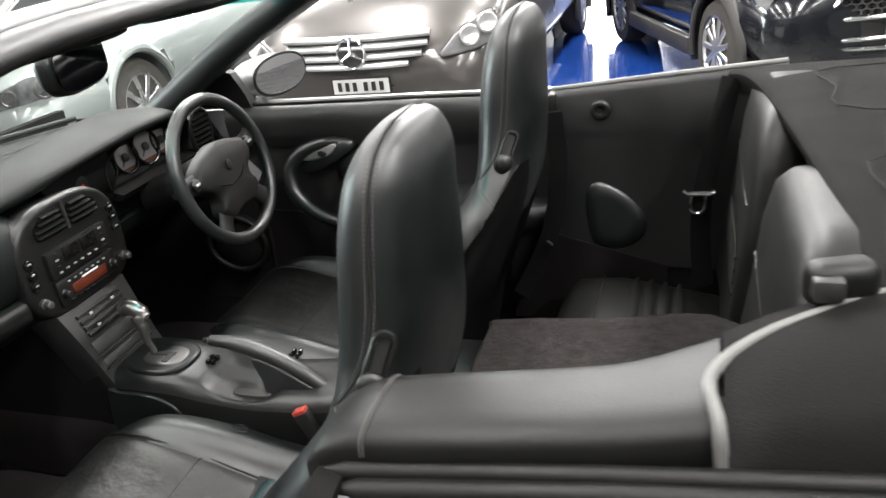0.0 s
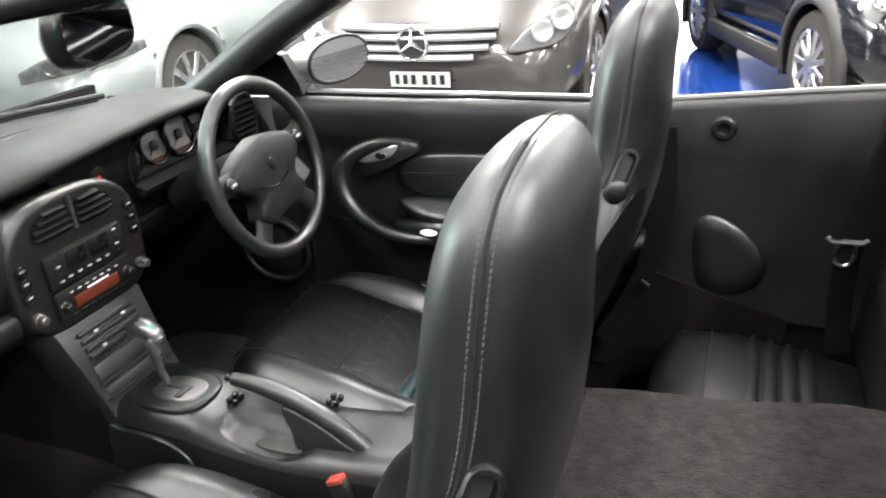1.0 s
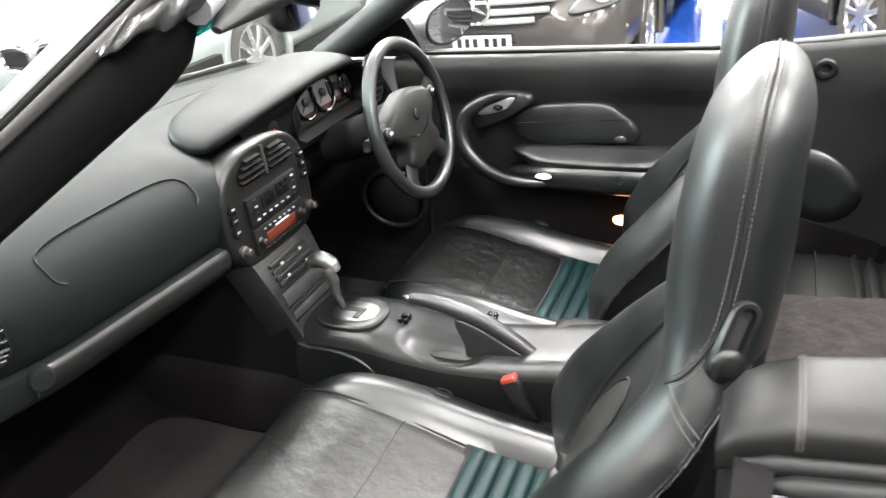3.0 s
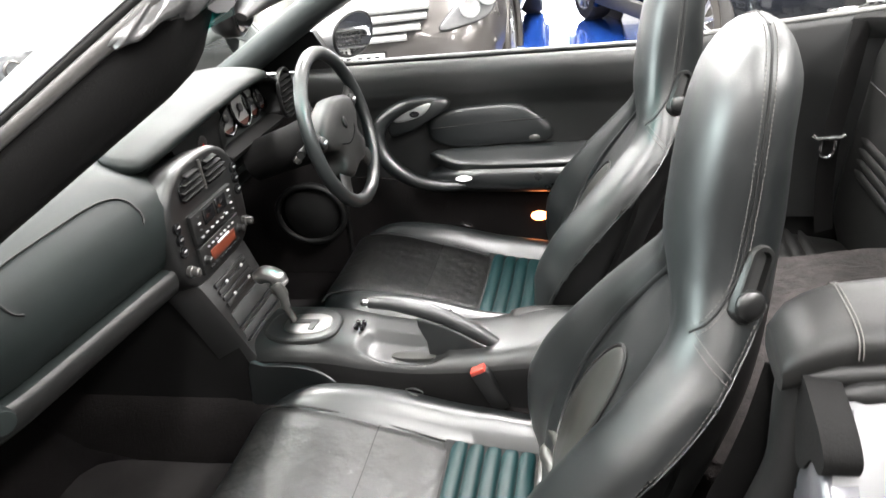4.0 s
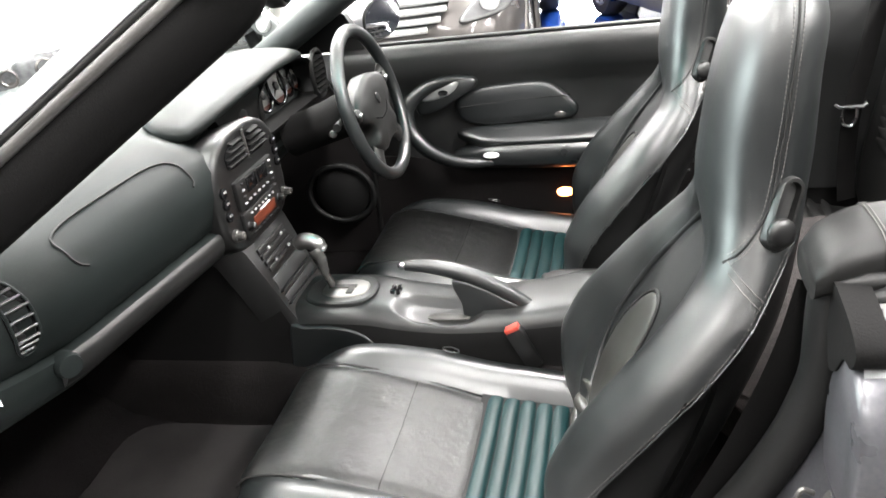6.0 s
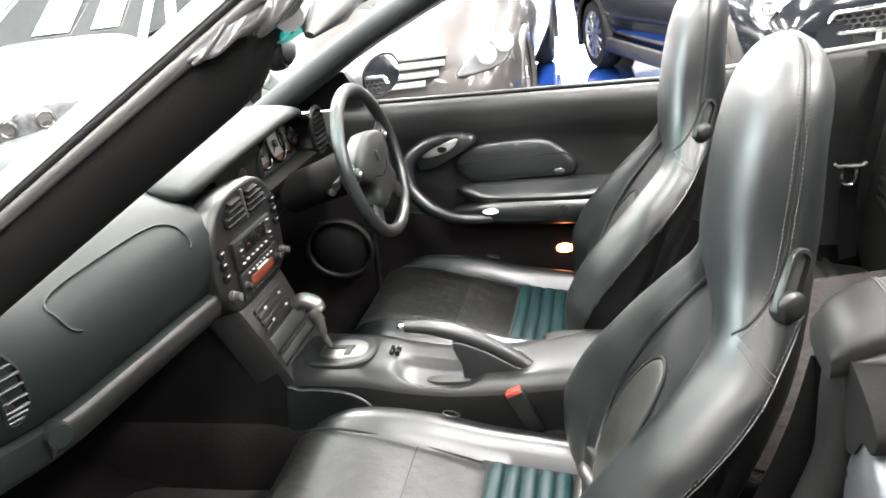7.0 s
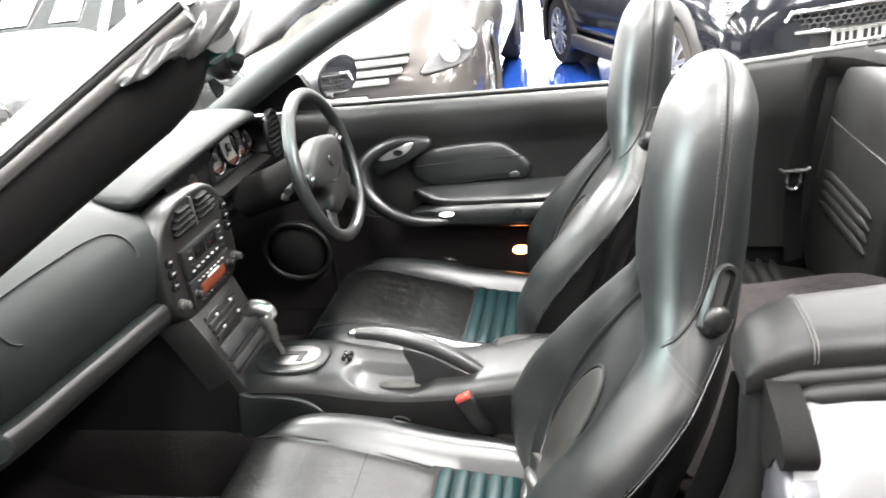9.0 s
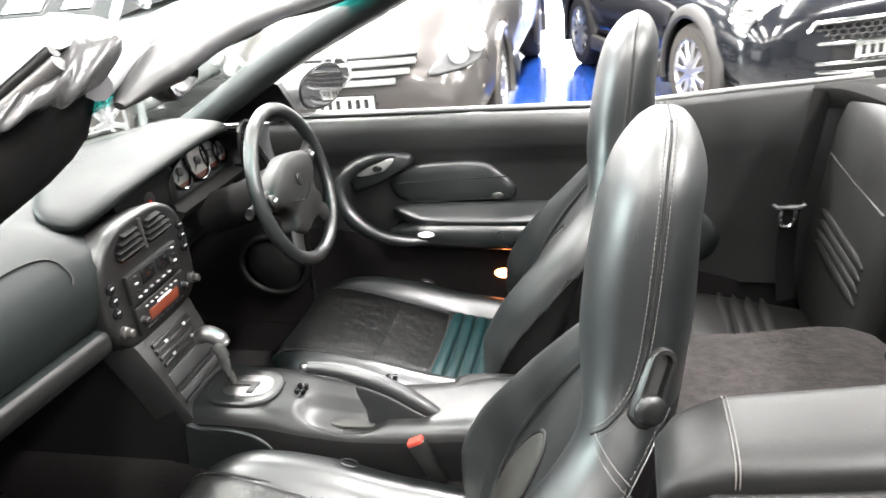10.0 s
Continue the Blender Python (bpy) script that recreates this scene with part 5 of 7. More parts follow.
def rear_side_panel():
    """Trim of the rear side on the driver side, with belt and knob."""
    q = thing("rear_side_trim", (0.55, 0.70, 0.4), "black rear side trim panel with round knob and oval pocket", "trim panel")
    y0 = 0.665
    bm, rows = bmesh.new(), []
    for x in np.linspace(0.318, 0.86, 20):
        bend = 0.03 * max(0, (x - 0.6) / 0.25) ** 2
        top = 0.892 + 0.085 * (x - 0.32)
        rows.append([(float(x), y0 + o - bend, z if z < 0.87 else top + (z - 0.892)) for z, o in ((0.892, 0.05), (0.896, 0.03), (0.892, 0.008), (0.878, 0.0), (0.80, 0.004), (0.70, 0.006), (0.56, 0.004), (0.47, 0.0), (0.42, -0.004))])
    loft(bm, rows, False)
    bmesh.ops.solidify(bm, geom=bm.faces[:], thickness=0.006)
    part("side_board", bm, REARTRIM, q, smooth=50)
    bm = bmesh.new()
    lathe(bm, [(0.025, -0.006), (0.025, 0.004), (0.020, 0.008), (0.013, 0.008), (0.009, 0.001), (0.002, 0.0)], (0.440, y0 - 0.0, 0.848), (0, -1, 0), 28)
    part("round_knob", bm, PLASTIC, q, "round black recessed knob")
    bm = bmesh.new()
    out = [(x, y0 + 0.002, z) for x, z in ((0.395, 0.60), (0.405, 0.645), (0.44, 0.655), (0.50, 0.62), (0.545, 0.56), (0.54, 0.51), (0.50, 0.475), (0.44, 0.47), (0.405, 0.50))]
    pillow(bm, path(out, 4, True), (0, -1, 0), 0.005, 0.01, 0.93)
    part("oval_pocket", bm, LEATHER, q, "raised oval pocket cover", smooth=60)
    bm = bmesh.new()
    rbox(bm, (0.322, y0 + 0.012, 0.865), (0.022, 0.05, 0.06), 0.008)
    part("pillar_cap", bm, SOFTPLASTIC, q)
    bm = bmesh.new()
    slab(bm, [(x, y0 - 0.006, z) for x, z in ((0.18, 0.55), (0.32, 0.51), (0.60, 0.425), (0.60, 0.25), (0.18, 0.25))], (0, 0.05, 0))
    part("carpet_side", bm, CARPET, q, "dark carpeted lower side")
    bm = bmesh.new()
    tube(bm, [(0.32, y0 + 0.03, 0.897), (0.6, y0 + 0.025, 0.922), (0.86, y0 + 0.01, 0.944)], 0.007, 8)
    part("bright_edge", bm, SILVEREDGE, q)
    # rear belt with tongue
    b = thing("rear_seat_belt", (0.72, 0.56, 0.45), "black rear seat belt with metal tongue", "seat belt")
    bm = bmesh.new()
    tube(bm, path([(0.74, 0.60, 0.93), (0.71, 0.56, 0.80), (0.685, 0.535, 0.68), (0.68, 0.53, 0.56), (0.69, 0.53, 0.44)], 5), 0.024, 8, flat=0.08, up=(0.3, -1, 0))
    part("webbing", bm, MATTE, b)
    bm = bmesh.new()
    tube(bm, [(0.640, 0.520, 0.692), (0.650, 0.518, 0.684), (0.700, 0.518, 0.684), (0.710, 0.520, 0.690)], 0.006, 8)
    tube(bm, path([(0.660, 0.518, 0.682), (0.657, 0.516, 0.655), (0.664, 0.515, 0.640), (0.680, 0.515, 0.640), (0.688, 0.516, 0.655), (0.688, 0.518, 0.682)], 3), 0.005, 8)
    part("tongue", bm, CHROME, b, "chrome belt tongue")
    # driver outer belt anchor
    bm = bmesh.new()
    tube(bm, path([(0.33, 0.62, 0.86), (0.335, 0.625, 0.70), (0.30, 0.61, 0.52), (0.22, 0.59, 0.36)], 5), 0.023, 8, flat=0.08, up=(0, -1, 0))
    fb = thing("driver_seat_belt", (0.3, 0.61, 0.4), "black driver seat belt hanging beside the seat", "seat belt")
    part("webbing", bm, MATTE, fb)
    bm = bmesh.new()
    tube(bm, [(0.300, 0.595, 0.52), (0.318, 0.583, 0.515)], 0.005, 8)
    part("anchor", bm, LEVERMETAL, fb)


rear_side_panel()


def rear_bench():
    r = thing("bench_seat", (0.55, 0.33, 0.3), "black leather occasional rear seat with ribbed backrest", "rear seat", "rear seats")
    # cushion
    bm, rings = bmesh.new(), []
    for x, z, w in ((0.345, 0.38, 0.17), (0.36, 0.43, 0.20), (0.395, 0.465, 0.215), (0.50, 0.470, 0.22), (0.60, 0.45, 0.22), (0.72, 0.425, 0.22), (0.76, 0.40, 0.21)):
        rings.append([(x, 0.36 + w * sp(math.cos(a), 0.55), (0.30 + (z - 0.30) * sp(max(0, math.sin(a)), 0.4)) if math.sin(a) > 0 else 0.30 + 0.03 * math.sin(a)) for a in np.linspace(0, 6.2832, 33)[:-1]])
    loft(bm, rings)
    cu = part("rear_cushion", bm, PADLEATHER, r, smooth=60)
    bm = bmesh.new()
    tube(bm, [(0.455, 0.36 + y, 0.4690 - 0.004 * (abs(y) / 0.2) ** 6 * 8) for y in np.linspace(-0.20, 0.20, 13)], 0.0025, 5)
    part("cushion_seam", bm, SEAM, cu)
    for i in range(4):
        x = 0.535 + 0.033 * i
        bm = bmesh.new()
        tube(bm, [(x, 0.36 + y, 0.463 - 0.16 * (x - 0.51)) for y in np.linspace(-0.165, 0.165, 7)], [0.004] + [0.015] * 5 + [0.004], 8, flat=0.35)
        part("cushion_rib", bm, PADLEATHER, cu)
    # upright backrest with side bolster
    bm, rings = bmesh.new(), []
    for z, x, w in ((0.38, 0.74, 0.19), (0.46, 0.725, 0.235), (0.60, 0.742, 0.245), (0.75, 0.752, 0.238), (0.86, 0.762, 0.222), (0.93, 0.775, 0.19), (0.96, 0.79, 0.15), (0.972, 0.81, 0.10)):
        ring = []
        for a in np.linspace(0, 6.2832, 41)[:-1]:
            u = sp(math.cos(a), 0.6)
            bol = 0.035 * abs(u) ** 4 * (1 if z < 0.7 else 0.5)
            ring.append((x - bol + 0.055 + 0.055 * sp(math.sin(a), 0.6), 0.36 + w * u, z))
        rings.append(ring)
    loft(bm, rings)
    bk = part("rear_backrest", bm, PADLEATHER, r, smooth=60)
    for i in range(4):
        z = 0.60 + 0.026 * i
        bm = bmesh.new()
        tube(bm, [(0.741 + 0.07 * (z - 0.6) - 0.004 * (abs(y) / 0.2) ** 4, 0.36 + y, z) for y in np.linspace(-0.16, 0.16, 9)], [0.004] + [0.013] * 7 + [0.004], 8, flat=0.45, up=(1, 0, 0))
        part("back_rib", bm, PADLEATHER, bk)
    bm = bmesh.new()
    tube(bm, [(0.7585, 0.36 + y, 0.80) for y in np.linspace(-0.19, 0.19, 9)], 0.0025, 6)
    part("back_seam", bm, INK, bk)
    other = copy_thing(r, pose(0.555, -0.24, 0.30))
    tagged(other, "black leather rear backrest behind the carpeted luggage panel")
    # bolster between the seats
    bm, rings = bmesh.new(), []
    for z, w in ((0.30, 0.06), (0.60, 0.06), (0.78, 0.055), (0.86, 0.045), (0.90, 0.03), (0.915, 0.01)):
        rings.append([(0.83 + w * 1.1 * sp(math.cos(a), 0.6), CY + 0.01 + w * sp(math.sin(a), 0.7), z) for a in np.linspace(0, 6.2832, 25)[:-1]])
    loft(bm, rings)
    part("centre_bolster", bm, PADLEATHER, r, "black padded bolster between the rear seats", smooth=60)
    # folded, carpeted panel over the passenger-side rear seat
    bm = bmesh.new()
    out = [(x, y, 0.575 + 0.02 * (x - 0.3)) for x, y in ((0.295, -0.50), (0.285, -0.2), (0.282, 0.05), (0.296, 0.088), (0.50, 0.106), (0.755, 0.108), (0.78, -0.3), (0.78, -0.55))]
    pillow(bm, path(out, 5, True), (0, 0, 1), 0.016, 0.055, 0.95)
    ld = tagged(part("luggage_panel", bm, LUGCARPET, smooth=60), "folded rear backrest covered in dark brown-grey carpet", "luggage panel")
    bm = bmesh.new()
    rbox(bm, (0.60, -0.12, 0.545), (0.34, 0.5, 0.02), 0.005)
    part("panel_board", bm, PLASTIC, ld)


rear_bench()


def tonneau():
    """Cover of the folded roof behind the rear seats."""
    t = thing("roof_cover", (1.2, CY, 0.9), "black vinyl cover over the folded soft top", "soft top cover")
    bm, rows = bmesh.new(), []
    for y in np.linspace(-0.70, 0.68, 32):
        u = (y - CY) / 0.69
        front = 0.815 - 0.09 * (y - 0.05) - 0.03 * abs(u) ** 6
        edge = 0.985 - 0.035 * u * u - 0.02 * abs(u) ** 8
        row = [(front + 0.03, float(y), edge - 0.06), (front + 0.004, float(y), edge - 0.03), (front, float(y), edge - 0.012), (front + 0.01, float(y), edge)]
        for x in np.linspace(front + 0.05, 1.75, 9):
            row.append((float(x), float(y), edge + 0.008 - 0.02 * ((x - 1.0) / 0.75) ** 2 if x > 1.0 else edge + 0.008 * (x - front) / 0.2))
        rows.append(row)
    loft(bm, rows, False)
    bmesh.ops.solidify(bm, geom=bm.faces[:], thickness=0.008)
    part("cover", bm, SOFTTOP, t, smooth=50)
    for yy in (-0.28, 0.27):
        bm = bmesh.new()
        out = [(x, yy + y, 0.9955 - 0.036 * ((yy + y - CY) / 0.69) ** 2) for x, y in ((0.92, -0.17), (0.90, 0.0), (0.92, 0.17), (1.35, 0.19), (1.40, 0.0), (1.35, -0.19))]
        tube(bm, path(out, 4, True), 0.0016, 6, True)
        part("panel_seam", bm, SOFTTOP, t)
    bm = bmesh.new()
    tube(bm, path([(0.99, 0.05, 0.999), (1.12, 0.01, 0.997), (1.30, -0.02, 0.993)], 5), 0.006, 6)
    part("bright_welt", bm, SILVEREDGE, t)


tonneau()


def near_quarter():
    """Passenger-side rear quarter: padded top, jamb, seal and belt."""
    q = thing("rear_quarter", (0.6, -0.75, 0.3), "silver rear quarter of the convertible with padded black top", "car body")
    # padded top
    bm, rings = bmesh.new(), []
    sec = [(0.325, -0.705, -0.622, 0.905, 0.035), (0.345, -0.708, -0.606, 0.925, 0.05), (0.39, -0.705, -0.592, 0.938, 0.06), (0.50, -0.69, -0.568, 0.938, 0.06), (0.60, -0.672, -0.545, 0.938, 0.06),
           (0.68, -0.656, -0.505, 0.943, 0.06), (0.76, -0.642, -0.455, 0.953, 0.06), (0.84, -0.632, -0.42, 0.963, 0.05)]
    for x in np.linspace(0.325, 0.70, 24):
        a0, a1, z, hgt = lerp_table(sec, float(x))
        c, w = (a0 + a1) / 2, (a1 - a0) / 2
        rings.append([(float(x), c + w * sp(math.cos(a), 0.6), z - hgt / 2 + hgt / 2 * sp(math.sin(a), 0.55)) for a in np.linspace(0, 6.2832, 33)[:-1]])
    loft(bm, rings)
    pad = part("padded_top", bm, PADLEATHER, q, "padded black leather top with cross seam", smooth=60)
    bm = bmesh.new()
    for x, mt in ((0.385, 0), (0.3885, 0)):
        a0, a1, z, hgt = lerp_table(sec, x)
        c, w = (a0 + a1) / 2, (a1 - a0) / 2
        tube(bm, [(x, c + (w + 0.001) * sp(math.cos(a), 0.6), z - hgt / 2 + (hgt / 2 + 0.001) * sp(math.sin(a), 0.55)) for a in np.linspace(0.05, 3.1, 17)], 0.0007, 5)
    part("cross_seam", bm, STITCH, pad)
    # vinyl flap behind the pad with bright welt
    bm, rings = bmesh.new(), []
    for x in np.linspace(0.703, 1.6, 20):
        a0, a1, z, hgt = lerp_table(sec, float(min(x, 0.84)))
        a1 = a1 + 0.0 if x < 0.84 else a1
        drop = 0.0
        rings.append([(float(x), y, zz) for y, zz in ((a0 - 0.012, z - 0.075), (a0 - 0.008, z - 0.03), (a0 + 0.015, z - 0.002), ((a0 + a1) / 2, z + 0.010), (a1 - 0.02, z + 0.004), (a1, z - 0.02), (a1, z - 0.09))])
    loft(bm, rings, False)
    bmesh.ops.solidify(bm, geom=bm.faces[:], thickness=0.006)
    part("side_flap", bm, SOFTTOP, q, "black vinyl flap of the roof cover", smooth=60)
    bm = bmesh.new()
    a0, a1, z, hgt = lerp_table(sec, 0.70)
    pts = path([(0.702, a0 - 0.006, z - 0.045), (0.698, a0 + 0.004, z - 0.002), (0.692, a0 + 0.06, z + 0.008), (0.735, a0 + 0.125, z + 0.010), (0.80, a0 + 0.175, z + 0.014), (0.88, a0 + 0.22, z + 0.02)], 6)
    tube(bm, pts, 0.0065, 8)
    part("bright_welt", bm, SILVEREDGE, q, "worn silvery welt")
    # hinge bracket of the roof
    bm = bmesh.new()
    rbox(bm, (0.815, -0.445, 0.975), (0.07, 0.04, 0.05), 0.015, Matrix.Rotation(0.3, 4, "Z"), 4)
    hb = part("roof_hinge", bm, RUBBER, q, "moulded black roof hinge cover")
    bm = bmesh.new()
    rbox(bm, (0.80, -0.470, 0.98), (0.03, 0.02, 0.025), 0.005)
    part("hinge_hole", bm, INK, hb)
    # seals along the outer edge and body side
    bm = bmesh.new()
    tube(bm, [(0.345, -0.708, 0.896), (0.37, -0.709, 0.898), (0.6, -0.680, 0.900), (1.0, -0.640, 0.905)], [0.003, 0.010, 0.010, 0.010], 10)
    tube(bm, [(0.36, -0.721, 0.886), (0.385, -0.722, 0.888), (0.6, -0.693, 0.890), (1.0, -0.655, 0.895)], [0.004, 0.012, 0.012, 0.012], 10)
    part("edge_seal", bm, RUBBER, q)
    bm, rows = bmesh.new(), []
    for x in np.linspace(0.352, 1.7, 24):
        b = 0.03 * math.sin((x - 0.35) / 1.35 * math.pi) - 0.052 - 0.10 * (min(x, 0.75) - 0.35)
        rows.append([(float(x), -0.784 - b, 0.888), (float(x), -0.80 - b, 0.882), (float(x), -0.835 - b, 0.85), (float(x), -0.87 - b, 0.75), (float(x), -0.885 - b, 0.60), (float(x), -0.875 - b, 0.40), (float(x), -0.84 - b, 0.25)])
    loft(bm, rows, False)
    bmesh.ops.solidify(bm, geom=bm.faces[:], thickness=0.008)
    part("outer_skin", bm, SILVERPAINT, q, "silver painted body side", smooth=50)
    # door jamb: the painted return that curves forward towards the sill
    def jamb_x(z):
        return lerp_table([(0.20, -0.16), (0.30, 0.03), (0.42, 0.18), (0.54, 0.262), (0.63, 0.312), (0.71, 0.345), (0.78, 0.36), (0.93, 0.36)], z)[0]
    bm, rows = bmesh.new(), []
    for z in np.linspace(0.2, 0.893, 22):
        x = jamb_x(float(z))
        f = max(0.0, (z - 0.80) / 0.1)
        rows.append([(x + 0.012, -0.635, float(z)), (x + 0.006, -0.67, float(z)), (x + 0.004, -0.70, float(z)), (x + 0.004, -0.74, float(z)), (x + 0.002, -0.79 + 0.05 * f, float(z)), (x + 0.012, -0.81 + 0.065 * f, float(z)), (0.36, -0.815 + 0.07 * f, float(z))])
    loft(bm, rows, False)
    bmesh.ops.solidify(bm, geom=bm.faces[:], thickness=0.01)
    # jamb and boss take the silver with doorway shade in its colour
    part("door_jamb", bm, JAMBSHADE, q, "silver door jamb with the doorway shade in its colour", smooth=60)
    bm = bmesh.new()
    pts = [(jamb_x(float(z)) - 0.010 + 0.012 * max(0.0, (z - 0.88) / 0.04) ** 2, -0.672 - 0.012 * max(0.0, (z - 0.84) / 0.08), float(z)) for z in np.linspace(0.918, 0.2, 36)]
    tube(bm, pts, [0.012, 0.022, 0.028] + [0.030] * 33, 16, flat=0.8)
    part("jamb_seal", bm, RUBBER, q, "thick black rubber door seal", smooth=70)
    bm, rings = bmesh.new(), []
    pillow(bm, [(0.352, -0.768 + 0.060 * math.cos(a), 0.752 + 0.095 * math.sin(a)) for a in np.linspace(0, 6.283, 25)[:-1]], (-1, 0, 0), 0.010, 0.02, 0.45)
    part("jamb_boss", bm, JAMBSHADE, q, smooth=80)
    bm = bmesh.new()
    slab(bm, path([(0.340, -0.695, 0.893), (0.340, -0.755, 0.893), (0.342, -0.788, 0.872), (0.342, -0.780, 0.848), (0.342, -0.755, 0.842), (0.341, -0.736, 0.815), (0.340, -0.715, 0.815)], 4, True), (0.03, 0, 0))
    part("cloth_corner", bm, MATTE, q, "black cloth corner over the painted jamb")
    bm = bmesh.new()
    rbox(bm, (0.333, -0.783, 0.668), (0.008, 0.036, 0.050), 0.003, Matrix.Rotation(0.42, 4, "Y"))
    st = part("striker_plate", bm, LEVERMETAL, q, "worn metal door striker with two bolts")
    for dz in (-0.017, 0.017):
        bm = bmesh.new()
        lathe(bm, [(0.0075, 0.0), (0.0075, 0.006), (0.005, 0.008), (0.001, 0.008)], (0.329 + 0.4 * dz, -0.790, 0.668 + dz), (-0.91, 0, 0.41), 12)
        part("striker_bolt", bm, LEVERMETAL, st)
    bm = bmesh.new()
    tube(bm, path([(0.326, -0.768, 0.688), (0.314, -0.769, 0.692), (0.308, -0.772, 0.676), (0.308, -0.774, 0.660), (0.320, -0.775, 0.650)], 4), 0.0030, 8)
    part("striker_loop", bm, LEVERMETAL, st)
    # passenger belt from the pillar to the floor
    b = thing("passenger_seat_belt", (0.2, -0.64, 0.3), "black passenger seat belt down to its floor anchor", "seat belt")
    bm = bmesh.new()
    tube(bm, path([(0.345, -0.635, 0.86), (0.325, -0.64, 0.775), (0.285, -0.642, 0.655), (0.225, -0.645, 0.52), (0.15, -0.65, 0.36), (0.10, -0.65, 0.26)], 5), 0.024, 8, flat=0.08, up=(0.3, -1, 0))
    part("webbing", bm, MATTE, b)
    bm = bmesh.new()
    tube(bm, [(0.105, -0.66, 0.42), (0.16, -0.675, 0.425)], 0.006, 8)
    lathe(bm, [(0.011, 0.0), (0.011, 0.008), (0.006, 0.01)], (0.105, -0.66, 0.42), (-0.3, -1, 0), 12)
    part("anchor_bolt", bm, SATIN, b)
    # grey inner panel behind the seat
    bm, rings = bmesh.new(), []
    for z, x0, x1 in ((0.22, 0.22, 0.66), (0.48, 0.33, 0.66), (0.60, 0.35, 0.66), (0.66, 0.37, 0.66), (0.68, 0.40, 0.64)):
        rings.append([(x0, -0.665, z), (x0 + 0.01, -0.60, z), (x1, -0.57, z), (x1, -0.665, z)])
    loft(bm, rings)
    part("inner_side_trim", bm, GREYTRIM, q, "warm grey moulded inner side trim", smooth=50)


near_quarter()


def floor_and_sills():
    bm, rows = bmesh.new(), []
    for x, z in ((-1.25, 0.52), (-1.12, 0.33), (-1.0, 0.245), (-0.85, 0.215), (-0.3, 0.205), (0.2, 0.205), (0.28, 0.28), (0.75, 0.30), (0.85, 0.5), (0.92, 0.9)):
        rows.append([(x, float(y), z + (0.03 * max(0, (abs(y - CY) - 0.6) / 0.1))) for y in np.linspace(-0.70, 0.71, 9)])
    loft(bm, rows, False)
    bmesh.ops.solidify(bm, geom=bm.faces[:], thickness=0.02)
    tagged(part("cabin_carpet", bm, CARPET, smooth=50), "dark charcoal moulded carpet of the car floor", "carpet")
    # centre tunnel in carpet
    bm, rings = bmesh.new(), []
    for x in np.linspace(-1.1, 0.4, 8):
        rings.append([(float(x), CY + 0.12 * sp(math.cos(a), 0.6), 0.22 + 0.20 * max(0, sp(math.sin(a), 0.5))) for a in np.linspace(0, 6.2832, 21)[:-1]])
    loft(bm, rings)
    tagged(part("tunnel_carpet", bm, CARPET, smooth=50), "dark carpeted transmission tunnel", "carpet")
    for cy, lab in ((-0.37, "black carpet floor mat in the passenger footwell"), (0.33, "black carpet floor mat in the driver footwell")):
        bm = bmesh.new()
        out = [(x, cy + y, 0.232 + (0.10 * max(0, -0.90 - x))) for x, y in ((-0.95, -0.19), (-0.965, 0.0), (-0.95, 0.19), (-0.70, 0.215), (-0.42, 0.21), (-0.40, 0.0), (-0.42, -0.24), (-0.70, -0.25))]
        pillow(bm, path(out, 4, True), (0, 0, 1), 0.007, 0.012, 0.97)
        tagged(part("floor_mat", bm, MATPILE, smooth=50), lab, "floor mat", "floor mats")
    # passenger sill with seal
    s = thing("door_sill", (-0.4, -0.75, 0.2), "silver door sill with black rubber seal", "door sill")
    bm = bmesh.new()
    rbox(bm, (-0.45, -0.80, 0.24), (1.30, 0.16, 0.16), 0.03, seg=4)
    part("sill_body", bm, SILVERPAINT, s)
    bm = bmesh.new()
    rbox(bm, (-0.45, -0.715, 0.305), (1.25, 0.05, 0.035), 0.012, seg=3)
    part("sill_cover", bm, PLASTIC, s)
    bm = bmesh.new()
    tube(bm, path([(-0.12, -0.695, 0.245), (-0.3, -0.69, 0.325), (-0.8, -0.69, 0.33), (-0.98, -0.69, 0.36), (-1.02, -0.69, 0.5), (-1.0, -0.70, 0.75), (-0.9, -0.705, 0.88)], 6), 0.016, 10)
    part("sill_seal", bm, RUBBER, s)
    # kick panels and footwell speaker on the driver side
    k = thing("footwell_speaker", (-0.70, 0.69, 0.46), "round black speaker ring low in the driver doorway", "speaker")
    c = Vector((-0.695, 0.668, 0.464))
    bm = bmesh.new()
    tube(bm, [c + Vector((0.104 * math.cos(a), -0.012, 0.090 * math.sin(a))) for a in np.linspace(0, 6.2832, 41)[:-1]], 0.009, 10, True)
    part("speaker_ring", bm, RUBBER, k)
    bm = bmesh.new()
    lathe(bm, [(0.09, -0.02), (0.085, 0.002), (0.05, 0.016), (0.01, 0.02)], c, (0, -1, 0), 32)
    part("speaker_grille", bm, RUBBER, k)
    for sy, yy in (("kick_panel", 0.69), ("kick_panel", -0.69)):
        bm = bmesh.new()
        slab(bm, [(-1.2, yy, 0.25), (-0.60 if yy > 0 else -0.98, yy, 0.25), (-0.60 if yy > 0 else -0.98, yy, 0.60), (-0.72 if yy > 0 else -0.9, yy, 0.87), (-1.2, yy, 0.87)], (0, 0.012 if yy > 0 else -0.012, 0))
        kp = thing(sy, (-0.9, yy, 0.25), "dark carpeted footwell side panel", "trim panel", "footwell side panels")
        part("carpet_board", bm, CARPET, kp)
        bm = bmesh.new()
        xe = -0.60 if yy > 0 else -0.98
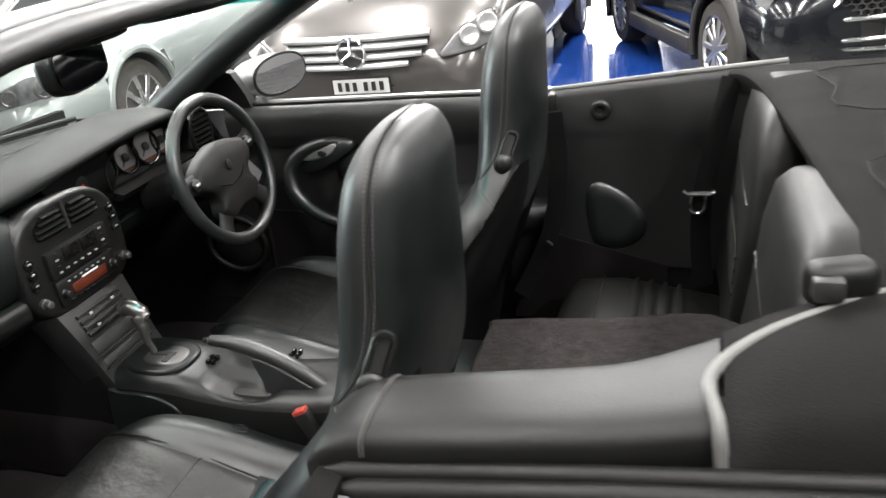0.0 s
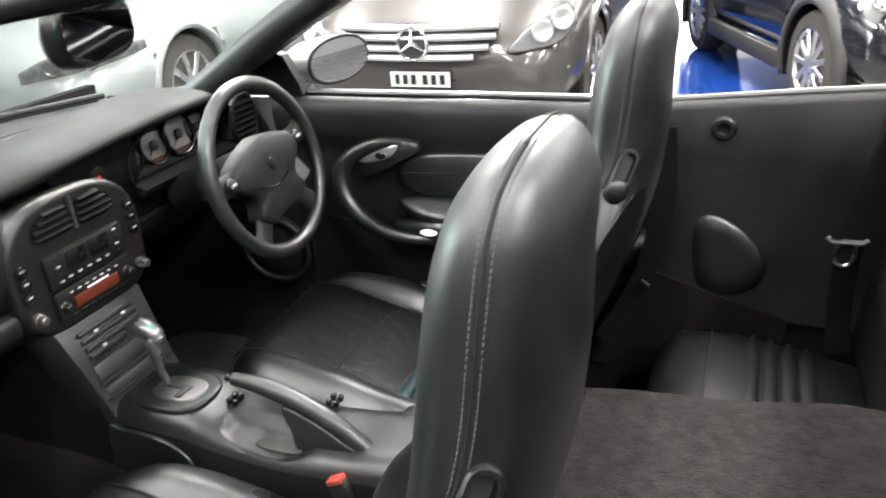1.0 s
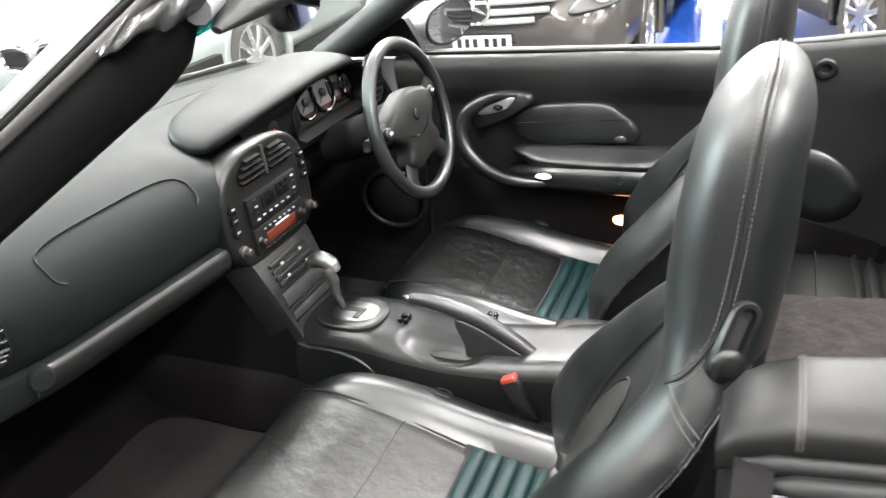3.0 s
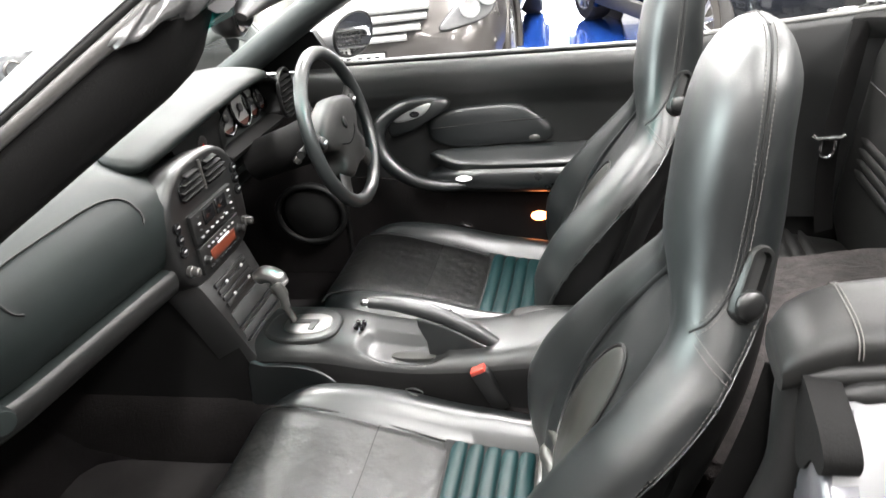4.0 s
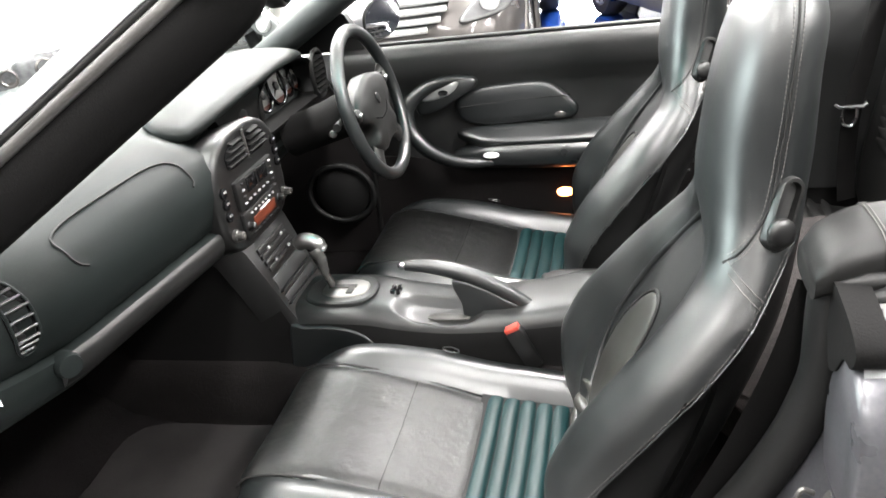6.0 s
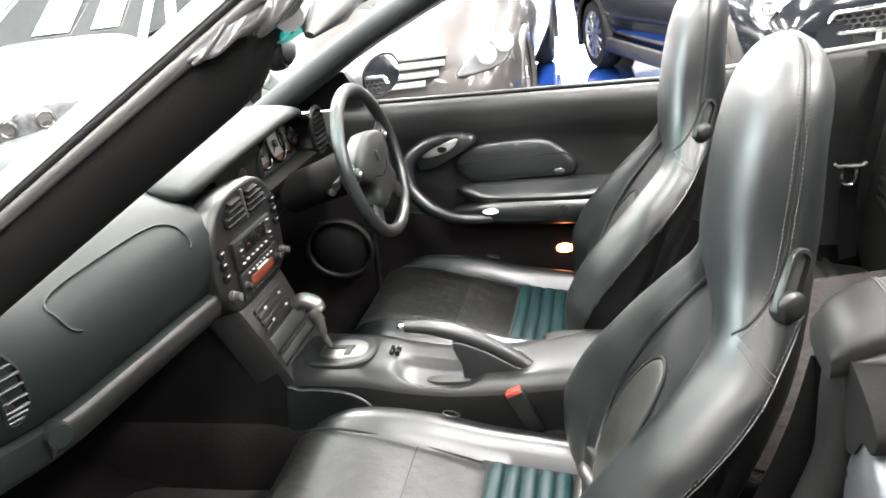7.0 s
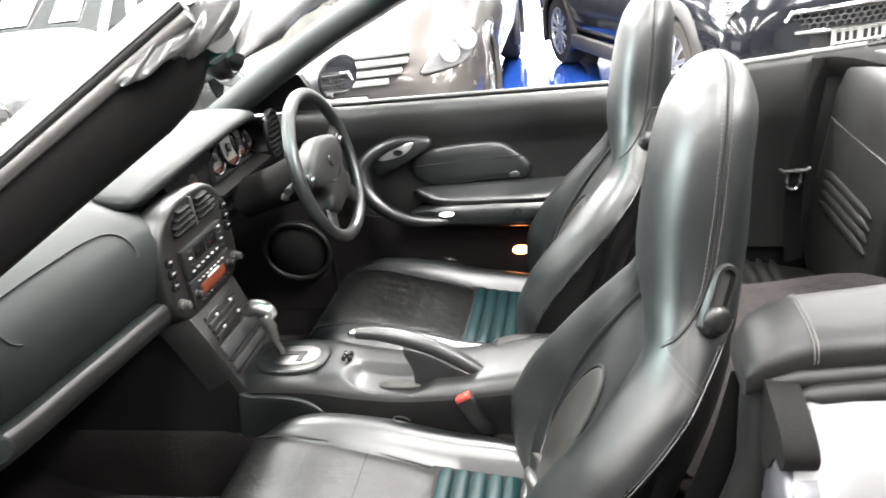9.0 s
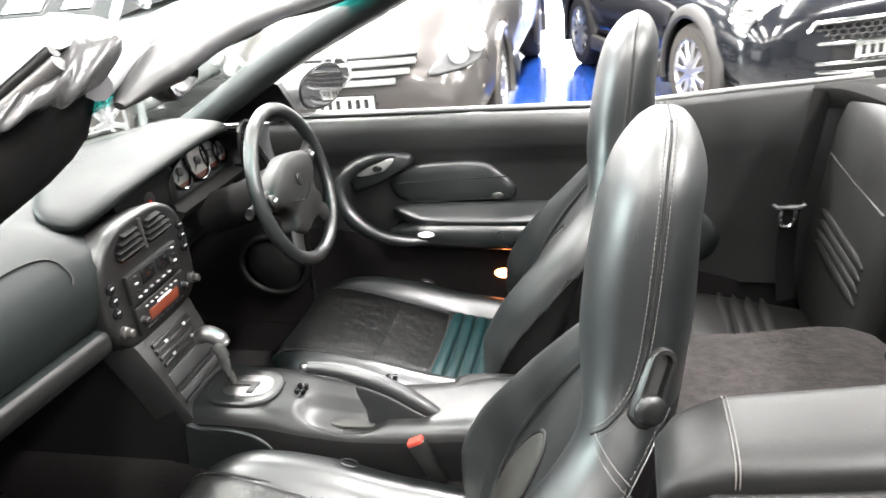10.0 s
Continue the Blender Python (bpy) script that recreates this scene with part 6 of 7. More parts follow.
        tube(bm, path([(xe, yy, 0.25), (xe, yy, 0.60), (-0.72 if yy > 0 else -0.9, yy, 0.87)], 6), 0.007, 8)
        part("edge_trim", bm, RUBBER, kp, "black rubber edge trim")
    bm = bmesh.new()
    rbox(bm, (0.2, CY, 0.165), (3.2, 1.46, 0.03), 0)
    rbox(bm, (0.2, 0.735, 0.5), (3.1, 0.012, 0.66), 0)
    rbox(bm, (0.86, 0.0, 0.55), (0.02, 1.38, 0.70), 0)
    rbox(bm, (0.62, 0.685, 0.50), (0.50, 0.02, 0.60), 0)
    tagged(part("floor_pan", bm, RUBBER, smooth=0), "black underside and inner walls of the car body", "car body")
    # firewall
    bm = bmesh.new()
    rbox(bm, (-1.26, CY, 0.55), (0.03, 1.44, 0.7), 0)
    tagged(part("bulkhead", bm, CARPET), "dark carpeted front bulkhead", "bulkhead")


floor_and_sills()


def gaiter(parent, p0, p1, r0):
    """Crumpled rubber fold from the header corner p0 down the pillar to p1."""
    bm, rings = bmesh.new(), []
    for t in np.linspace(0, 1, 31):
        c = p0.lerp(p1, float(t)) + Vector((0, 0, 0.012 * math.sin(math.pi * t)))
        ring = []
        for q in np.linspace(0, 2 * math.pi, 41)[:-1]:
            fold = 1 + 0.10 * math.sin(2 * q + 9 * t) + 0.07 * math.sin(17 * t + q) + 0.04 * math.sin(31 * t - 2 * q)
            r = r0 * fold * min(1.0, 0.45 + 3.2 * t) * min(1.0, 0.35 + 3.0 * (1 - t))
            ring.append(c + Vector((0.75 * r * math.cos(q), 0.95 * r * math.sin(q), 0.8 * r * math.sin(q + 0.7))))
        rings.append(ring)
    loft(bm, rings)
    part("corner_gaiter", bm, GAITER, parent, "crumpled grey rubber gaiter at the header corner", smooth=80)


def near_pillar(parent):
    """Passenger-side pillar in the open doorway: broad black lining, pale bead, silver skin."""
    lining, bead, groove, skin = [], [], [], []
    up = Vector((-0.51, 0, 0.86))
    for x in np.linspace(-0.205, -1.0, 26):
        x = float(x)
        y = -0.59 + (x + 0.175) * 0.18
        zs, zl = 1.095 + 0.6 * (x + 0.5), 1.012 + 0.62 * (x + 0.5)
        if x > -0.25:
            zl += 0.05 * ((x + 0.25) / 0.045) ** 2
        s0 = Vector((x, y - 0.018, zs))
        lining.append([Vector((x, y + 0.035, zl + 0.014)), Vector((x, y + 0.006, zl)), Vector((x, y - 0.012, zl + 0.008)), Vector((x, y - 0.022, 0.6 * zl + 0.4 * zs)), Vector((x, y - 0.024, 0.25 * zl + 0.75 * zs)), Vector((x, y - 0.016, zs)), Vector((x, y + 0.035, zs + 0.004))])
        bead.append(s0 + up * 0.004)
        groove.append(s0 + up * 0.016 + Vector((0, 0.004, 0)))
        skin.append([s0 + up * a + Vector((0, b, 0)) for a, b in ((0.016, 0.012), (0.022, -0.002), (0.034, 0.0), (0.046, 0.012), (0.052, 0.035), (0.046, 0.065), (0.02, 0.07))])
    bm = bmesh.new()
    loft(bm, lining)
    part("pillar_lining", bm, MATTE, parent, "broad matte black doorway lining", smooth=60)
    bm = bmesh.new()
    tube(bm, bead, 0.0085, 10)
    part("pillar_bead", bm, BEAD, parent, "pale worn rubber bead", smooth=80)
    bm = bmesh.new()
    tube(bm, groove, 0.007, 8)
    part("pillar_seal", bm, RUBBER, parent, "black rubber pillar seal", smooth=80)
    bm = bmesh.new()
    loft(bm, skin)
    part("pillar_skin", bm, SILVERPAINT, parent, "silver painted pillar", smooth=70)
    gaiter(parent, Vector((-0.185, -0.575, 1.262)), Vector((-0.295, -0.622, 1.232)), 0.040)


def windscreen():
    w = thing("windscreen_frame", (-0.8, CY, 0.88), "black and silver windscreen frame with green shade band", "windscreen frame")
    top, base = (-0.175, 0.57, 1.228), (-0.84, 0.69, 0.89)
    # pillars
    for side in (-1, 1):
        a = Vector((top[0], CY + side * top[1], top[2]))
        b = Vector((base[0], CY + side * base[1], base[2]))
        m1 = a.lerp(b, 0.5) + Vector((0, side * 0.012, 0.018))
        b2 = b + (b - a) * 0.25
        pts = path([a, m1, b, b2], 8)
        inw = Vector((0, -side, 0))
        if side < 0:
            near_pillar(w)
            continue
        for nm, offx, offy, r, mt, lab, fl in (("pillar_trim", -0.012, -0.016, 0.046, PILLARTRIM, "grained grey-black inner pillar trim", 0.85), ("pillar_seal", 0.018, 0.014, 0.028, RUBBER, "black rubber pillar seal", 0.8), ("pillar_skin", -0.008, 0.036, 0.018, SILVERPAINT, "silver painted pillar", 0.8)):
            bm = bmesh.new()
            tube(bm, [q + Vector((offx, offy, 0.012 if nm == "pillar_skin" else 0)) for q in pts], r, 14, flat=fl, up=(0, 0, 1))
            part(nm, bm, mt, w, lab, smooth=70)
        gaiter(w, a + Vector((-0.02, 0.0, 0.005)), a + Vector((-0.12, 0.02, -0.05)), 0.030)
    # header
    bm = bmesh.new()
    pts = [(top[0] - 0.055 * (1 - (u * u)), CY + top[1] * u, top[2] + 0.035 * (1 - u ** 4)) for u in np.linspace(-1, 1, 21)]
    tube(bm, pts, [0.006, 0.022] + [0.034] * 17 + [0.022, 0.006], 14, flat=0.62, up=(0.5, 0, 1))
    part("header_trim", bm, SOFTPLASTIC, w, "black padded header rail", smooth=70)
    bm = bmesh.new()
    tube(bm, [(x - 0.02, y, z + 0.022) for x, y, z in pts], 0.018, 10)
    part("header_skin", bm, SILVERPAINT, w)
    # glass with the shade band
    def G(u, v):
        tx, ty, tz = top[0] - 0.055 * (1 - u * u), top[1] * u, top[2] + 0.035 * (1 - u ** 4)
        bx, by, bz = -1.13 + 0.28 * u * u, base[1] * u, base[2] + 0.012
        bow = 0.02 * math.sin(v * math.pi)
        return (tx + (bx - tx) * v - bow, CY + ty + (by - ty) * v, tz + (bz - tz) * v + bow)
    for nm, v0, v1, mt, lab in (("shade_band", 0.0, 0.17, SHADE, "green tinted shade band"), ("glass", 0.17, 1.0, GLASS, "clear windscreen glass")):
        bm, rows = bmesh.new(), []
        for v in np.linspace(v0, v1, 8):
            rows.append([G(float(u), float(v)) for u in np.linspace(-0.97, 0.97, 21)])
        loft(bm, rows, False)
        g = part(nm, bm, mt, w, lab, smooth=70)
        g.visible_shadow = nm == "shade_band"
    # sun visors
    for side in (-1, 1):
        v = thing("sun_visor", (top[0] - 0.1, CY + side * 0.30, 1.2), "black sun visor folded up under the header", "sun visor", "sun visors")
        bm, rings = bmesh.new(), []
        for t in np.linspace(0, 1, 9):
            x = top[0] - 0.06 - 0.13 * t
            z = top[2] + 0.008 - 0.02 * t
            hw = 0.20 - 0.02 * t ** 4
            rings.append([(x, CY + side * 0.29 + hw * sp(math.cos(a), 0.3), z + 0.010 * (1 - t * t * 0.6) * sp(math.sin(a), 0.8)) for a in np.linspace(0, 6.2832, 25)[:-1]])
        loft(bm, rings)
        part("visor_pad", bm, HOOD, v, smooth=60)
    # inside mirror
    mr = thing("rear_view_mirror", (-0.40, CY, 1.16), "black inside rear-view mirror under the header", "mirror")
    c, turn = Vector((-0.468, CY + 0.01, 1.166)), Matrix.Rotation(radians(16), 4, "Z") @ Matrix.Rotation(radians(-2), 4, "Y")
    bm, rings = bmesh.new(), []
    for x, s in ((-0.035, 0.5), (-0.028, 0.8), (-0.008, 1.0), (0.012, 1.0), (0.016, 0.96)):
        rings.append([c + turn @ Vector((x, 0.112 * s * sp(math.cos(a), 0.55), 0.050 * s * sp(math.sin(a), 0.65))) for a in np.linspace(0, 6.2832, 33)[:-1]])
    loft(bm, rings)
    part("mirror_case", bm, PLASTIC, mr, smooth=60)
    bm = bmesh.new()
    slab(bm, [c + turn @ Vector((0.0175, 0.103 * sp(math.cos(a), 0.55), 0.044 * sp(math.sin(a), 0.65))) for a in np.linspace(0, 6.2832, 33)[:-1]], turn @ Vector((0.002, 0, 0)))
    part("mirror_glass", bm, DARKMIRROR, mr, "mirror glass with its dark reflection put in the colour")
    bm = bmesh.new()
    tube(bm, path([(-0.485, CY + 0.01, 1.182), (-0.45, CY + 0.01, 1.20), (-0.40, CY + 0.01, 1.212)], 4), 0.009, 10)
    part("mirror_stalk", bm, PLASTIC, mr)
    # scuttle, wipers and front lid
    s = thing("front_body", (-1.6, CY, 0.6), "silver front lid and wings of the convertible", "car body")
    bm, rows = bmesh.new(), []
    for x in np.linspace(-1.2, -2.6, 14):
        f = (-1.2 - x) / 1.4
        rows.append([(float(x) + 0.25 * (abs(u) ** 2) * (1 - f), CY + 0.86 * u, 0.885 - 0.42 * f + 0.03 * max(0, (abs(u) - 0.55) / 0.3) * f * (1 if abs(u) < 0.9 else 0.4) - 0.12 * max(0, abs(u) - 0.85) / 0.15) for u in np.linspace(-1, 1, 27)])
    loft(bm, rows, False)
    bmesh.ops.solidify(bm, geom=bm.faces[:], thickness=0.01)
    part("front_lid", bm, SILVERPAINT, s, smooth=60)
    bm, rows = bmesh.new(), []
    for u in np.linspace(-1, 1, 21):
        bx = -1.13 + 0.28 * u * u
        rows.append([(bx + 0.03, CY + 0.72 * u, 0.902), (bx - 0.06, CY + 0.74 * u, 0.897), (bx - 0.12, CY + 0.76 * u, 0.893)])
    loft(bm, rows, False)
    bmesh.ops.solidify(bm, geom=bm.faces[:], thickness=0.012)
    part("scuttle", bm, PLASTIC, s, "black scuttle panel", smooth=60)
    for y0, y1 in ((-0.45, 0.10), (0.02, 0.50)):
        bm = bmesh.new()
        tube(bm, [(-1.13, CY + y0, 0.925), (-1.08, CY + (y0 + y1) / 2, 0.935), (-0.99, CY + y1, 0.93)], 0.008, 8)
        part("wiper", bm, RUBBER, s, "black wiper arm")


windscreen()

# ---- other cars in the showroom ----
def wheel(parent, m, r, spokes, paint=ALLOY):
    """A wheel at m (local x forward, y outward)."""
    bm = bmesh.new()
    lathe(bm, [(r * 0.66, -0.19), (r * 0.92, -0.19), (r * 0.99, -0.16), (r, -0.10), (r * 0.99, -0.035), (r * 0.93, -0.005), (r * 0.70, 0.0), (r * 0.66, -0.02)], (0, 0, 0), (0, 1, 0), 40)
    bmesh.ops.transform(bm, matrix=m, verts=bm.verts)
    tyre = part("tyre", bm, TYRE, parent, "black rubber tyre", smooth=50)
    bm = bmesh.new()
    lathe(bm, [(r * 0.70, -0.19), (r * 0.70, -0.004), (r * 0.655, -0.006), (r * 0.62, -0.03), (r * 0.60, -0.12), (r * 0.1, -0.13)], (0, 0, 0), (0, 1, 0), 40)
    bmesh.ops.transform(bm, matrix=m, verts=bm.verts)
    rim = part("rim", bm, paint, tyre, "alloy wheel rim", smooth=40)
    for i in range(spokes):
        a = 2 * math.pi * i / spokes
        d = Vector((math.cos(a), 0, math.sin(a)))
        bm = bmesh.new()
        tube(bm, [d * r * 0.12 + Vector((0, -0.015, 0)), d * r * 0.4 + Vector((0, -0.014, 0)), d * r * 0.66 + Vector((0, -0.02, 0))], [r * 0.075, r * 0.055, r * 0.075], 8, flat=0.6, up=(0, 1, 0))
        bmesh.ops.transform(bm, matrix=m, verts=bm.verts)
        part("wheel_spoke", bm, paint, rim)
    bm = bmesh.new()
    lathe(bm, [(r * 0.17, -0.06), (r * 0.17, -0.008), (r * 0.12, 0.0), (r * 0.02, 0.0)], (0, 0, 0), (0, 1, 0), 20)
    bmesh.ops.transform(bm, matrix=m, verts=bm.verts)
    part("hub_cap", bm, paint, rim)


def body_shell(parent, m, secs, paint, wheels, arch, name="body"):
    """Lower body: rows of (x, half width, low, belt, bulge); x runs from the nose back."""
    bm, rings, n = bmesh.new(), [], 72
    xs = np.linspace(secs[0][0], secs[-1][0], 220)
    for x in xs:
        hw, low, belt, bul = lerp_table(secs, float(x))
        ring = []
        for k in range(n):
            a = 2 * math.pi * k / n
            u, w = sp(math.cos(a), 0.42), sp(math.sin(a), 0.55)
            y = hw * u * (1 + bul * (1 - abs(w)) - 0.06 * max(0, w))
            z = (low + belt) / 2 + (belt - low) / 2 * w + 0.02 * (1 - u * u) * max(0, w)
            for wx, wz in wheels:
                if (x - wx) ** 2 + (z - wz) ** 2 < arch ** 2 and abs(u) > 0.6:
                    y = sp(u, 1) / abs(u) * (hw - 0.27)
            ring.append(m @ Vector((float(x), y, z)))
        rings.append(ring)
    loft(bm, rings)
    shell = part(name, bm, paint, parent, "", smooth=35)
    for wx, wz in wheels:
        for s in (-1, 1):
            hw = lerp_table(secs, wx)[0]
            bm = bmesh.new()
            tube(bm, [m @ Vector((wx + (arch + 0.005) * math.cos(a), s * (hw - 0.006), wz + (arch + 0.005) * math.sin(a))) for a in np.linspace(-0.35, math.pi + 0.35, 31)], 0.03, 8)
            part("arch_lip", bm, paint, shell)
            bm = bmesh.new()
            lathe(bm, [(arch + 0.02, 0.0), (arch + 0.02, 0.02), (0.01, 0.02)], m @ Vector((wx, s * (hw - 0.265), wz)), m.to_3x3() @ Vector((0, s, 0)), 32)
            part("wheel_well", bm, INK, shell)
    return shell


def cabin(parent, m, rows, paint, label):
    """Greenhouse: rows of (x, half width at belt, belt, half width at roof, roof)."""
    bm, rings = bmesh.new(), []
    for x0, w0, z0, x1, w1, z1 in rows:
        rings.append([m @ Vector(q) for q in ((x0, -w0, z0), (x1, -w1, z1), (x1 + 0.0, -w1 * 0.5, z1 + 0.02), (x1, w1 * 0.5, z1 + 0.02), (x1, w1, z1), (x0, w0, z0))])
    loft(bm, rings)
    g = part("greenhouse", bm, DARKGLASS, parent, label, smooth=30)
    for sgn in (-1, 1):
        for i in range(len(rows)):
            if i in (0, 1, len(rows) - 2, len(rows) - 1):
                x0, w0, z0, x1, w1, z1 = rows[i]
                bm = bmesh.new()
                tube(bm, [m @ Vector((x0, sgn * (w0 + 0.004), z0)), m @ Vector((x1, sgn * (w1 + 0.004), z1 + 0.005))], 0.035, 8)
                part("roof_pillar", bm, paint, g)
        bm = bmesh.new()
        tube(bm, [m @ Vector((r[3], sgn * r[4], r[5] + 0.008)) for r in rows], 0.035, 8)
        part("roof_rail", bm, paint, g)
    bm = bmesh.new()
    lo, hi = rows[1], rows[-2]
    slab(bm, [m @ Vector(q) for q in ((lo[3], -lo[4], lo[5] + 0.012), (lo[3], lo[4], lo[5] + 0.012), (hi[3], hi[4], hi[5] + 0.012), (hi[3], -hi[4], hi[5] + 0.012))], (0, 0, 0.03))
    part("roof", bm, paint, g)


def at_front(m, hw, nose, curve=0.28):
    """Point on a bowed car front: side y, height z, offset o outwards."""
    def F(y, z, o=0.0):
        return m @ Vector((nose + curve * (y / hw) ** 2 - o, y, z))
    return F


def plate_on(parent, F, z, w=0.372, h=0.10, bars=6):
    bm = bmesh.new()
    loft(bm, [[F(-w / 2, z - h / 2, 0.01), F(w / 2, z - h / 2, 0.01), F(w / 2, z + h / 2, 0.01), F(-w / 2, z + h / 2, 0.01)], [F(-w / 2, z - h / 2, 0.022), F(w / 2, z - h / 2, 0.022), F(w / 2, z + h / 2, 0.022), F(-w / 2, z + h / 2, 0.022)]])
    pl = part("number_plate", bm, INK, parent, "white number plate with dark bars", smooth=0)
    bm = bmesh.new()
    w, h = w - 0.016, h - 0.016
    loft(bm, [[F(-w / 2, z - h / 2, 0.022), F(w / 2, z - h / 2, 0.022), F(w / 2, z + h / 2, 0.022), F(-w / 2, z + h / 2, 0.022)], [F(-w / 2, z - h / 2, 0.0235), F(w / 2, z - h / 2, 0.0235), F(w / 2, z + h / 2, 0.0235), F(-w / 2, z + h / 2, 0.0235)]])
    part("plate_face", bm, PLATE, pl, smooth=0)
    for i in range(bars):
        y = (i - (bars - 1) / 2) * w / (bars + 1.2) + (0.01 if i >= bars / 2 else -0.01)
        bm = bmesh.new()
        loft(bm, [[F(y - 0.013, z - 0.026, 0.0235), F(y + 0.013, z - 0.026, 0.0235), F(y + 0.013, z + 0.026, 0.0235), F(y - 0.013, z + 0.026, 0.0235)], [F(y - 0.013, z - 0.026, 0.025), F(y + 0.013, z - 0.026, 0.025), F(y + 0.013, z + 0.026, 0.025), F(y - 0.013, z + 0.026, 0.025)]])
        part("plate_bar", bm, INK, pl, smooth=0)


def lamp(parent, pts, nrm, depth=0.05):
    """A headlamp: bright bowl under a clear lens, with bulbs."""
    out = path(pts, 4, True)
    bm = bmesh.new()
    pillow(bm, out, nrm, 0.015, 0.03)
    l = part("headlamp", bm, LAMPGLASS, parent, "clear glass headlamp with chrome reflectors", smooth=60)
    c = sum(out, Vector()) / len(out)
    ax = (max(out, key=lambda q: (q - c).length) - c)
    for t in (-0.35, 0.15):
        bm = bmesh.new()
        lathe(bm, [(0.055, 0.0), (0.058, 0.02), (0.048, 0.028), (0.03, 0.02), (0.004, 0.012)], c + ax * t + Vector(nrm).normalized() * 0.012, nrm, 24)
        part("lamp_ring", bm, SILVERPLASTIC, l)
    bm = bmesh.new()
    tube(bm, out, 0.006, 6, True)
    part("lamp_edge", bm, INK, l)
    return l


def corner_lamp(parent, m, s):
    """A long headlamp that wraps from the nose round the corner to the wheel arch, with two round units."""
    edge = path([(0.0, 0.47, 0.0), (0.03, 0.60, 0.0), (0.08, 0.74, 0.0), (0.20, 0.845, 0.0), (0.38, 0.890, 0.0), (0.54, 0.905, 0.0)], 6)
    n = len(edge)
    bm, rows = bmesh.new(), []
    for i, q in enumerate(edge):
        t = i / (n - 1)
        lo, hi = 0.535 + 0.10 * t, 0.60 + 0.12 * min(1.0, 2.2 * t) - 0.035 * max(0.0, t - 0.6) / 0.4
        a, b = edge[max(i - 1, 0)], edge[min(i + 1, n - 1)]
        out = Vector(((b - a).y, -(b - a).x, 0)).normalized() * -1
        row = []
        for v in np.linspace(0, 1, 7):
            bulge = 0.016 * math.sin(math.pi * v) ** 0.5 * min(1.0, 8 * t, 8 * (1 - t)) + 0.006
            p = q + out * bulge
            row.append(m @ Vector((p.x, s * p.y, lo + (hi - lo) * float(v))))
        rows.append(row)
    loft(bm, rows, False)
    bmesh.ops.solidify(bm, geom=bm.faces[:], thickness=0.03)
    l = part("headlamp", bm, DARKLENS, parent, "long clear headlamp with dark bowl and bright rings", smooth=60)
    for i, r in ((9, 0.052), (16, 0.056)):
        q = edge[i]
        a, b = edge[i - 1], edge[i + 1]
        out = Vector(((b - a).y, -(b - a).x, 0)).normalized() * -1
        nrm = m.to_3x3() @ Vector((out.x, s * out.y, 0.1))
        bm = bmesh.new()
        lathe(bm, [(r, -0.01), (r, 0.012), (r * 0.8, 0.016), (r * 0.62, 0.004), (r * 0.1, 0.008)], m @ Vector((q.x + out.x * 0.012, s * (q.y + out.y * 0.012), 0.617 + 0.02 * (i > 10))), nrm, 24)
        part("lamp_ring", bm, LEVERMETAL, l)


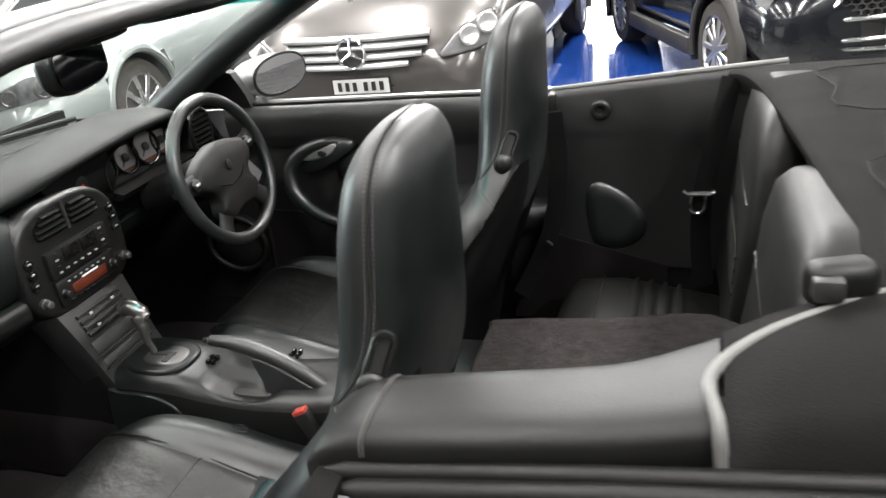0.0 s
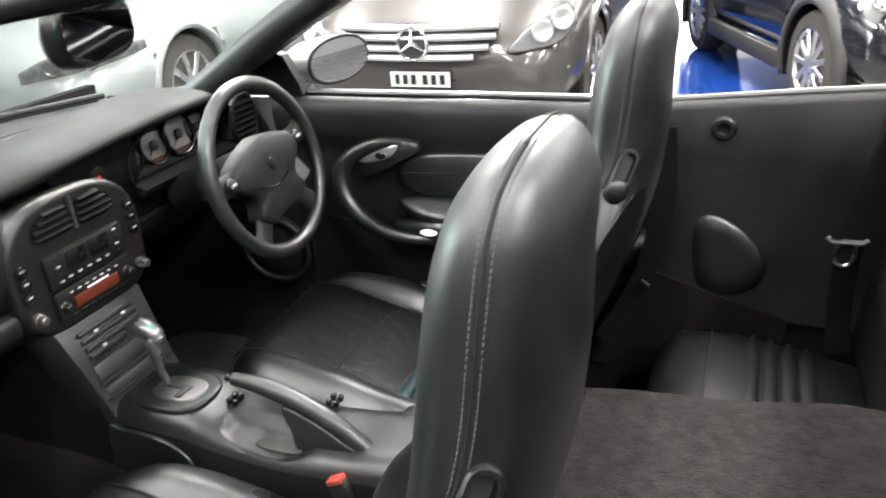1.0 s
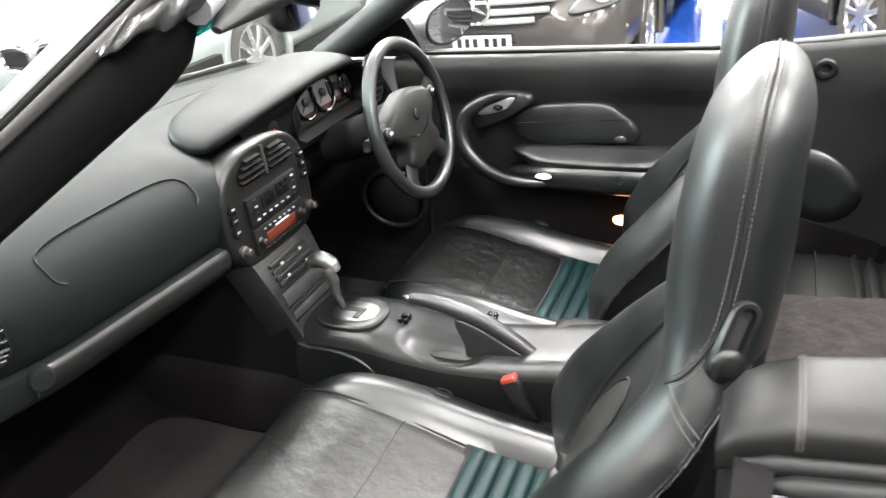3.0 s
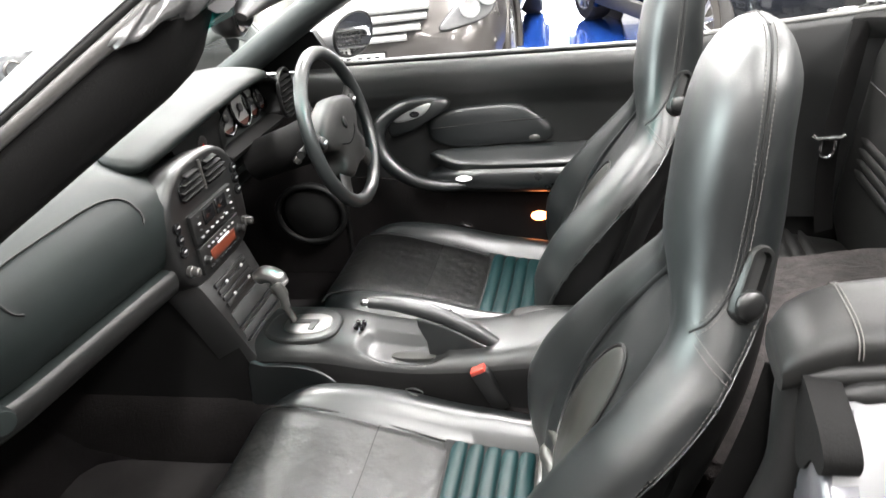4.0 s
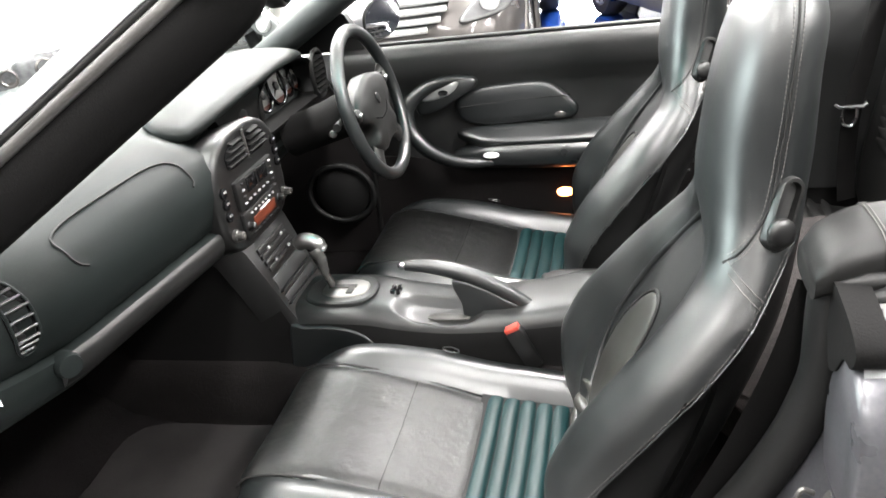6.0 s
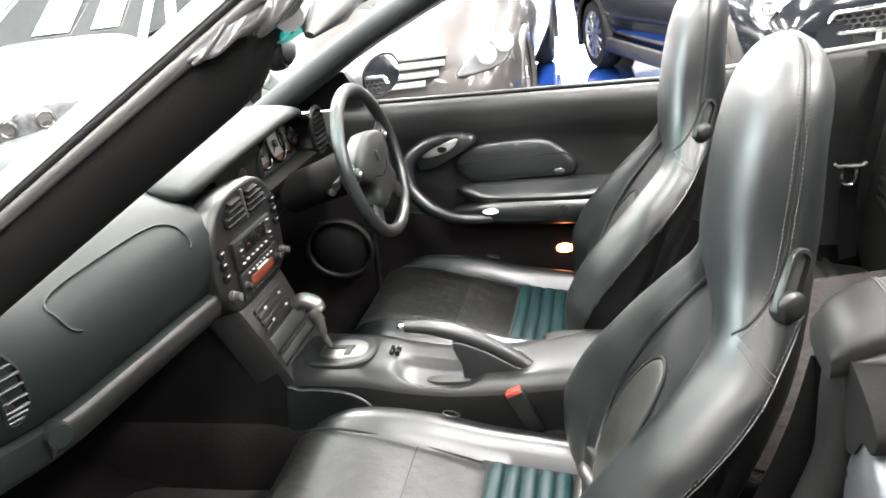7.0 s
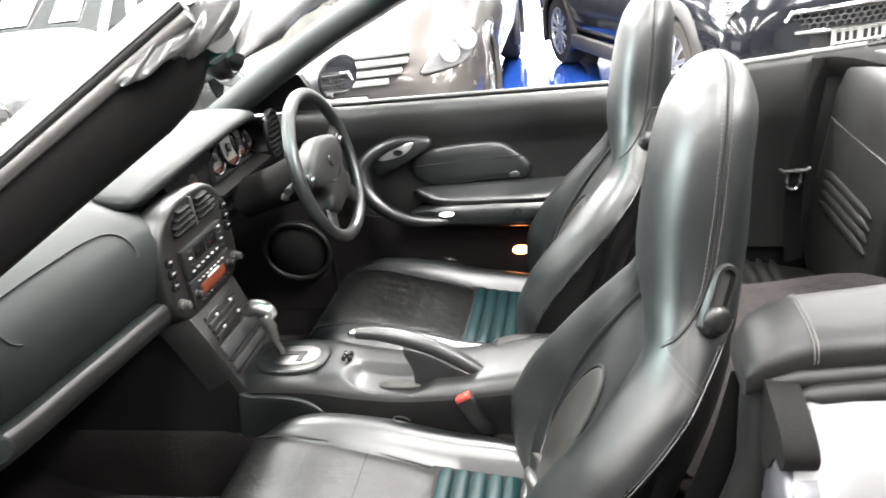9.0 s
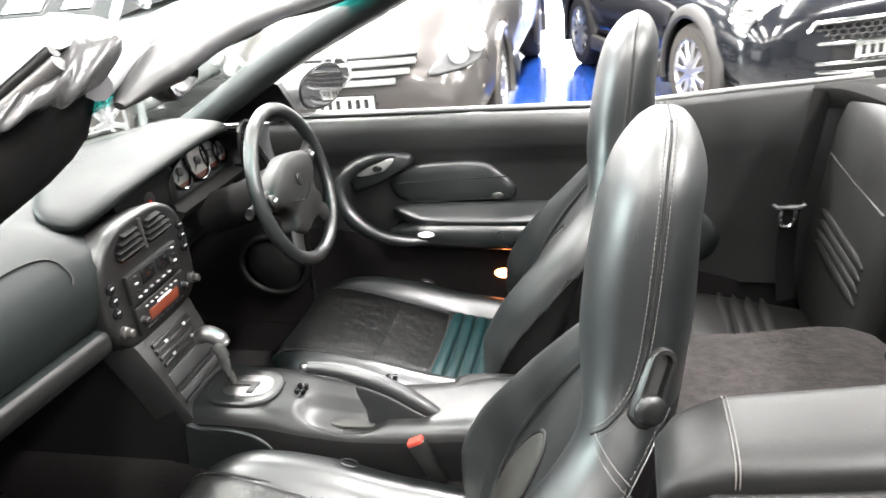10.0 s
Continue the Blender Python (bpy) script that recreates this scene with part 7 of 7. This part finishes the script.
def grey_hatchback():
    m = pose(-1.228, 2.91, 0, 0, 0, 90)  # local x runs along +y, local y along -x
    c = thing("parked_car", (-1.29, 4.9, 0), "grey metallic compact hatchback with star grille", "car", "parked cars")
    secs = [(0.0, 0.62, 0.22, 0.50, 0.0), (0.05, 0.71, 0.20, 0.62, 0.02), (0.16, 0.775, 0.18, 0.74, 0.02), (0.40, 0.805, 0.18, 0.86, 0.02), (0.8, 0.815, 0.18, 0.95, 0.02), (1.15, 0.815, 0.18, 1.03, 0.02), (3.9, 0.81, 0.2, 1.05, 0.02), (4.2, 0.74, 0.3, 0.95, 0.0)]
    body_shell(c, m, secs, GREYPAINT, [(0.82, 0.31), (3.5, 0.31)], 0.36)
    cabin(c, m, [(0.85, 0.70, 0.95, 1.55, 0.58, 1.48), (1.15, 0.745, 1.02, 1.75, 0.60, 1.55), (3.4, 0.745, 1.05, 3.3, 0.60, 1.56), (4.0, 0.70, 1.05, 3.75, 0.58, 1.48)], GREYPAINT, "dark glazed cabin")
    F = at_front(m, 0.85, 0.0, 0.22)
    # grille with bars
    bm = bmesh.new()
    out = [F(y, z, 0.03) for y, z in ((-0.46, 0.705), (0.46, 0.705), (0.44, 0.63), (0.36, 0.545), (0.20, 0.515), (-0.20, 0.515), (-0.36, 0.545), (-0.44, 0.63))]
    slab(bm, out, m.to_3x3() @ Vector((-0.012, 0, 0)))
    g = part("grille", bm, INK, c, "dark grille behind three silver bars", smooth=20)
    for z, w in ((0.692, 0.455), (0.640, 0.44), (0.585, 0.40), (0.535, 0.32)):
        bm = bmesh.new()
        tube(bm, [F(y, z, 0.05) for y in np.linspace(-w, w, 11)], 0.0245, 8, flat=0.8)
        part("grille_bar", bm, SILVERPLASTIC, g, "silver grille bar")
    # round emblem as a plain three-armed disc
    o = F(0, 0.615, 0.07)
    nx = m.to_3x3() @ Vector((-1, 0, 0.1))
    bm = bmesh.new()
    lathe(bm, [(0.085, -0.02), (0.085, 0.0), (0.02, 0.002)], o, nx, 32)
    e = part("emblem_disc", bm, INK, c, "round dark emblem with silver ring")
    bm = bmesh.new()
    tube(bm, [o + m.to_3x3() @ Vector((-0.006, 0.085 * math.cos(a), 0.085 * math.sin(a))) for a in np.linspace(0, 6.2832, 37)[:-1]], 0.009, 8, True)
    for k in range(3):
        a = math.pi / 2 + k * 2 * math.pi / 3
        tube(bm, [o + m.to_3x3() @ Vector((-0.010, 0, 0)), o + m.to_3x3() @ Vector((-0.006, 0.082 * math.cos(a), 0.082 * math.sin(a)))], [0.014, 0.004], 8)
    part("emblem_ring", bm, CHROME, e)
    plate_on(c, F, 0.412)
    for s in (-1, 1):
        pts = [F(s * y, z, 0.085) for y, z in ((0.51, 0.555), (0.57, 0.64), (0.66, 0.715), (0.75, 0.765), (0.80, 0.775), (0.815, 0.70), (0.785, 0.62), (0.70, 0.575))]
        lamp(c, pts, m.to_3x3() @ Vector((-1, s * 0.45, 0.25)))
        bm = bmesh.new()
        tube(bm, [F(s * y, z, 0.03) for y, z in ((0.50, 0.335), (0.60, 0.39), (0.70, 0.415), (0.79, 0.45))], [0.012, 0.02, 0.022, 0.02], 8, flat=0.8)
        part("bumper_blade", bm, GREYPAINT, c)
        bm = bmesh.new()
        slab(bm, [F(s * y, z, 0.015) for y, z in ((0.50, 0.30), (0.64, 0.355), (0.77, 0.40), (0.77, 0.29), (0.52, 0.25))], m.to_3x3() @ Vector((-0.01, 0, 0)))
        part("bumper_intake", bm, NAVYPAINT, c)
    bm = bmesh.new()
    slab(bm, [F(y, z, 0.012) for y, z in ((-0.46, 0.30), (0.46, 0.30), (0.42, 0.22), (-0.42, 0.22))], m.to_3x3() @ Vector((-0.01, 0, 0)))
    part("lower_intake", bm, INK, c)
    for wx in (0.82, 3.5):
        for s in (-1, 1):
            wheel(c, m @ Matrix.Translation((wx, s * 0.805, 0.31)) @ (Matrix() if s > 0 else Matrix.Rotation(math.pi, 4, "Z")), 0.31, 7)


def pale_saloon():
    m = pose(-3.72, 2.06, 0, 0, 0, 93)
    c = thing("parked_car", (-3.6, 4.2, 0), "pale silver saloon with twin dark grilles", "car", "parked cars")
    secs = [(0.0, 0.60, 0.24, 0.48, 0.0), (0.06, 0.74, 0.2, 0.60, 0.02), (0.2, 0.83, 0.18, 0.70, 0.03), (0.5, 0.88, 0.18, 0.80, 0.03), (1.0, 0.90, 0.18, 0.88, 0.03), (1.6, 0.90, 0.18, 0.93, 0.03), (4.1, 0.88, 0.2, 0.97, 0.02), (4.5, 0.78, 0.3, 0.9, 0)]
    body_shell(c, m, secs, WHITEPAINT, [(0.94, 0.32), (3.65, 0.32)], 0.375)
    cabin(c, m, [(1.55, 0.72, 0.90, 2.25, 0.58, 1.34), (1.9, 0.78, 0.94, 2.45, 0.60, 1.40), (3.3, 0.78, 0.97, 3.1, 0.58, 1.40), (3.9, 0.68, 0.97, 3.5, 0.52, 1.32)], WHITEPAINT, "dark glazed cabin with white papers behind the windscreen")
    F = at_front(m, 0.85, 0.0, 0.26)
    for s in (-1, 1):
        bm = bmesh.new()
        pts = path([F(s * y, z, 0.03) for y, z in ((0.045, 0.52), (0.04, 0.62), (0.12, 0.655), (0.26, 0.64), (0.285, 0.60), (0.25, 0.525), (0.14, 0.505))], 4, True)
        slab(bm, pts, m.to_3x3() @ Vector((-0.015, 0, 0)))
        k = part("grille", bm, INK, c, "dark rounded grille with chrome surround")
        bm = bmesh.new()
        tube(bm, [q + m.to_3x3() @ Vector((-0.016, 0, 0)) for q in pts], 0.011, 8, True)
        part("grille_surround", bm, CHROME, k)
        for i in range(7):
            bm = bmesh.new()
            y = s * (0.075 + 0.028 * i)
            tube(bm, [F(y, 0.535, 0.048), F(y, 0.625, 0.048)], 0.004, 6)
            part("grille_bar", bm, NAVYPAINT, k)
        corner_lamp(c, m, s)
        for wx in (0.94, 3.65):
            wheel(c, m @ Matrix.Translation((wx, s * 0.885, 0.32)) @ (Matrix() if s > 0 else Matrix.Rotation(math.pi, 4, "Z")), 0.32, 9)
    o = F(0, 0.70, 0.0) + Vector((0, 0.02, 0.0))
    bm = bmesh.new()
    lathe(bm, [(0.04, -0.01), (0.04, 0.006), (0.03, 0.009), (0.004, 0.01)], o, m.to_3x3() @ Vector((-0.7, 0, 0.7)), 24)
    part("round_emblem", bm, SATIN, c)
    plate_on(c, F, 0.40)
    bm = bmesh.new()
    slab(bm, [F(y, z, 0.012) for y, z in ((-0.55, 0.335), (0.55, 0.335), (0.62, 0.26), (-0.62, 0.26))], m.to_3x3() @ Vector((-0.01, 0, 0)))
    part("lower_intake", bm, NAVYPAINT, c)
    for y0, y1 in ((-0.50, -0.28), (-0.10, 0.20)):
        bm = bmesh.new()
        slab(bm, [m @ Vector(q) for q in ((1.66, y0, 0.98), (1.66, y1, 0.98), (1.98, y1 * 0.95, 1.20), (1.98, y0 * 0.95, 1.20))], m.to_3x3() @ Vector((-0.004, 0, 0.004)))
        part("windscreen_sheet", bm, PAPER, c, "white paper sheet behind the windscreen")


def black_hatch():
    ang = 111.2
    m = Matrix.Translation((0.83, 3.90, 0)) @ Matrix.Rotation(radians(ang), 4, "Z") @ Matrix.Translation((-0.66, -0.74, 0))
    c = thing("parked_car", m @ Vector((1.8, 0, 0)), "black small hatchback with round headlamps and chrome grille", "car", "parked cars")
    secs = [(0.0, 0.58, 0.24, 0.55, 0.0), (0.05, 0.70, 0.20, 0.68, 0.02), (0.16, 0.78, 0.18, 0.79, 0.03), (0.45, 0.83, 0.18, 0.88, 0.03), (0.95, 0.84, 0.18, 0.93, 0.03), (1.3, 0.84, 0.2, 0.96, 0.02), (3.2, 0.84, 0.2, 0.98, 0.02), (3.5, 0.76, 0.3, 0.92, 0)]
    body_shell(c, m, secs, BLACKPAINT, [(0.66, 0.30), (2.78, 0.30)], 0.36)
    cabin(c, m, [(1.05, 0.70, 0.94, 1.40, 0.62, 1.36), (1.3, 0.76, 0.96, 1.55, 0.63, 1.40), (3.0, 0.76, 0.98, 2.9, 0.63, 1.40), (3.4, 0.70, 0.98, 3.25, 0.60, 1.34)], BLACKPAINT, "dark glazed cabin")
    F = at_front(m, 0.80, 0.0, 0.24)
    for s in (-1, 1):
        for wx in (0.66, 2.78):
            wheel(c, m @ Matrix.Translation((wx, s * 0.84, 0.30)) @ (Matrix() if s > 0 else Matrix.Rotation(math.pi, 4, "Z")), 0.30, 11)
            bm = bmesh.new()
            tube(bm, [m @ Vector((wx + 0.375 * math.cos(a), s * 0.838, 0.30 + 0.375 * math.sin(a))) for a in np.linspace(-0.25, math.pi + 0.25, 25)], 0.045, 8, flat=0.5)
            part("arch_flare", bm, NAVYPAINT, c, "grey-black plastic wheel arch")
        bm = bmesh.new()
        rbox(bm, (0, 0, 0), (1.35, 0.06, 0.12), 0.02)
        bmesh.ops.transform(bm, matrix=m @ Matrix.Translation((1.72, s * 0.845, 0.26)), verts=bm.verts)
        part("side_skirt", bm, NAVYPAINT, c)
        # round headlamp
        o = m @ Vector((0.165, s * 0.685, 0.69))
        nx = m.to_3x3() @ Vector((-0.85, s * 0.35, 0.35))
        bm = bmesh.new()
        lathe(bm, [(0.14, -0.09), (0.14, 0.0), (0.118, 0.02), (0.05, 0.032), (0.004, 0.035)], o, nx, 32)
        l = part("headlamp", bm, LAMPGLASS, c, "round clear headlamp", smooth=60)
        for off, r, paint in ((0.052, 0.048, CHROME), (-0.045, 0.036, DARKLENS)):
            bm = bmesh.new()
            lathe(bm, [(r, 0.010), (r, 0.034), (r * 0.82, 0.040), (r * 0.55, 0.030), (0.004, 0.034)], o + m.to_3x3() @ Vector((0, s * off, 0)), nx, 24)
            part("lamp_ring", bm, paint, l)
        bm = bmesh.new()
        q3 = Vector(nx).normalized().to_track_quat("Z", "Y").to_matrix()
        tube(bm, [o + q3 @ Vector((0.14 * math.cos(a), 0.14 * math.sin(a), 0.004)) for a in np.linspace(0, 6.2832, 41)[:-1]], 0.012, 8, True)
        part("chrome_ring", bm, CHROME, l)
        o2 = m @ Vector((0.10, s * 0.56, 0.42))
        bm = bmesh.new()
        lathe(bm, [(0.05, -0.03), (0.05, 0.01), (0.03, 0.018), (0.003, 0.02)], o2, nx, 24)
        part("fog_lamp", bm, LAMPGLASS, c)
    # hexagonal chrome grille with a honeycomb mesh over two bars
    bm = bmesh.new()
    pts = [F(y, z, 0.03) for y, z in ((-0.42, 0.63), (-0.2, 0.64), (0.2, 0.64), (0.42, 0.63), (0.50, 0.52), (0.52, 0.47), (0.46, 0.36), (0.2, 0.35), (-0.2, 0.35), (-0.46, 0.36), (-0.52, 0.47), (-0.50, 0.52))]
    slab(bm, pts, m.to_3x3() @ Vector((-0.012, 0, 0)))
    g = part("grille", bm, INK, c, "black honeycomb grille with chrome surround")
    bm = bmesh.new()
    tube(bm, [q + m.to_3x3() @ Vector((-0.015, 0, 0)) for q in pts], 0.021, 8, True, flat=0.7)
    part("grille_surround", bm, CHROME, g)
    bm = bmesh.new()
    for row in range(3):
        for col in range(-9, 10):
            cy, cz = 0.05 * (col + 0.5 * (row % 2)), 0.603 - 0.030 * row
            if abs(cy) < 0.43 + 0.02 * row:
                tube(bm, [F(cy + 0.027 * math.cos(a), cz + 0.0185 * math.sin(a), 0.048) for a in np.linspace(0, 2 * math.pi, 7)[:-1]], 0.0035, 4, True)
    part("grille_mesh", bm, NAVYPAINT, g, "black honeycomb mesh")
    for z, w in ((0.515, 0.49), (0.405, 0.47)):
        bm = bmesh.new()
        tube(bm, [F(y, z, 0.05) for y in np.linspace(-w, w, 13)], 0.014, 8)
        part("grille_bar", bm, CHROME, g)
    plate_on(c, F, 0.46)
    bm = bmesh.new()
    tube(bm, [F(-0.09, 0.775, -0.03), F(0.09, 0.775, -0.03)], 0.018, 8, flat=0.6)
    part("bonnet_emblem", bm, CHROME, c)


grey_hatchback()
pale_saloon()
black_hatch()
